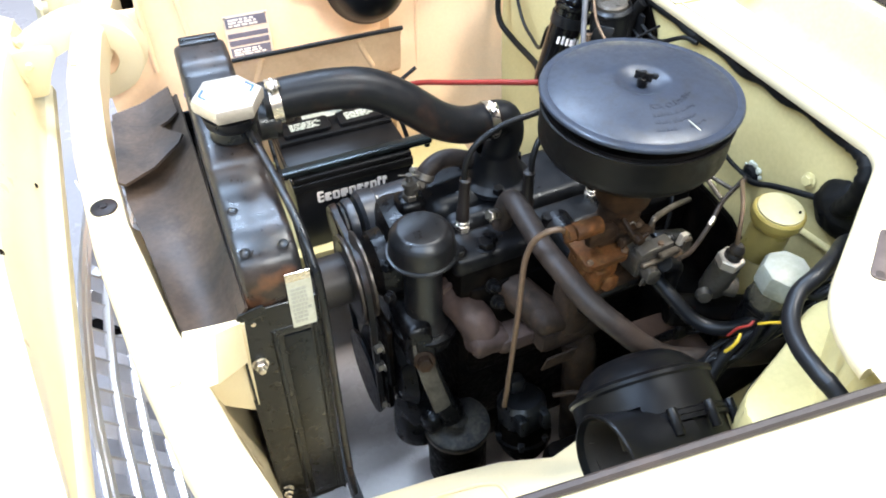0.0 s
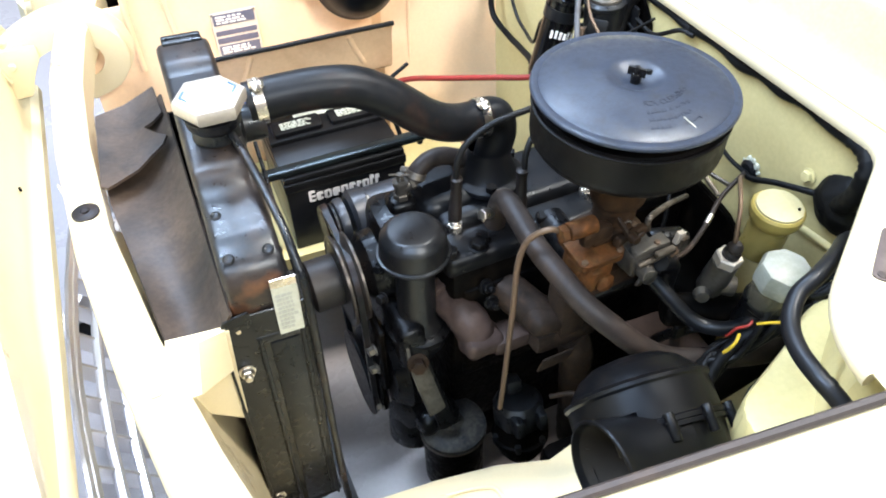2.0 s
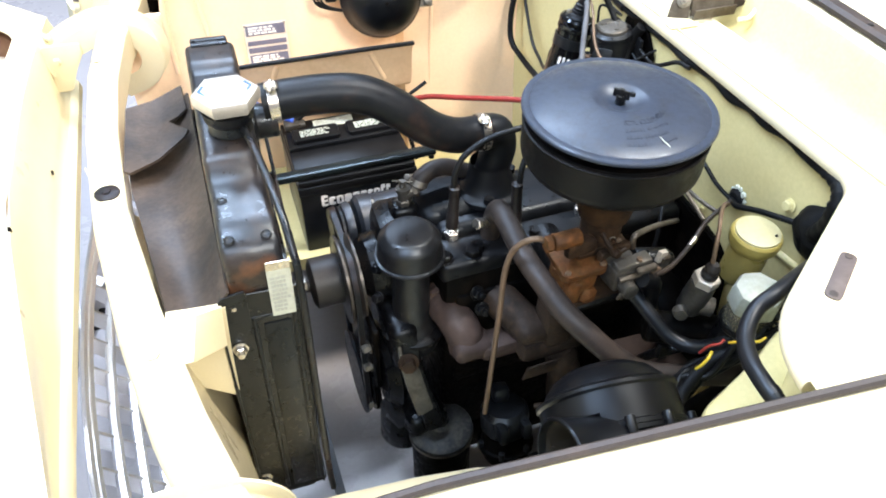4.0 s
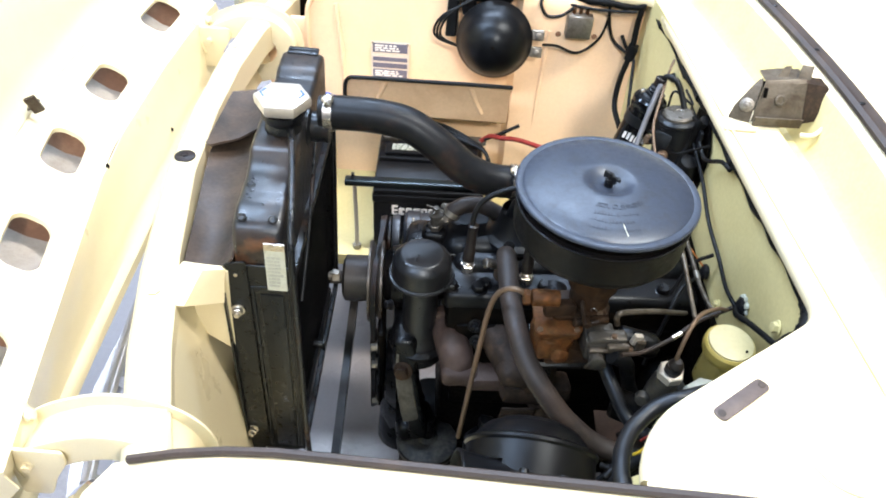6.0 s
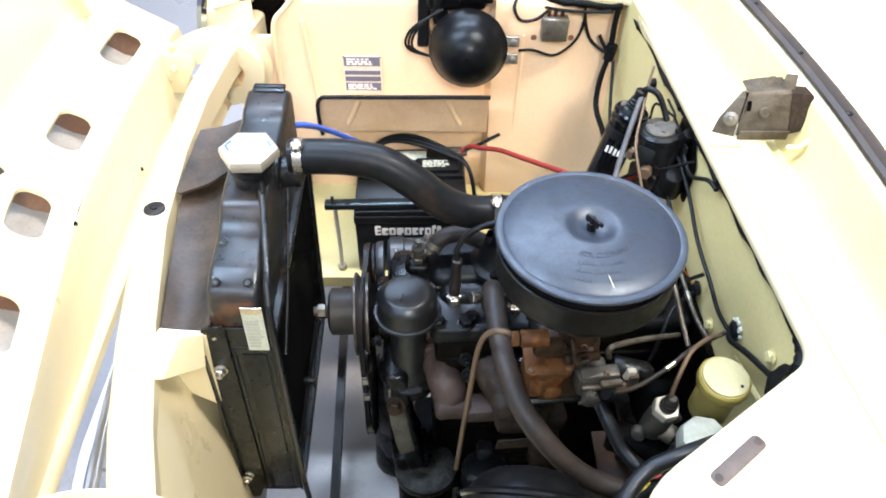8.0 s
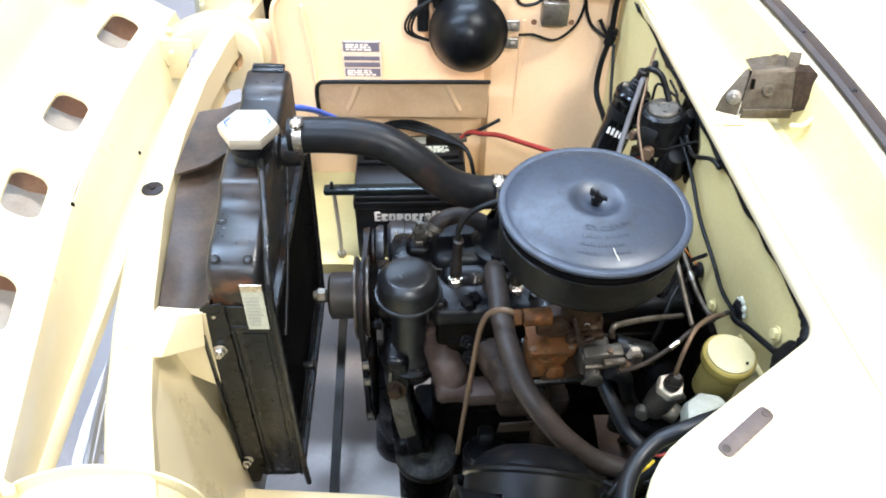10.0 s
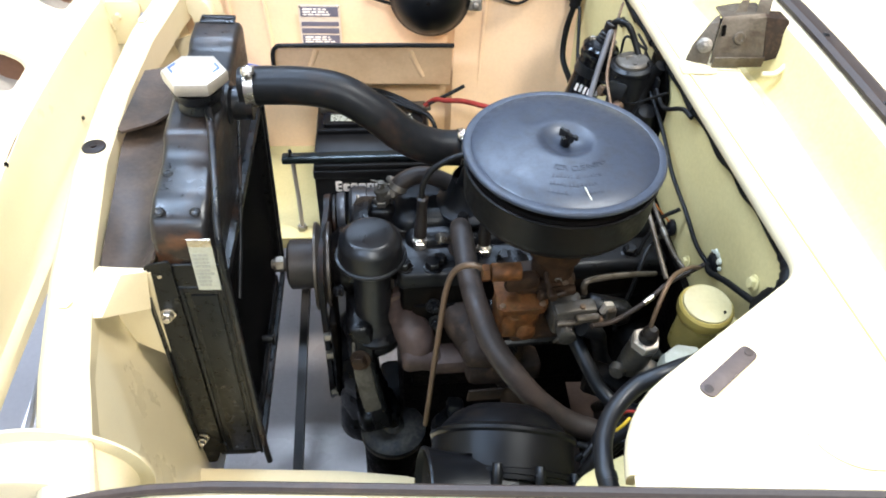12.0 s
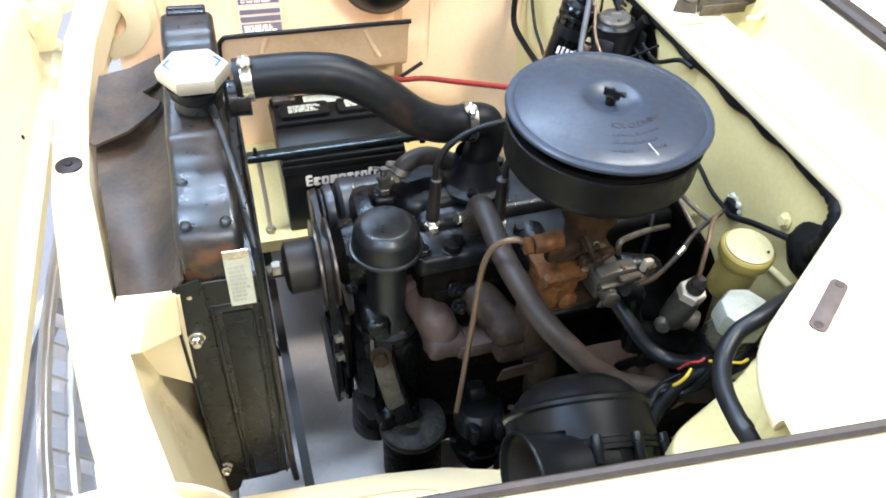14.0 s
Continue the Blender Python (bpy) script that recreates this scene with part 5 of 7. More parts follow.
for i in range(23):
    y = 1.31 - i * 0.0385
    pts.append((0.7685 - 0.0600 * y + rnd.gauss(0, 0.0012), y, 1.033 + rnd.gauss(0, 0.0022)))
pts += [(0.730, 0.442, 1.022), (0.733, 0.446, 0.99), (0.738, 0.458, 0.965), (0.744, 0.47, 0.95)]
harness = thing("wiring_harness", "black taped wiring harness under the cowl edge", "harness")
part("taped_run", sweep(spline(pts, 4), circle(0.0046, 12), scale=lambda t: 0.9 + 0.25 * math.sin(47 * t) * math.sin(19 * t) + 0.75 * t + (1.2 if t > 0.88 else 0)), TAPE, harness, "lumpy taped bundle")
for k in (1, 6, 8, 13, 19, 20):
    q = pts[k]
    L = rnd.uniform(0.006, 0.016)
    part("tape_wrap", tube([(q[0], q[1] - L, q[2]), (q[0], q[1] + L, q[2] + 0.001)], rnd.uniform(0.0054, 0.0068), 10, 3), CABLE, harness)
part("thick_end", sweep(spline([(0.733, 0.500, 1.034), (0.730, 0.475, 1.036), (0.722, 0.455, 1.034), (0.718, 0.447, 1.016), (0.721, 0.450, 0.990), (0.727, 0.462, 0.965), (0.735, 0.474, 0.950)], 5), circle(0.0125, 14), scale=lambda t: 0.45 + 0.62 * min(1, 2.2 * t) + 0.07 * math.sin(60 * t)), TAPE, harness, "thick taped end of the bundle")
g = thing("harness_grommet", "large black rubber grommet in the firewall", "grommet", m=facing((fw(0.475) - 0.002, 0.475, 0.945), (-1, 0, 0)))
part("ring", crust(lathe([(0.018, 0), (0.040, 0), (0.042, 0.004), (0.037, 0.012), (0.028, 0.018), (0.018, 0.024), (0.0, 0.026)], 32), 0.0045, 60, 1), TAPE, g, "sagging black rubber bag")
part("tab", box(0.010, 0.022, 0.006, 0.001, 1, pose(0.030, 0.030, 0.012, 0, 0, 30)), NAVY, g, "dark blue tab")
for y, z, r in ((0.622, 0.895, 0.015), (0.752, 0.842, 0.013), (1.12, 1.0, 0.009)):
    gg = thing("firewall_grommet", "small black rubber grommet in the firewall", "grommet", "firewall grommets", m=facing((fw(y) - 0.001, y, z), (-1, 0, 0)))
    part("ring", lathe([(r * 0.4, 0), (r, 0), (r * 1.05, 0.004), (r * 0.7, 0.008), (0, 0.009)], 22), RUBBER, gg)
    if r > 0.0145:
        blobs = [lathe([(0, -0.001), (b, 0.0), (b * 0.8, b * 0.7), (0, b)], 8, pose(r * 1.10 * math.cos(a), r * 1.10 * math.sin(a), 0)) for a, b in ((0.3, 0.004), (0.9, 0.0055), (1.5, 0.0045), (2.0, 0.005), (2.7, 0.0035), (-0.4, 0.003))]
        part("sealant", crust(joined(*blobs), 0.0012, 200, 0), LABEL, gg, "crust of white sealant")
for y, z in ((0.535, 0.948), (0.684, 0.832)):
    bb = thing("firewall_bolt", "cream painted bolt in the firewall", "bolt", "firewall bolts", m=facing((fw(y) - 0.001, y, z), (-1, 0, 0.1)))
    part("head", joined(cyl(0.011, 0.002, 0.0005, 18), hexprism(0.008, 0.008)), SHADEDPAINT, bb)
cable("firewall_cable", [(0.726, 0.622, 0.893), (0.714, 0.650, 0.906), (0.708, 0.690, 0.924), (0.706, 0.77, 0.935), (0.706, 0.84, 0.957), (0.702, 0.895, 0.975), (0.695, 0.93, 0.99)], 0.0033, CABLE, "black cable along the firewall")
cable("firewall_cable", [(0.726, 0.622, 0.893), (0.720, 0.60, 0.900), (0.726, 0.565, 0.918), (0.736, 0.51, 0.940)], 0.0044, CABLE, "black cable along the firewall")
cable("firewall_cable", [(0.667, 1.345, 1.045), (0.664, 1.348, 1.0), (0.664, 1.345, 0.935), (0.653, 1.340, 0.87), (0.650, 1.320, 0.815), (0.658, 1.26, 0.795), (0.655, 1.19, 0.80), (0.640, 1.12, 0.815), (0.61, 1.06, 0.82)], 0.0062, TAPE, "thick taped cable in the far corner of the bay")
cable("firewall_cable", [(0.640, 1.362, 0.965), (0.655, 1.352, 0.940), (0.668, 1.345, 0.935), (0.672, 1.335, 0.945)], 0.0040, TAPE, "short black wire joining the taped cable in the corner")
thing("cable_clamp", "lump of black tape round the cables in the corner", "cable clamp", bm=tube([(0.662, 1.343, 0.918), (0.665, 1.345, 0.936), (0.667, 1.346, 0.952)], 0.0115, 12), material=TAPE)
# wires made into one thick black run that also paints the gap's shadow
fb = thing("far_harness", "black taped wires under the far cowl edge, also filling its shadow gap", "harness")
part("taped_run", sweep(spline([(0.440, 1.43, 1.036), (0.480, 1.412, 1.033), (0.520, 1.392, 1.036), (0.560, 1.374, 1.032), (0.600, 1.362, 1.036), (0.640, 1.354, 1.034), (0.672, 1.346, 1.040)], 4), circle(0.0085, 12), scale=lambda t: 1 + 0.22 * math.sin(31 * t) * math.sin(13 * t)), TAPE, fb)
part("branch_wire", tube([(0.47, 1.405, 1.026), (0.53, 1.375, 1.018), (0.60, 1.350, 1.023), (0.655, 1.338, 1.030)], 0.0032, 8), CABLE, fb)
cable("firewall_cable", [(0.668, 1.32, 0.93), (0.660, 1.24, 0.86), (0.650, 1.17, 0.85), (0.630, 1.10, 0.87), (0.618, 1.06, 0.93), (0.612, 1.03, 0.955)], 0.0034, CABLE, "black wire looping to the coil")
cable("taped_branch", [(0.704, 0.915, 1.034), (0.698, 0.925, 1.010), (0.690, 0.925, 0.985), (0.684, 0.915, 0.955), (0.676, 0.905, 0.92)], 0.0095, TAPE, "thick taped branch down to the solenoid", "harness")
cable("control_cable", [(0.655, 0.79, 0.93), (0.655, 0.753, 0.926), (0.655, 0.718, 0.923), (0.655, 0.666, 0.915), (0.655, 0.627, 0.908), (0.657, 0.590, 0.898)], 0.0034, ZINC, "dusty grey sheathed control cable beside the firewall")
cable("control_cable", [(0.69, 0.84, 0.876), (0.69, 0.81, 0.876), (0.69, 0.768, 0.878), (0.69, 0.694, 0.877), (0.69, 0.649, 0.882), (0.695, 0.606, 0.888)], 0.0034, ZINC, "dusty grey sheathed control cable beside the firewall")
cable("cable_ferrule", [(0.69, 0.712, 0.8772), (0.69, 0.694, 0.877)], 0.0044, DULL, "short steel ferrule on the control cable", "ferrule")
cable("orange_wire", [(0.724, 0.754, 0.845), (0.705, 0.772, 0.862), (0.688, 0.792, 0.876), (0.672, 0.815, 0.892)], 0.0014, ORANGEC, "thin orange wire at the firewall", "wire")
cable("speedo_cable", [(0.722, 0.75, 0.838), (0.68, 0.715, 0.835), (0.655, 0.675, 0.80), (0.64, 0.66, 0.70)], 0.0035, CABLE, "dark control cable from the firewall")
cable("speedo_cable", [(0.715, 0.73, 0.90), (0.69, 0.735, 0.87), (0.665, 0.72, 0.80), (0.65, 0.70, 0.70)], 0.0032, CABLE, "dark control cable from the firewall")

def lower_dark_sheet():
    """A thick black sheet along the lower firewall, painting in the dark tunnel recess."""
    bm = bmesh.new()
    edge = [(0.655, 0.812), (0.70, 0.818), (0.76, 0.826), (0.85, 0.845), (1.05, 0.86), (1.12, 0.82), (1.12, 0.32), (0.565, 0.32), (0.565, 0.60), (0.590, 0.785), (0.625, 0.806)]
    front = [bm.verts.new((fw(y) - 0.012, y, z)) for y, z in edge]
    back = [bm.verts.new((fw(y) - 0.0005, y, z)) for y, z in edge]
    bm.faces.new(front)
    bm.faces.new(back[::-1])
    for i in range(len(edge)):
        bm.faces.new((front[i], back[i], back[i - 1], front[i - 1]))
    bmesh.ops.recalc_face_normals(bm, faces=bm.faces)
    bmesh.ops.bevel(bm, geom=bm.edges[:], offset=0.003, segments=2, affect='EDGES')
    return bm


# black sheet added where the firewall falls away into tunnel darkness
thing("tunnel_dark", "black sheet added for the dark tunnel recess in the lower firewall", "pad", bm=lower_dark_sheet(), material=GREASESHADE)

# ---- hydraulic reservoirs beside the firewall ----
res = thing("fluid_reservoir", "yellowed plastic fluid reservoir with a pale screw cap", "reservoir", m=pose(0.675, 0.513, 0.855, 4, 0, 0))
part("bottle", lathe([(0, 0), (0.024, 0), (0.027, 0.004), (0.027, 0.046), (0.0245, 0.052), (0.0245, 0.066), (0, 0.066)], 32), YPLAST, res, "amber plastic bottle")
part("cap", lathe([(0.0245, 0.060), (0.0300, 0.063), (0.0335, 0.069), (0.0345, 0.076), (0.0340, 0.083), (0.0315, 0.0862), (0.0, 0.0862)], 44), YRIM, res, "yellowed screw cap")
part("cap_disc", lathe([(0.0300, 0.0858), (0.0296, 0.0885), (0.028, 0.0892), (0.0, 0.0888)], 40), YCAPM, res, "pale cream disc in the cap")
part("vent", lathe([(0, 0.0905), (0.002, 0.0905), (0.0015, 0.0925), (0, 0.0925)], 8, pose(0.016, -0.016, 0)), GREASESHADE, res)
mc = thing("master_cylinder", "glass brake fluid bottle with a faceted grey cap", "master cylinder", m=pose(0.637, 0.444, 0.80, 5, 0, 0))
part("bottle", lathe([(0, 0.048), (0.026, 0.048), (0.028, 0.052), (0.028, 0.085), (0, 0.085)], 32), GLASS, mc, "smoky clear bottle")
part("base", crust(lathe([(0, -0.02), (0.026, -0.02), (0.029, -0.012), (0.028, 0.040), (0.031, 0.044), (0.031, 0.050), (0, 0.050)], 28), 0.001, 60, 1), CAST, mc, "black cast base")
part("cap", lathe([(0.027, 0.082), (0.0315, 0.084), (0.0330, 0.089), (0.0330, 0.108), (0.030, 0.116), (0.021, 0.120), (0.0, 0.121)], 8, pose(0, 0, 0, 0, 0, 12)), GREYCAP, mc, "faceted grey-white cap")
part("cylinder", lathe([(0, 0), (0.022, 0), (0.024, 0.003), (0.024, 0.12), (0.02, 0.125), (0, 0.125)], 24, facing((0.03, 0.03, -0.03), (-0.9, 0.35, 0))), GREASESHADE, mc)
sw = thing("brake_light_switch", "hexagonal pressure switch with rubber boot and pipe", "switch", m=pose(0.604, 0.504, 0.830, 8, 4, 0))
part("housing", joined(lathe([(0, -0.016), (0.016, -0.016), (0.0185, -0.010), (0.0180, 0.004), (0.0192, 0.008), (0.0185, 0.030), (0.0175, 0.045), (0, 0.045)], 28), moved(lathe([(0, 0), (0.011, 0), (0.012, 0.003), (0.009, 0.012), (0, 0.013)], 20), facing((-0.018, -0.006, -0.008), (-0.5, -0.8, 0.2))), box(0.056, 0.018, 0.014, 0.005, 2, pose(0.016, 0.008, -0.010, 0, 0, 20))), FITTING, sw, "grey cast housing")
part("nut", hexprism(0.0185, 0.016, 0.002, pose(0, 0, 0.044, 0, 0, 15)), CAPM, sw, "bright steel nut")
part("boot", lathe([(0.0115, 0.058), (0.0120, 0.066), (0.0095, 0.070), (0.0105, 0.075), (0.0085, 0.080), (0.005, 0.084), (0, 0.084)], 20), PLUGBROWN, sw)
part("side_port", moved(cyl(0.014, 0.030), facing((0.0, 0.0, 0.0), (0.8, -0.5, 0))), DULL, sw)
cable("brake_pipe", [(0.607, 0.494, 0.905), (0.609, 0.500, 0.925), (0.620, 0.518, 0.950), (0.640, 0.545, 0.952), (0.680, 0.585, 0.925), (0.705, 0.604, 0.905)], 0.0030, COPPER, "thin brown brake pipe", "pipe")
cable("brake_pipe", [(0.542, 0.520, 0.886), (0.575, 0.534, 0.878), (0.625, 0.565, 0.878), (0.665, 0.592, 0.890), (0.715, 0.612, 0.902)], 0.0034, OLDHOSE, "dull fuel pipe with a crimped joint", "pipe")
cable("pipe_sleeve", [(0.624, 0.5645, 0.878), (0.638, 0.5735, 0.881)], 0.0038, STEEL, "bright crimped sleeve on the pipe", "pipe")
cable("vacuum_pipe", [(0.548, 0.590, 0.872), (0.545, 0.590, 0.888), (0.556, 0.596, 0.892), (0.615, 0.632, 0.862), (0.681, 0.671, 0.822)], 0.0044, ZINC, "dull tin vacuum pipe", "pipe")
sp = thing("splash_plate", "pale cream plate below the reservoirs", "plate", m=pose(0.63, 0.58, 0.60))
part("sheet", box(0.12, 0.10, 0.003, 0.001, 1), MANIF, sp)

# ---- engine ----
eng = thing("engine", "black side-valve engine with oily castings", "engine", m=pose(0.42, 0.78, 0.40, 0, 0, 3))
einv = eng.matrix_basis.inverted()


def epart(name, bm, material, label="", parent=None):
    ob = part(name, bm, material, parent or eng, label)
    if parent is None:
        ob.matrix_parent_inverse = einv
    return ob


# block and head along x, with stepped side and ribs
epart("block", box(0.42, 0.20, 0.42, 0.012, 2, pose(0.50, 0.79, 0.37, 0, 0, 3)), GREASESHADE, "greasy black engine block")
epart("valve_chest", joined(box(0.38, 0.04, 0.22, 0.010, 2, pose(0.50, 0.703, 0.53, 0, 0, 3))), GREASESHADE)
epart("oil_pan", box(0.42, 0.17, 0.12, 0.02, 2, pose(0.46, 0.78, 0.26, 0, 0, 3)), GREASESHADE)
# dark block added to close and darken the bay's lower rear
epart("bell_housing", box(0.10, 0.34, 0.42, 0.04, 3, pose(0.70, 0.74, 0.26, 0, 0, 3)), GREASESHADE, "dark bell housing block added to close the rear of the bay")
head = epart("cylinder_head", joined(box(0.43, 0.185, 0.042, 0.014, 4, pose(0.500, 0.785, 0.772, 0, 0, 3)),
                                     box(0.40, 0.12, 0.040, 0.018, 4, pose(0.500, 0.810, 0.792, 0, 0, 3)),
                                     box(0.17, 0.105, 0.060, 0.026, 5, pose(0.365, 0.822, 0.790, 0, 0, 3))), BLUEST, "blue-black painted cylinder head")
rnd = random.Random(8)
for k in range(4):
    for s in (0, 1):
        x = 0.355 + 0.10 * k
        y = 0.715 + 0.145 * s + 0.052 * (x - 0.46)
        epart("head_bolt", joined(cyl(0.013, 0.002, 0.0005, 18, pose(x, y, 0.8125)), hexprism(0.0105, 0.012, 0.0015, pose(x, y, 0.814, 0, 0, 40 * rnd.random()))), CAST, parent=head)
# spark plugs
for x, y, lean in ((0.325, 0.746, 2), (0.425, 0.728, -2), (0.545, 0.74, 0)):
    m = pose(x, y, 0.806, 0, lean, 0)
    sp_ = epart("spark_plug", joined(lathe([(0, 0), (0.014, 0), (0.014, 0.005), (0.011, 0.006), (0.011, 0.010), (0, 0.010)], 18), hexprism(0.0125, 0.012, 0.001, Matrix.Translation((0, 0, 0.009))), lathe([(0.009, 0.020), (0.010, 0.026), (0.007, 0.030), (0, 0.030)], 18)), STEEL, "bright plated spark plug")
    sp_.matrix_basis = m
    bt = part("boot", lathe([(0.0075, 0.028), (0.0098, 0.030), (0.0098, 0.052), (0.0088, 0.054), (0.0078, 0.098), (0.0085, 0.100), (0.0085, 0.106), (0.0055, 0.108), (0, 0.108)], 18), PLUGBROWN, sp_, "brown-black rubber boot")
cable("ignition_lead", [(0.327, 0.746, 0.910), (0.330, 0.747, 0.940), (0.345, 0.750, 0.965), (0.38, 0.752, 0.985), (0.425, 0.750, 0.995), (0.47, 0.76, 0.99), (0.55, 0.80, 0.95)], 0.0046, CABLE, "black ignition lead over the engine")
cable("ignition_lead", [(0.425, 0.728, 0.910), (0.428, 0.733, 0.935), (0.445, 0.745, 0.955), (0.49, 0.77, 0.955), (0.56, 0.81, 0.93)], 0.0046, CABLE, "black ignition lead over the engine")
# thermostat outlet
wo = epart("water_outlet", joined(lathe([(0, 0), (0.054, 0), (0.0565, 0.003), (0.0565, 0.010), (0.053, 0.013), (0.047, 0.0145), (0.044, 0.017), (0.038, 0.034), (0.034, 0.044), (0.031, 0.06)], 40, pose(0.408, 0.812, 0.838)),
                                  tube([(0.408, 0.812, 0.86), (0.416, 0.812, 0.895), (0.422, 0.812, 0.925), (0.415, 0.812, 0.950), (0.395, 0.810, 0.957)], 0.0275, 20)), AIRH, "black water outlet elbow on a domed base")
for a in (0.4, 2.5, 4.4):
    epart("outlet_bolt", hexprism(0.009, 0.010, 0.001, pose(0.408 + 0.050 * math.cos(a), 0.812 + 0.050 * math.sin(a), 0.852)), CAST, parent=wo)
# temperature sender with bypass hose
ps = epart("drain_cock", joined(hexprism(0.0125, 0.016, 0.0015, pose(0.266, 0.812, 0.838)), lathe([(0.0095, 0), (0.0085, 0.014), (0.0115, 0.016), (0.0115, 0.022), (0.0060, 0.025), (0.0050, 0.036), (0, 0.036)], 16, pose(0.266, 0.812, 0.853)),
                                tube([(0.250, 0.815, 0.890), (0.262, 0.812, 0.8885), (0.280, 0.808, 0.886)], 0.0018, 8, 4), tube([(0.262, 0.800, 0.884), (0.268, 0.818, 0.885)], 0.0016, 8, 3)), FITTING, "small grey tap on the water pump")
epart("tap_base", box(0.045, 0.045, 0.050, 0.012, 3, pose(0.266, 0.815, 0.795)), CAST, "cast boss under the tap", parent=ps)
epart("tap_neck", moved(joined(cyl(0.0095, 0.024), hexprism(0.0125, 0.008, 0.001, Matrix.Translation((0, 0, 0.012)))), facing((0.268, 0.813, 0.862), (1, 0.15, 0.2))), FITTING, parent=ps)
cable("bypass_hose", [(0.289, 0.818, 0.868), (0.297, 0.821, 0.879), (0.315, 0.828, 0.886), (0.338, 0.832, 0.886), (0.362, 0.830, 0.878), (0.39, 0.824, 0.866)], 0.0140, OLDHOSE, "short curved black bypass hose", "hose", 14)
cl = thing("hose_clamp", "bright worm-drive hose clamp on the bypass hose", "clamp", "hose clamps", m=facing((0.291, 0.817, 0.870), (0.5, 0.3, 0.9)))
part("band", lathe([(0.0142, 0), (0.0152, 0), (0.0152, 0.010), (0.0142, 0.010)], 22, None, True), DULL, cl)
part("screw", moved(cyl(0.0055, 0.016, 0.001, 14), pose(0.020, -0.008, 0.005, -90)), DULL, cl)
# water pump housing, hub and pulleys
AX = (0.800, 0.715)
epart("water_pump", joined(moved(lathe([(0, 0), (0.050, 0), (0.060, 0.02), (0.055, 0.05), (0.040, 0.065), (0, 0.065)], 28), facing((0.245, AX[0], AX[1] + 0.02), (-1, -0.05, 0))), box(0.10, 0.10, 0.12, 0.02, 2, pose(0.265, 0.81, 0.71))), CAST, "black water pump housing")
epart("fan_hub", moved(lathe([(0, 0), (0.012, 0), (0.012, 0.022), (0.034, 0.024), (0.043, 0.029), (0.043, 0.078), (0, 0.078)], 32), facing((0.078, AX[0] + 0.012, AX[1] - 0.010), (1, 0.05, 0))), HUBM, "dusty round fan hub")
epart("shaft_nut", moved(joined(hexprism(0.013, 0.014), cyl(0.008, 0.022)), facing((0.096, AX[0] + 0.011, AX[1] - 0.005), (-1, -0.05, 0))), DULL)


def pulley(r, w):
    return lathe([(0, 0), (r - 0.012, 0), (r - 0.010, 0.002), (r, 0.000), (r, 0.004), (r - 0.013, w / 2), (r, w - 0.004), (r, w), (r - 0.010, w - 0.002), (r - 0.02, w), (0, w)], 48)


epart("fan_pulley", moved(pulley(0.075, 0.026), facing((0.152, AX[0], AX[1]), (1, 0.05, 0))), PULLEYM, "worn dark pulley")
epart("crank_pulley", moved(pulley(0.080, 0.028), facing((0.158, 0.79, 0.475), (1, 0.05, 0))), RUBBER, "dark crankshaft pulley")
cr = epart("belt_guard", joined(box(0.012, 0.085, 0.15, 0.003, 1, pose(0.182, 0.735, 0.54, 0, 0, 3)), box(0.010, 0.05, 0.10, 0.003, 1, pose(0.178, 0.73, 0.46, 0, 0, 3))), GREASESHADE)
for z in (0.63, 0.58, 0.47):
    bolt("cover_bolt", cr, facing((0.176, 0.715, z), (-1, -0.2, 0)), 0.008, 0.010, DULL)
# generator
gen = thing("generator", "black cylindrical generator with a belt pulley", "generator", m=facing((0.205, 0.915, 0.725), (1, 0.05, 0)))
part("case", lathe([(0, 0.0), (0.045, 0.0), (0.053, 0.006), (0.053, 0.030), (0.050, 0.032), (0.050, 0.150), (0.053, 0.152), (0.053, 0.175), (0.040, 0.185), (0, 0.185)], 36), GENM, gen)
part("pulley", moved(pulley(0.040, 0.020), Matrix.Translation((0, 0, -0.045))), RUBBER, gen)
part("cooling_fan", lathe([(0, -0.022), (0.042, -0.022), (0.045, -0.016), (0.045, -0.008), (0, -0.006)], 32), GENM, gen)
part("mounting_ear", box(0.03, 0.05, 0.02, 0.004, 2, pose(0.03, -0.05, 0.02)), CAST, gen)
part("adjuster_arm", box(0.02, 0.13, 0.006, 0.002, 1, pose(0.055, -0.06, -0.004, 0, 0, 20)), CAST, gen)
# drive belt round the three pulleys
C = [(0.795, 0.715, 0.066), (0.79, 0.475, 0.070), (0.915, 0.725, 0.034)]
loop = []
for (cy, cz, r), (a0, a1) in zip((C[2], C[0], C[1]), ((-40, 110), (110, 180), (180, 330))):
    for i in range(13):
        a = radians(a0 + (a1 - a0) * i / 12)
        loop.append(Vector((0.166, cy + r * math.cos(a), cz + r * math.sin(a))))
loop.append(loop[0])
thing("drive_belt", "worn black rubber drive belt", "belt", bm=sweep(loop, [(-0.006, -0.004), (0.006, -0.004), (0.0075, 0.005), (-0.0075, 0.005)], False, up=(1, 0, 0)), material=RUBBER)
# timing cover and front accessories, near side
epart("timing_cover", joined(box(0.045, 0.15, 0.30, 0.015, 3, pose(0.225, 0.745, 0.40, 0, 0, 3)), moved(lathe([(0, 0), (0.075, 0), (0.085, 0.01), (0.07, 0.03), (0, 0.032)], 32), facing((0.222, 0.735, 0.56), (-1, -0.05, 0)))), CAST, "black timing cover")
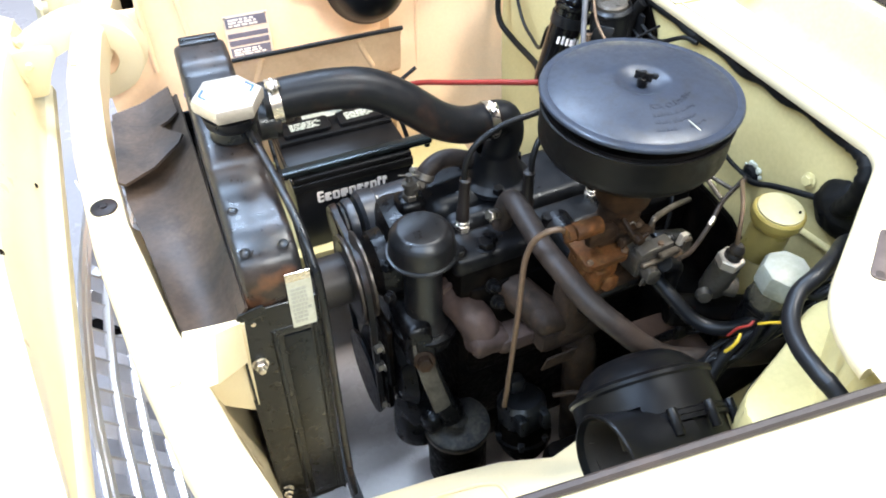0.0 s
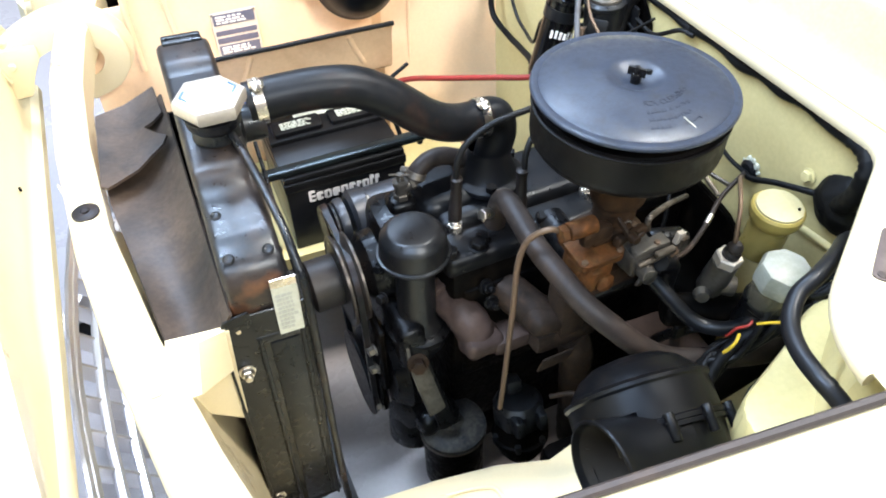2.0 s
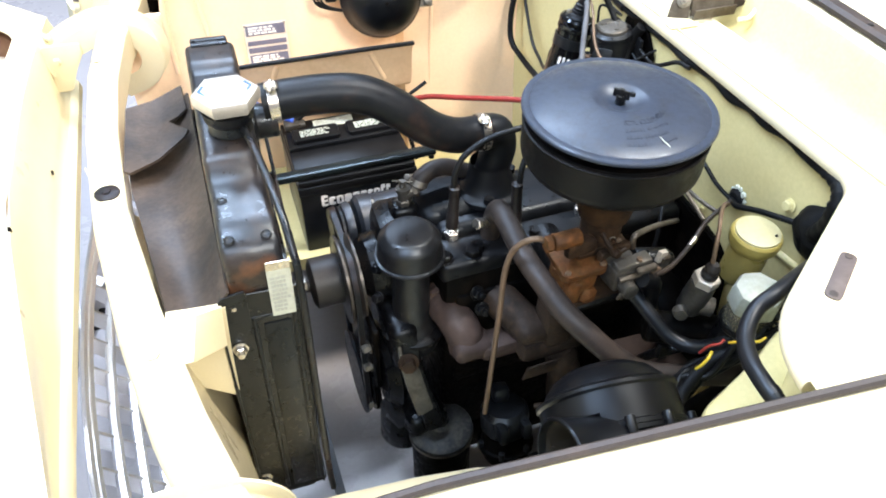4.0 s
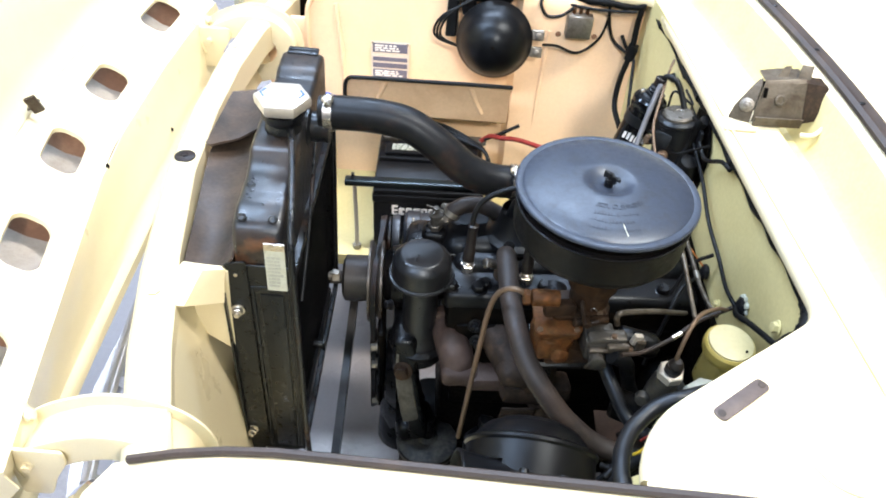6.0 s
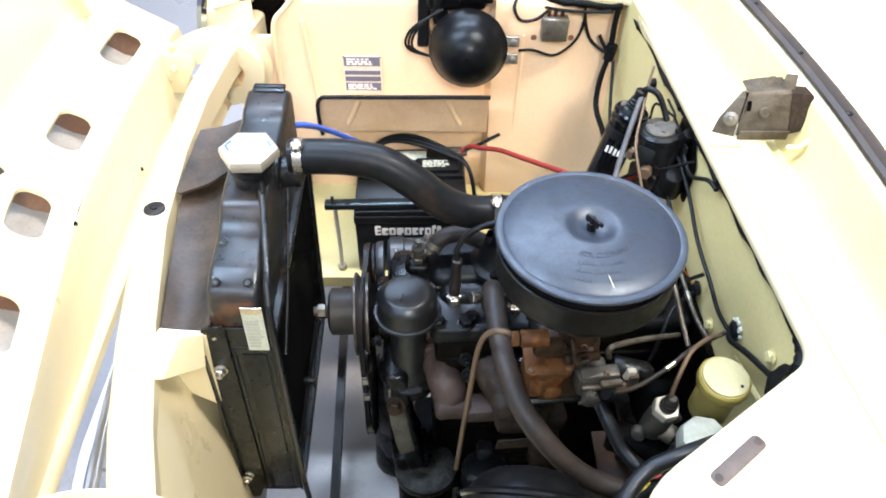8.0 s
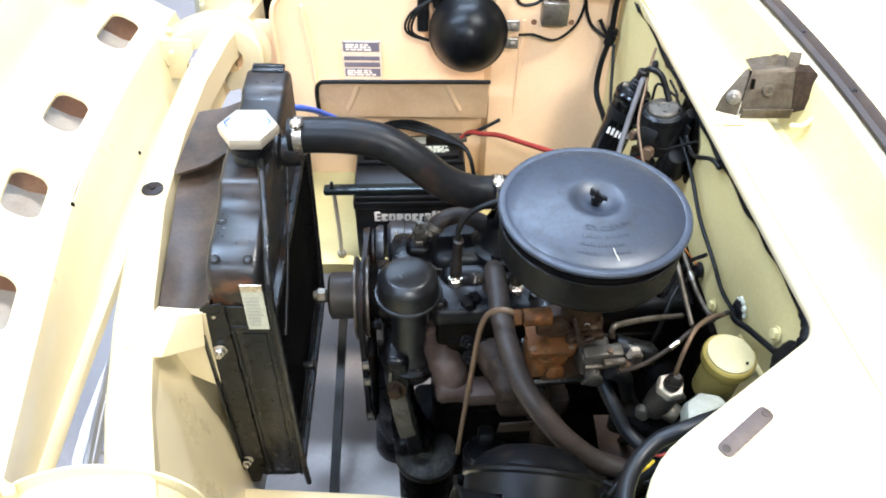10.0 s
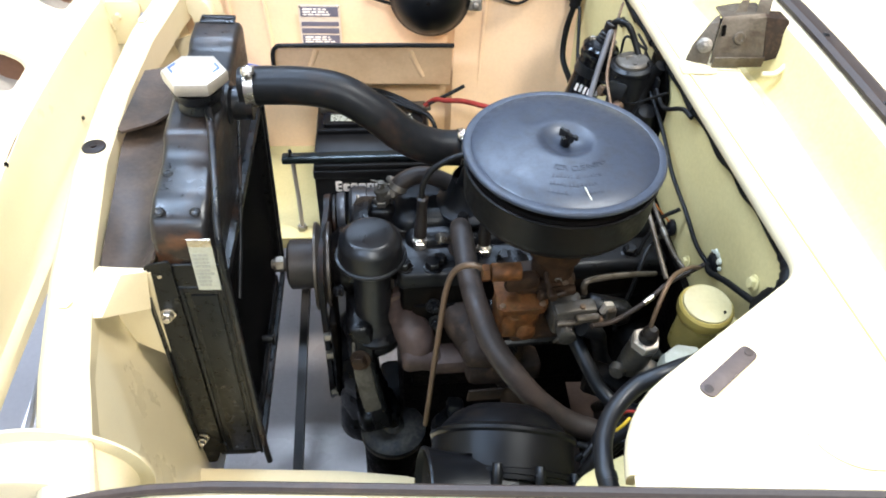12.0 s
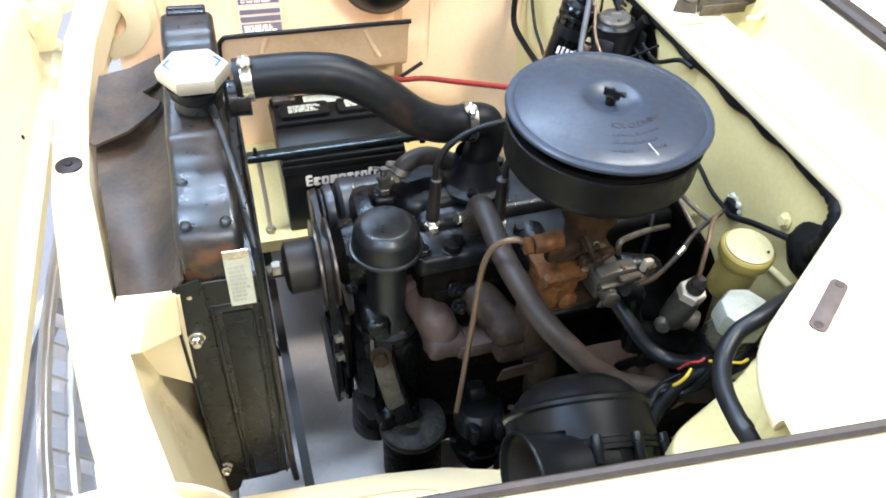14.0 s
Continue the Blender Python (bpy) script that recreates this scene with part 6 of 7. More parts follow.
ft = epart("oil_filler", lathe([(0.0, -0.21), (0.045, -0.21), (0.048, -0.19), (0.044, -0.17), (0.036, -0.160), (0.0305, -0.145), (0.0295, -0.03), (0.036, -0.022), (0.044, -0.012), (0.044, 0), (0, 0)], 32, pose(0.250, 0.716, 0.838)), CAPB, "black oil filler tube")
epart("filler_cap", lathe([(0.046, -0.010), (0.0535, -0.0095), (0.0548, -0.007), (0.0535, -0.0045), (0.0505, -0.004), (0.0498, -0.003), (0.0494, 0.004), (0.0478, 0.023), (0.0466, 0.0265), (0.0425, 0.0315), (0.0385, 0.0355), (0.0355, 0.0382), (0.0335, 0.0388), (0.0330, 0.0389), (0.020, 0.0402), (0.0, 0.0406)], 44, pose(0.250, 0.716, 0.832)), CAPB, "domed satin black oil filler cap", parent=ft)
epart("tube_bracket", crust(joined(lathe([(0, 0), (0.052, 0), (0.055, 0.004), (0.055, 0.012), (0.047, 0.016), (0, 0.016)], 28, pose(0.252, 0.716, 0.655))), 0.0012, 60, 1), CAST)
strapx = epart("support_strap", sweep(spline([(0.229, 0.676, 0.668), (0.229, 0.664, 0.640), (0.232, 0.648, 0.610), (0.240, 0.632, 0.570), (0.247, 0.626, 0.540)], 5), rounded([(-0.015, -0.005), (0.015, -0.005), (0.015, 0.005), (-0.015, 0.005)], 0.003, 2), up=(0, -1, 0.3)), STRAPM, "dull grey cast strap with a forked top")
bolt("strap_bolt", strapx, facing((0.2285, 0.658, 0.640), (-0.25, -1, 0.45)), 0.012, 0.016, SOOT)
epart("filter_housing", crust(joined(lathe([(0, 0), (0.040, 0), (0.046, 0.01), (0.044, 0.06), (0.030, 0.085), (0, 0.09)], 26, pose(0.225, 0.690, 0.395)), box(0.075, 0.065, 0.05, 0.016, 3, pose(0.250, 0.665, 0.455, 0, 0, 20))), 0.0016, 50, 1), CAST, "rounded black housing beside the filter")
epart("front_casting", crust(joined(
    sweep(spline([(0.236, 0.700, 0.675), (0.240, 0.684, 0.63), (0.248, 0.665, 0.575), (0.260, 0.648, 0.525), (0.266, 0.640, 0.495)], 5), rounded([(-0.030, -0.020), (0.030, -0.020), (0.030, 0.012), (-0.030, 0.012)], 0.010, 3)),
    moved(lathe([(0, 0), (0.040, 0), (0.046, 0.008), (0.044, 0.030), (0.030, 0.042), (0, 0.044)], 26), facing((0.236, 0.715, 0.560), (-1, -0.45, 0.15))),
    moved(lathe([(0, 0), (0.030, 0), (0.034, 0.01), (0.030, 0.05), (0, 0.055)], 22), facing((0.240, 0.70, 0.475), (-0.7, -0.5, 0.2))),
    box(0.05, 0.06, 0.10, 0.014, 2, pose(0.245, 0.70, 0.40, 0, 0, 10))), 0.0016, 55, 1), CAST, "rounded black front casting with a filter arm")
for p in ((0.205, 0.685, 0.53), (0.208, 0.70, 0.60), (0.215, 0.70, 0.66)):
    epart("casting_bolt", moved(joined(cyl(0.011, 0.002), hexprism(0.008, 0.012)), facing(p, (-1, -0.3, 0.1))), CAST)
of = thing("oil_filter", "dark round oil filter canister with a nipple on top", "oil filter", m=pose(0.279, 0.630, 0.315, -4, 0, 0))
part("canister", lathe([(0, 0), (0.050, 0), (0.053, 0.006), (0.053, 0.135), (0, 0.135)], 36), GREASESHADE, of)
part("cover", lathe([(0.053, 0.132), (0.058, 0.134), (0.059, 0.137), (0.058, 0.142), (0.052, 0.146), (0.020, 0.151), (0.014, 0.158), (0.0, 0.158)], 40), FILTM, of, "dull domed cover")
part("rim", lathe([(0.0535, 0.126), (0.0585, 0.128), (0.0592, 0.134), (0.0535, 0.134)], 40, None, True), ZINC, of)
part("nipple", lathe([(0.012, 0.158), (0.013, 0.166), (0.012, 0.180), (0.006, 0.190), (0, 0.191)], 18), CAST, of)
# exhaust manifold, near side
man = epart("exhaust_manifold", crust(joined(
    tube([(0.300, 0.735, 0.706), (0.304, 0.700, 0.706), (0.312, 0.670, 0.702), (0.320, 0.653, 0.686), (0.324, 0.646, 0.658)], 0.0300, 18),
    box(0.064, 0.052, 0.036, 0.012, 3, pose(0.325, 0.640, 0.655, 0, 6, 4)),
    box(0.075, 0.045, 0.034, 0.010, 2, pose(0.375, 0.636, 0.650, 0, 0, 4)),
    moved(lathe([(0.024, 0), (0.036, 0), (0.036, 0.008), (0.028, 0.010)], 22, None, True), facing((0.302, 0.716, 0.706), (0, -1, -0.05)))), 0.0018, 55, 1), MANIF, "heat-browned cast exhaust manifold")
for nm, bm in (("manifold_body", joined(box(0.12, 0.05, 0.045, 0.014, 2, pose(0.455, 0.618, 0.648, 0, 0, 4)), box(0.05, 0.05, 0.10, 0.014, 2, pose(0.455, 0.615, 0.675, 0, 0, 4)))),
               ("heat_box", joined(tube([(0.380, 0.700, 0.722), (0.396, 0.660, 0.718), (0.415, 0.632, 0.706), (0.430, 0.618, 0.692)], 0.030, 18), box(0.085, 0.055, 0.040, 0.019, 4, pose(0.425, 0.622, 0.688, 8, 10, 10)))),
               ("down_pipe", tube([(0.47, 0.615, 0.65), (0.485, 0.61, 0.60), (0.50, 0.61, 0.45), (0.52, 0.62, 0.30)], 0.028, 14))):
    epart(nm, crust(bm, 0.0024, 50, 1), GREYCAST, "dusty dark casting", parent=man)
for p, d in (((0.345, 0.672, 0.755), (0.2, -1, 0.5)), ((0.35, 0.66, 0.73), (0, -1, 0.4)), ((0.455, 0.585, 0.755), (0, -1, 0.6))):
    epart("manifold_nut", moved(joined(cyl(0.012, 0.003), hexprism(0.009, 0.012), cyl(0.005, 0.022)), facing(p, d)), CAST, parent=man)
epart("heat_shield", box(0.055, 0.004, 0.045, 0.001, 1, pose(0.425, 0.585, 0.625, 15, 0, 4)), GREYCAST)
epart("intake_manifold", joined(tube([(0.47, 0.72, 0.80), (0.47, 0.66, 0.80), (0.47, 0.61, 0.79)], 0.028, 16), box(0.10, 0.085, 0.014, 0.004, 1, pose(0.475, 0.60, 0.795, 0, 0, 4))), CAST)
# carburettor
carb = thing("carburettor", "rust-stained brass and zinc carburettor under the air cleaner", "carburettor", m=pose(0.474, 0.598, 0.806, 0, 0, 6))
part("bowl", crust(joined(lathe([(0, 0.008), (0.024, 0.008), (0.031, 0.016), (0.033, 0.040), (0.033, 0.066), (0, 0.066)], 26, pose(-0.020, -0.010, 0)), box(0.030, 0.020, 0.050, 0.008, 2, pose(-0.032, -0.032, 0.012)), moved(lathe([(0, 0), (0.013, 0), (0.014, 0.006), (0.008, 0.010), (0, 0.011)], 18), facing((-0.014, -0.040, 0.030), (0, -1, 0.1)))), 0.0030, 95, 2), RUST, carb, "brown float bowl with yellow stains")
part("bowl_cover", crust(prism(rounded([(-0.056, -0.044), (0.010, -0.046), (0.020, -0.020), (0.018, 0.026), (-0.050, 0.028)], 0.010, 3), 0.066, 0.078, 0.002), 0.0022, 90, 2), RUST, carb, "rust-stained bowl cover")
# darker casting used here to put the air cleaner's shadow into the throat
part("throat", lathe([(0, 0), (0.030, 0), (0.030, 0.060), (0.034, 0.064), (0.034, 0.078), (0.029, 0.082), (0.029, 0.120), (0.036, 0.126), (0.038, 0.135), (0.038, 0.225), (0.0, 0.225)], 30, pose(0.030, 0.012, 0)), SOOT, carb, "brown stained throat, darkened in its colour for shadow")
part("air_horn", crust(joined(box(0.080, 0.052, 0.014, 0.004, 2, pose(0.014, 0.004, 0.080)), box(0.046, 0.018, 0.026, 0.006, 2, pose(-0.020, -0.014, 0.088)), moved(cyl(0.007, 0.05, 0.001, 14), facing((0.000, -0.034, 0.092), (1, 0.1, 0)))), 0.0024, 90, 2), SOOT, carb, "stained air horn")
part("fuel_inlet", moved(joined(cyl(0.0125, 0.040, 0.002), hexprism(0.012, 0.010, 0.001, Matrix.Translation((0, 0, 0.042)))), facing((-0.022, -0.012, 0.118), (-1, 0.06, 0.0))), RUST, carb, "orange rusted inlet fitting")
part("choke_lever", joined(box(0.006, 0.030, 0.010, 0.002, 1, pose(0.010, -0.030, 0.108, 20)), moved(cyl(0.006, 0.014), facing((0.010, -0.046, 0.112), (0, -1, 0))), box(0.024, 0.005, 0.009, 0.002, 1, pose(0.022, -0.048, 0.100, 0, -18))), SOOT, carb)
part("throttle_body", crust(joined(box(0.046, 0.042, 0.040, 0.006, 2, pose(0.042, -0.034, 0.030)), box(0.056, 0.020, 0.012, 0.003, 2, pose(0.050, -0.046, 0.066)), moved(cyl(0.012, 0.022), facing((0.036, -0.055, 0.045), (-0.1, -1, 0.1)))), 0.0020, 90, 2), FITTING, carb, "grey zinc throttle body")
part("throttle_shaft", moved(cyl(0.0045, 0.080, 0.001, 12), facing((0.022, -0.060, 0.060), (1, -0.02, 0.02))), ZINC, carb)
part("lever", joined(box(0.012, 0.005, 0.036, 0.002, 1, pose(0.024, -0.066, 0.026, 0, 24)), box(0.032, 0.010, 0.010, 0.002, 1, pose(0.062, -0.064, 0.066)), box(0.014, 0.014, 0.020, 0.002, 1, pose(0.094, -0.058, 0.062)), box(0.008, 0.005, 0.030, 0.002, 1, pose(0.048, -0.068, 0.030, 0, -20))), ZINC, carb)
part("brass_nut", moved(hexprism(0.0075, 0.014, 0.001), facing((0.070, -0.062, 0.062), (1, -0.05, 0))), COPPER, carb, "brass nut")
part("link_clip", box(0.014, 0.008, 0.018, 0.001, 1, pose(0.086, -0.058, 0.072, 0, 15, 10)), CAPM, carb, "pale link clip")
for x, y, z in ((-0.048, -0.036, 0.078), (0.006, -0.038, 0.078), (-0.044, 0.020, 0.078), (0.04, -0.02, 0.094), (0.030, -0.052, 0.070), (0.058, -0.050, 0.078)):
    part("screw", lathe([(0, 0), (0.0045, 0), (0.004, 0.003), (0, 0.004)], 12, pose(x, y, z)), COPPER, carb)
part("spring", tube([(0.03 + 0.004 * math.cos(k * 1.3), -0.02 + 0.0035 * k / 3, 0.10 + 0.004 * math.sin(k * 1.3)) for k in range(16)], 0.0009, 5, 3), DULL, carb)
part("accelerator_pump", moved(lathe([(0, 0), (0.018, 0), (0.02, 0.004), (0.02, 0.05), (0.014, 0.06), (0, 0.06)], 20), facing((0.085, -0.01, 0.03), (0.9, -0.25, -0.1))), CAST, carb)
part("base_flange", crust(box(0.105, 0.070, 0.012, 0.004, 2, pose(0.022, -0.002, -0.004)), 0.0008, 60, 1), SOOT, carb)
cable("fuel_line", [(0.404, 0.588, 0.925), (0.392, 0.589, 0.931), (0.377, 0.596, 0.922), (0.365, 0.603, 0.900), (0.357, 0.603, 0.862), (0.350, 0.592, 0.795), (0.342, 0.582, 0.70), (0.3345, 0.575, 0.595), (0.333, 0.574, 0.572)], 0.0042, COPPER, "thin brown copper fuel line", "pipe")
# fuel pump below
fp = thing("fuel_pump", "grimy black fuel pump low on the engine", "fuel pump", m=pose(0.388, 0.590, 0.415, -15, 0, 0))
part("lower_body", lathe([(0, -0.03), (0.03, -0.03), (0.042, -0.01), (0.045, 0.01), (0.050, 0.012), (0.050, 0.020), (0.045, 0.022), (0.038, 0.045), (0.02, 0.055), (0, 0.056)], 26), GREASESHADE, fp)
for k in range(6):
    part("pump_screw", cyl(0.006, 0.016, 0.001, 10, pose(0.046 * math.cos(k * 1.05), 0.046 * math.sin(k * 1.05), 0.014)), CAPB, fp)
part("upper_body", crust(joined(lathe([(0, 0.05), (0.040, 0.05), (0.043, 0.056), (0.043, 0.090), (0.036, 0.100), (0, 0.102)], 26), box(0.018, 0.05, 0.036, 0.006, 2, pose(-0.020, -0.030, 0.058)), box(0.018, 0.05, 0.036, 0.006, 2, pose(0.022, -0.030, 0.058)), box(0.030, 0.030, 0.03, 0.008, 2, pose(0, 0.02, 0.098))), 0.0015, 60, 1), CAPB, fp, "glossy black ribbed pump head")
cable("fuel_line", [(0.42, 0.57, 0.56), (0.46, 0.55, 0.57), (0.50, 0.50, 0.54), (0.53, 0.44, 0.50)], 0.0045, GREYCAST, "thin dull steel fuel line", "pipe")
# heater hose and clip
hh = thing("heater_hose", "dusty brown-black heater hose across the engine", "hose")
part("rubber_tube", tube([(0.386, 0.735, 0.815), (0.385, 0.722, 0.862), (0.383, 0.698, 0.893), (0.386, 0.658, 0.888), (0.391, 0.615, 0.874), (0.400, 0.570, 0.864), (0.416, 0.525, 0.846), (0.443, 0.493, 0.822), (0.482, 0.470, 0.785), (0.535, 0.455, 0.752), (0.64, 0.43, 0.74), (0.70, 0.42, 0.74)], 0.0160, 18), OLDHOSE, hh)
part("clamp_screw", moved(joined(cyl(0.008, 0.018), hexprism(0.009, 0.008, 0.001, Matrix.Translation((0, 0, 0.014)))), facing((0.370, 0.716, 0.858), (-1, -0.4, 0.4))), STEEL, hh, "bright clamp screw")
cable("vacuum_hose", [(0.535, 0.535, 0.865), (0.56, 0.54, 0.845), (0.575, 0.555, 0.80), (0.592, 0.565, 0.750), (0.62, 0.55, 0.715), (0.68, 0.52, 0.71), (0.73, 0.50, 0.73)], 0.0115, RUBBER, "black vacuum hose beside the carburettor", "hose", 12)
# top radiator hose with two clamps
trh = thing("top_radiator_hose", "thick black curved top radiator hose with bright clamps", "hose")
part("rubber_tube", tube([(0.078, 0.815, 1.058), (0.12, 0.815, 1.060), (0.17, 0.812, 1.060), (0.215, 0.808, 1.052), (0.26, 0.800, 1.026), (0.305, 0.796, 0.988), (0.345, 0.800, 0.966), (0.38, 0.807, 0.958), (0.400, 0.810, 0.957)], 0.0268, 22), RUBBER, trh)
for p, d in (((0.086, 0.815, 1.058), (1, 0, 0.03)), ((0.383, 0.807, 0.958), (1, 0.1, -0.05))):
    cl = part("hose_clamp", lathe([(0.0272, 0), (0.0285, 0), (0.0285, 0.013), (0.0272, 0.013)], 30, None, True), STEEL, trh, "bright worm-drive clamp")
    cl.matrix_basis = facing(p, d)
    sc = facing((0, 0, 0), (1, 0, 0))
    up = (cl.matrix_basis.to_3x3().inverted() @ Vector((0, -0.35, 1))).normalized()
    part("screw_housing", box(0.013, 0.018, 0.008, 0.003, 1, facing(up * 0.0275 + Vector((0, 0, 0.0065)), up)), STEEL, cl)
    side_ = up.cross(Vector((0, 0, 1))).normalized()
    part("screw", moved(joined(cyl(0.0035, 0.020), hexprism(0.0048, 0.006)), facing(up * 0.033 - side_ * 0.012 + Vector((0, 0, 0.0065)), side_)), STEEL, cl)
    for k in range(10):
        a = k * 0.12
        v = (up * math.cos(1.0 + a) + side_ * math.sin(1.0 + a))
        # slots are black strips, their recess shade put into the colour
        part("band_slot", box(0.0012, 0.008, 0.0004, 0, 1, facing(v * 0.0285 + Vector((0, 0, 0.0065)), v)), GREASESHADE, cl)
# air cleaner
air = thing("air_cleaner", "large round satin black air cleaner with a wing nut", "air cleaner", m=pose(0.486, 0.604, 0.007) @ Matrix.Diagonal((0.972, 0.972, 1, 1)))
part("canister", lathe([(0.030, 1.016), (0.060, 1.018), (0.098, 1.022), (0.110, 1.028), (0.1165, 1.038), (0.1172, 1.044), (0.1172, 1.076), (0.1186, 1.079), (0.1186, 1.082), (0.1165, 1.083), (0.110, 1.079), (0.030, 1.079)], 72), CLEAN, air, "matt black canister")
part("element", lathe([(0.104, 1.076), (0.104, 1.103)], 60), GREASESHADE, air)
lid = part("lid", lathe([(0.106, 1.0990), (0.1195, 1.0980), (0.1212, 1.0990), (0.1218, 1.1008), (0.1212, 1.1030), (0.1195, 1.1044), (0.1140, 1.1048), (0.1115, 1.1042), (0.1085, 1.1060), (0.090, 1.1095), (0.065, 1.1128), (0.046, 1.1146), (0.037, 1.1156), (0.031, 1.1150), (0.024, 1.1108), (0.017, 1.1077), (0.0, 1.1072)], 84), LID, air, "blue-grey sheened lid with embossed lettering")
part("wing_nut", joined(cyl(0.0065, 0.012, 0.001, 14, pose(0, 0, 1.107)), cyl(0.003, 0.020, 0.0006, 10, pose(0, 0, 1.107)), box(0.022, 0.004, 0.011, 0.0015, 2, pose(0, 0, 1.115, 0, 0, -55)), box(0.007, 0.0045, 0.007, 0.0015, 1, pose(0.008, -0.011, 1.121, 0, 0, -55))), CAST, air, "dark wing nut")
part("scratch", box(0.0010, 0.018, 0.0006, 0, 1, pose(0.010, -0.092, 1.1090, 10, 0, 14)), LABEL, lid, "pale scratch")


def lettering(body_text, size, depth=0.0003):
    cu = bpy.data.curves.new("words", "FONT")
    cu.body, cu.size, cu.extrude, cu.align_x, cu.align_y = body_text, size, depth, "CENTER", "CENTER"
    ob = new("words", cu)
    me = bpy.data.meshes.new_from_object(ob)
    bpy.data.objects.remove(ob)
    bpy.data.curves.remove(cu)
    bm = bmesh.new()
    bm.from_mesh(me)
    bpy.data.meshes.remove(me)
    return bm


def lid_frame(r, a):
    """A place on the lid's upper face at radius r and angle a, with the letters' feet outwards."""
    z = 1.1146 - 0.115 * (r - 0.046) if r < 0.09 else 1.1095 - 0.19 * (r - 0.09)
    return pose(r * math.cos(a), r * math.sin(a), z + 0.0004, 0, 0, math.degrees(a) + 90) @ pose(0, 0, 0, 6.8, 0, 0)


word = "FOR CLEANING"
chars = [moved(lettering(ch, 0.0115, 0.00025), lid_frame(0.054, radians(-112 + 5.6 * k))) for k, ch in enumerate(word) if ch != " "]
part("embossed_words", joined(*chars), WORDM, lid, "embossed words")
rnd = random.Random(5)
bits = []
for k, r in enumerate((0.068, 0.080, 0.092)):
    a = -112.0
    while a < -66 - 4 * k:
        w = rnd.uniform(0.9, 2.4)
        if rnd.random() < 0.8:
            bits.append(box(r * radians(w), rnd.uniform(0.0022, 0.0050), 0.0004, 0, 1, lid_frame(r + rnd.uniform(-0.0008, 0.0008), radians(a + w / 2))))
        a += w + rnd.uniform(0.7, 1.7)
tagged(part("embossed_marks", joined(*bits), WORDM, lid), kind="stuff")

# ---- heater blower, near side ----
BAX, BX = Vector((0.10, 0.925, 0.365)).normalized(), Vector((0.95, -0.20, 0.25))
BX = (BX - BAX * BX.dot(BAX)).normalized()
bm_ = Matrix.Translation((0.413, 0.350, 0.802)) @ Matrix((BX, BAX.cross(BX), BAX)).transposed().to_4x4()
mouth = facing((0.316, 0.311, 0.846), (1, 0.06, -0.14))


def opened(bm):
    """Takes away what would stand inside the duct."""
    bmesh.ops.subdivide_edges(bm, edges=[e for e in bm.edges if e.calc_length() > 0.012], cuts=2, use_grid_fill=True)
    to_duct = mouth.inverted() @ bm_
    gone = []
    for f in bm.faces:
        q = to_duct @ f.calc_center_median()
        if math.hypot(q.x, q.y) < 0.0495 and -0.03 < q.z < 0.095:
            gone.append(f)
    bmesh.ops.delete(bm, geom=gone, context="FACES")
    return bm


blow = thing("heater_blower", "black round heater blower housing with an open mouth", "blower", m=bm_)
part("upper_shell", opened(lathe([(0.085, 0.0), (0.0905, 0.001), (0.0905, 0.006), (0.0875, 0.008), (0.0865, 0.046), (0.0895, 0.049), (0.0895, 0.053), (0.083, 0.056), (0.0785, 0.058), (0.075, 0.064), (0.062, 0.078), (0.045, 0.087), (0.025, 0.091), (0, 0.092)], 64)), HORNM, blow, "domed black upper shell with a ridge")
part("lower_shell", opened(lathe([(0, -0.075), (0.05, -0.075), (0.068, -0.072), (0.080, -0.060), (0.0855, -0.006), (0.0905, -0.005), (0.0905, 0.0)], 64)), HORNM, blow, "black lower shell")
turn = blow.matrix_basis.inverted()
part("outlet_duct", moved(lathe([(0.054, 0), (0.0565, 0.0005), (0.0575, 0.003), (0.054, 0.012), (0.050, 0.035), (0.047, 0.10), (0.044, 0.10), (0.047, 0.035), (0.051, 0.010)], 44, None, True), turn @ mouth), HORNM, blow, "round flared open duct mouth")
part("duct_inside", moved(lathe([(0.0505, 0.008), (0.0465, 0.024), (0.043, 0.050), (0.034, 0.075), (0, 0.085)], 36), turn @ mouth), DUCTIN, blow, "inside of the duct, paler to show light falling in")
for a in (-118, -82, -52, -15, 40):
    c, s = math.cos(radians(a)), math.sin(radians(a))
    cl_ = part("clip", joined(cyl(0.0060, 0.030, 0.001, 14, pose(0.0935 * c, 0.0935 * s, -0.020)), box(0.018, 0.013, 0.005, 0.0015, 1, pose(0.088 * c, 0.088 * s, -0.003, 0, 0, a))), HORNM, blow)

part("motor", lathe([(0, -0.10), (0.04, -0.10), (0.045, -0.095), (0.045, -0.07), (0, -0.07)], 28), GREASESHADE, blow, "dark motor can below the housing")
part("support_bracket", moved(box(0.05, 0.04, 0.24, 0.004, 1), turn @ pose(0.42, 0.37, 0.535)), GREASESHADE, blow)
cp = thing("hose_coupling", "ribbed black coupling below the heater hose", "coupling", m=facing((0.40, 0.47, 0.70), (1, -0.2, 0.3)))
part("sleeve", lathe([(0, 0), (0.010, 0), (0.012, 0.006), (0.010, 0.012), (0.014, 0.014), (0.014, 0.030), (0.010, 0.034), (0.013, 0.038), (0.013, 0.060), (0, 0.062)], 20), CAST, cp)
cable("blower_wire", [(0.545, 0.335, 0.870), (0.520, 0.330, 0.872), (0.500, 0.318, 0.860), (0.492, 0.300, 0.835), (0.490, 0.27, 0.80)], 0.0022, CABLE, "thin black wire beside the blower", "wire")
fh = thing("fresh_air_hose", "thick black rubber hose under the cowl edge", "hose")
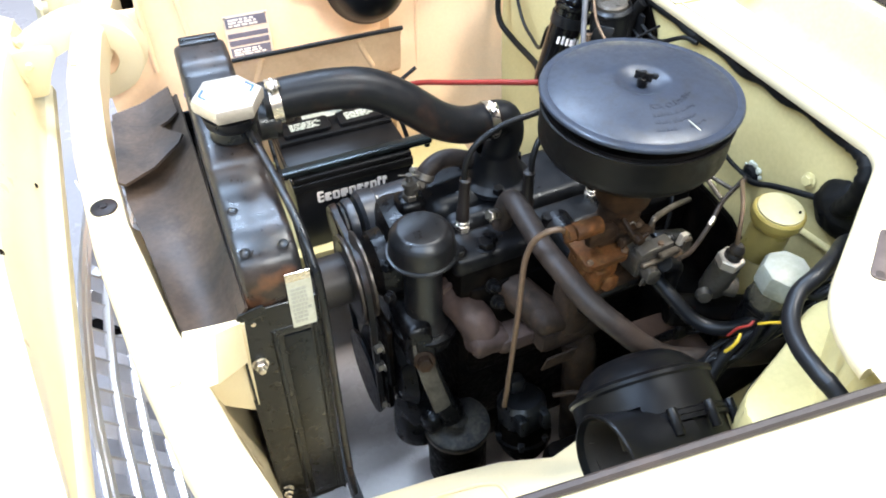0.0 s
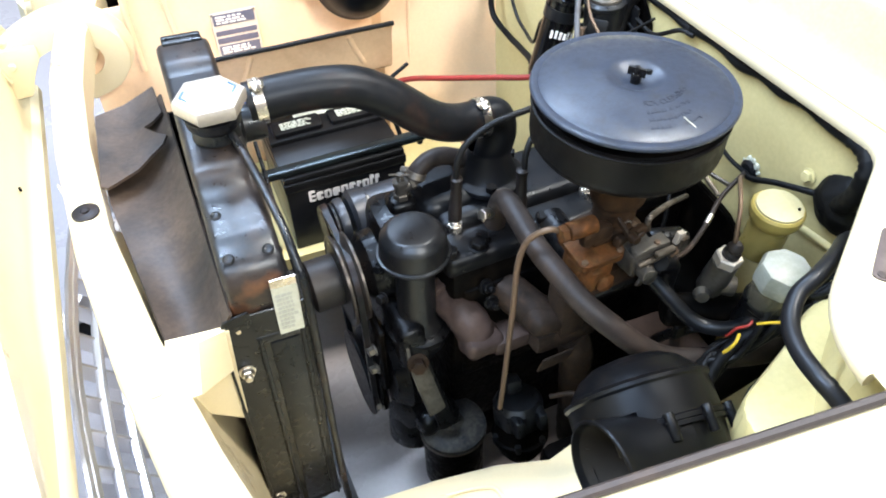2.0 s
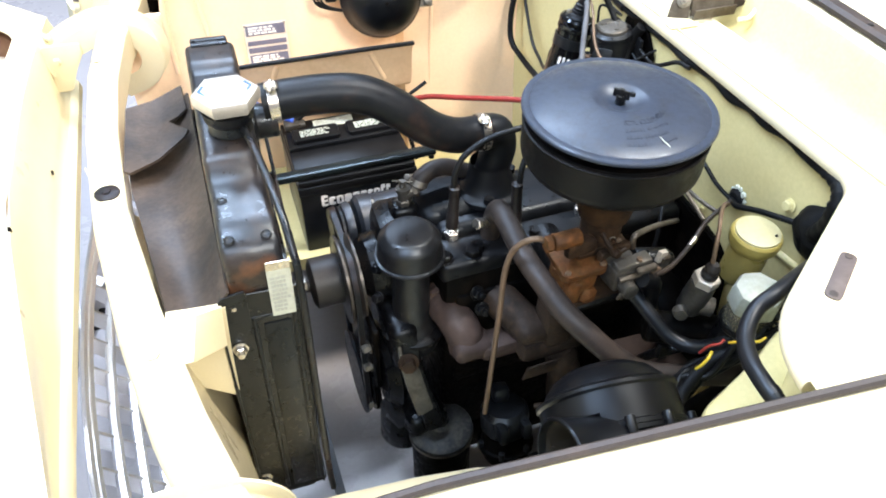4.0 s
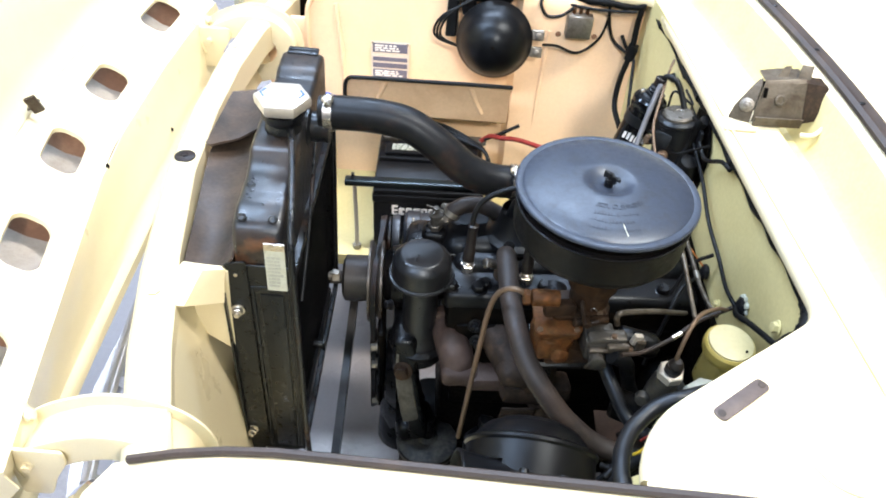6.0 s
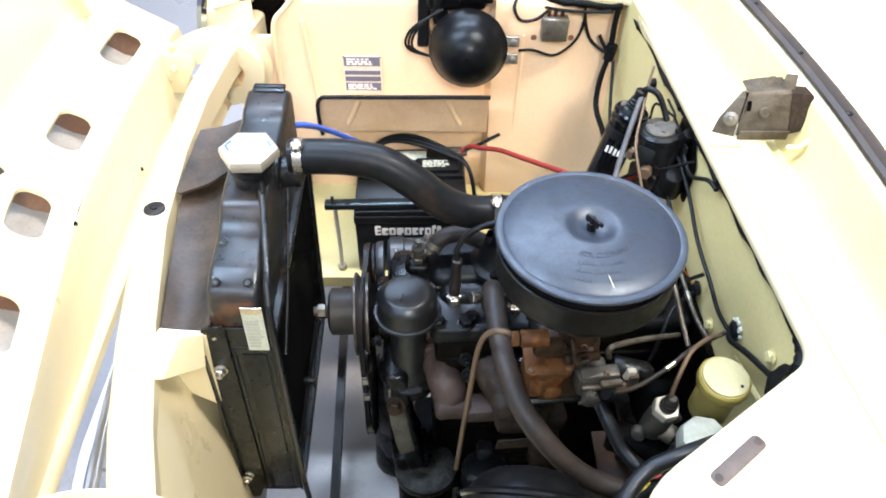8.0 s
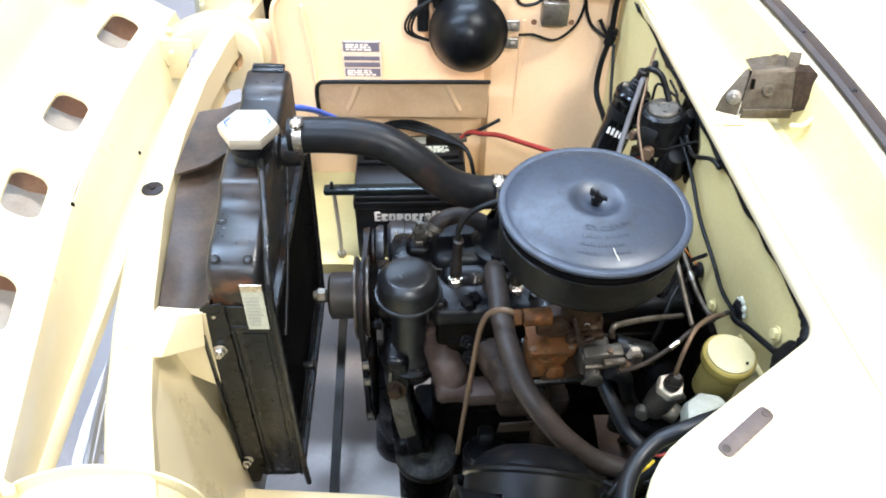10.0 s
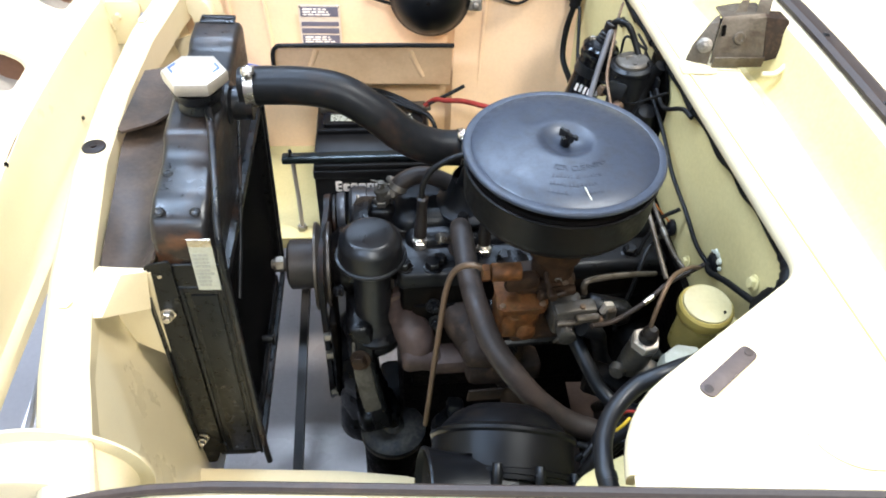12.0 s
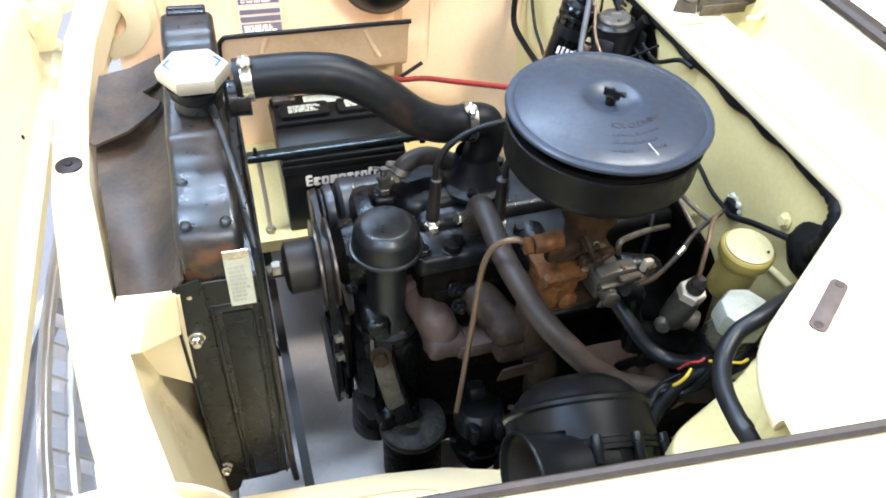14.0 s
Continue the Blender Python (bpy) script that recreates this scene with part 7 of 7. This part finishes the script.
part("rubber_tube", tube([(0.70, 0.42, 0.955), (0.65, 0.395, 0.99), (0.600, 0.366, 1.018), (0.555, 0.346, 1.025), (0.527, 0.338, 1.016), (0.500, 0.314, 1.011), (0.483, 0.283, 1.014), (0.476, 0.250, 1.018), (0.479, 0.220, 1.012), (0.484, 0.16, 0.985)], 0.0090, 18), AIRH, fh)
part("clip", tube([(0.4765, 0.245, 1.0178), (0.4770, 0.238, 1.0172)], 0.0096, 14, 2), AIRH, fh)
# wiring bundle below the hose
rnd = random.Random(11)
for k in range(15):
    mt, nm = (CABLE, "black") if k % 3 else (TAPE, "dull black")
    p = []
    for q in ((0.545, 0.425, 0.735), (0.57, 0.428, 0.760), (0.60, 0.424, 0.795), (0.64, 0.414, 0.845), (0.68, 0.408, 0.880), (0.74, 0.420, 0.91)):
        p.append(Vector(q) + Vector((rnd.gauss(0, 0.012), rnd.gauss(0, 0.012), rnd.gauss(0, 0.013))))
    cable("loom_wire", [tuple(q) for q in p], rnd.choice((0.0022, 0.0030, 0.0044)), mt, nm + " wire in the loose loom", "wire", 8, 6)
cable("loom_wire", [(0.562, 0.413, 0.806), (0.566, 0.410, 0.816), (0.572, 0.410, 0.828), (0.580, 0.416, 0.832)], 0.0022, YELLOWC, "yellow wire in the loose loom", "wire", 8, 6)
cable("loom_wire", [(0.570, 0.425, 0.822), (0.575, 0.419, 0.842), (0.583, 0.412, 0.852), (0.590, 0.414, 0.856)], 0.0018, RED, "red wire in the loose loom", "wire", 8, 6)
cable("loom_wire", [(0.596, 0.410, 0.852), (0.600, 0.400, 0.864), (0.607, 0.391, 0.872), (0.614, 0.384, 0.879), (0.622, 0.384, 0.884)], 0.0018, YELLOWC, "yellow wire in the loose loom", "wire", 8, 6)
thing("wire_loom", "black taped loom beside the blower", "harness", bm=tube([(0.53, 0.39, 0.735), (0.56, 0.415, 0.765), (0.60, 0.425, 0.80), (0.66, 0.415, 0.83), (0.74, 0.415, 0.87)], 0.009, 12), material=TAPE)

vh = thing("breather_hose", "black rubber breather hose below the throttle body", "hose")
part("rubber_tube", tube([(0.522, 0.560, 0.845), (0.535, 0.538, 0.827), (0.548, 0.512, 0.811), (0.565, 0.485, 0.792), (0.585, 0.462, 0.788), (0.605, 0.440, 0.806), (0.622, 0.430, 0.832), (0.645, 0.420, 0.860)], 0.0105, 16), AIRH, vh)
part("fitting", tube([(0.522, 0.569, 0.845), (0.531, 0.557, 0.831)], 0.0115, 16, 2), ZINC, vh)

# ---- front wheels under the fenders ----
for y in (0.10, 1.63):
    w = thing("front_wheel", "black tyre on a cream steel wheel", "wheel", "front wheels", m=facing((0.30, y, GROUND + 0.29), (0, 1, 0)))
    part("tyre", lathe([(0.19, -0.07), (0.24, -0.078), (0.275, -0.07), (0.29, -0.045), (0.29, 0.045), (0.275, 0.07), (0.24, 0.078), (0.19, 0.07)], 48, None, True), RUBBER, w)
    part("rim", lathe([(0, 0.02), (0.10, 0.03), (0.17, 0.02), (0.195, 0.06), (0.195, -0.06), (0, -0.05)], 40), PAINT, w)

# ---- small engine details ----
for x, y, z, r in ((0.300, 0.700, 0.8125, 0.011), (0.345, 0.700, 0.8125, 0.012), (0.300, 0.775, 0.8125, 0.010), (0.345, 0.845, 0.8125, 0.010)):
    epart("head_bolt", joined(cyl(r * 1.3, 0.002, 0.0005, 18, pose(x, y, z)), hexprism(r, 0.012, 0.0015, pose(x, y, z + 0.0015, 0, 0, 200 * x))), CAST, parent=head)

epart("bracket_wire", tube([(0.225, 0.86, 0.822), (0.228, 0.84, 0.806), (0.236, 0.82, 0.804), (0.250, 0.80, 0.812)], 0.0026, 8), DULL, "thin bent steel wire")
for p in ((0.205, 0.735, 0.79), (0.212, 0.76, 0.765), (0.20, 0.72, 0.74)):
    epart("pump_bolt", moved(joined(cyl(0.010, 0.003), hexprism(0.0075, 0.012)), facing(p, (-1, -0.6, 0.4))), BLUEST)
dist = thing("distributor", "dark distributor cap behind the air cleaner", "distributor", m=pose(0.575, 0.80, 0.80))
part("body", lathe([(0, 0), (0.028, 0), (0.030, 0.05), (0.036, 0.055), (0.036, 0.075), (0, 0.075)], 26), CAST, dist)
part("cap", lathe([(0.036, 0.075), (0.038, 0.08), (0.034, 0.11), (0.022, 0.118), (0, 0.118)], 26), BATT, dist)
for k in range(5):
    a = k * 1.256
    part("tower", lathe([(0.008, 0.105), (0.008, 0.14), (0.006, 0.145), (0, 0.145)], 14, pose(0.022 * math.cos(a), 0.022 * math.sin(a), 0)), BATT, dist)
thing("steering_shaft", "dark greasy steering shaft below the reservoirs", "steering shaft", bm=joined(tube([(0.80, 0.42, 0.80), (0.62, 0.45, 0.62), (0.45, 0.48, 0.44)], 0.018, 14, 4), box(0.10, 0.10, 0.12, 0.02, 2, pose(0.44, 0.49, 0.36))), material=GREASESHADE)
link = thing("clutch_linkage", "dark linkage rods below the carburettor", "linkage", bm=joined(tube([(0.60, 0.50, 0.74), (0.64, 0.55, 0.66), (0.66, 0.60, 0.55)], 0.008, 8, 4), tube([(0.66, 0.48, 0.75), (0.62, 0.56, 0.64), (0.60, 0.60, 0.55)], 0.008, 8, 4), box(0.05, 0.012, 0.03, 0.003, 1, pose(0.63, 0.54, 0.66))), material=CAST)
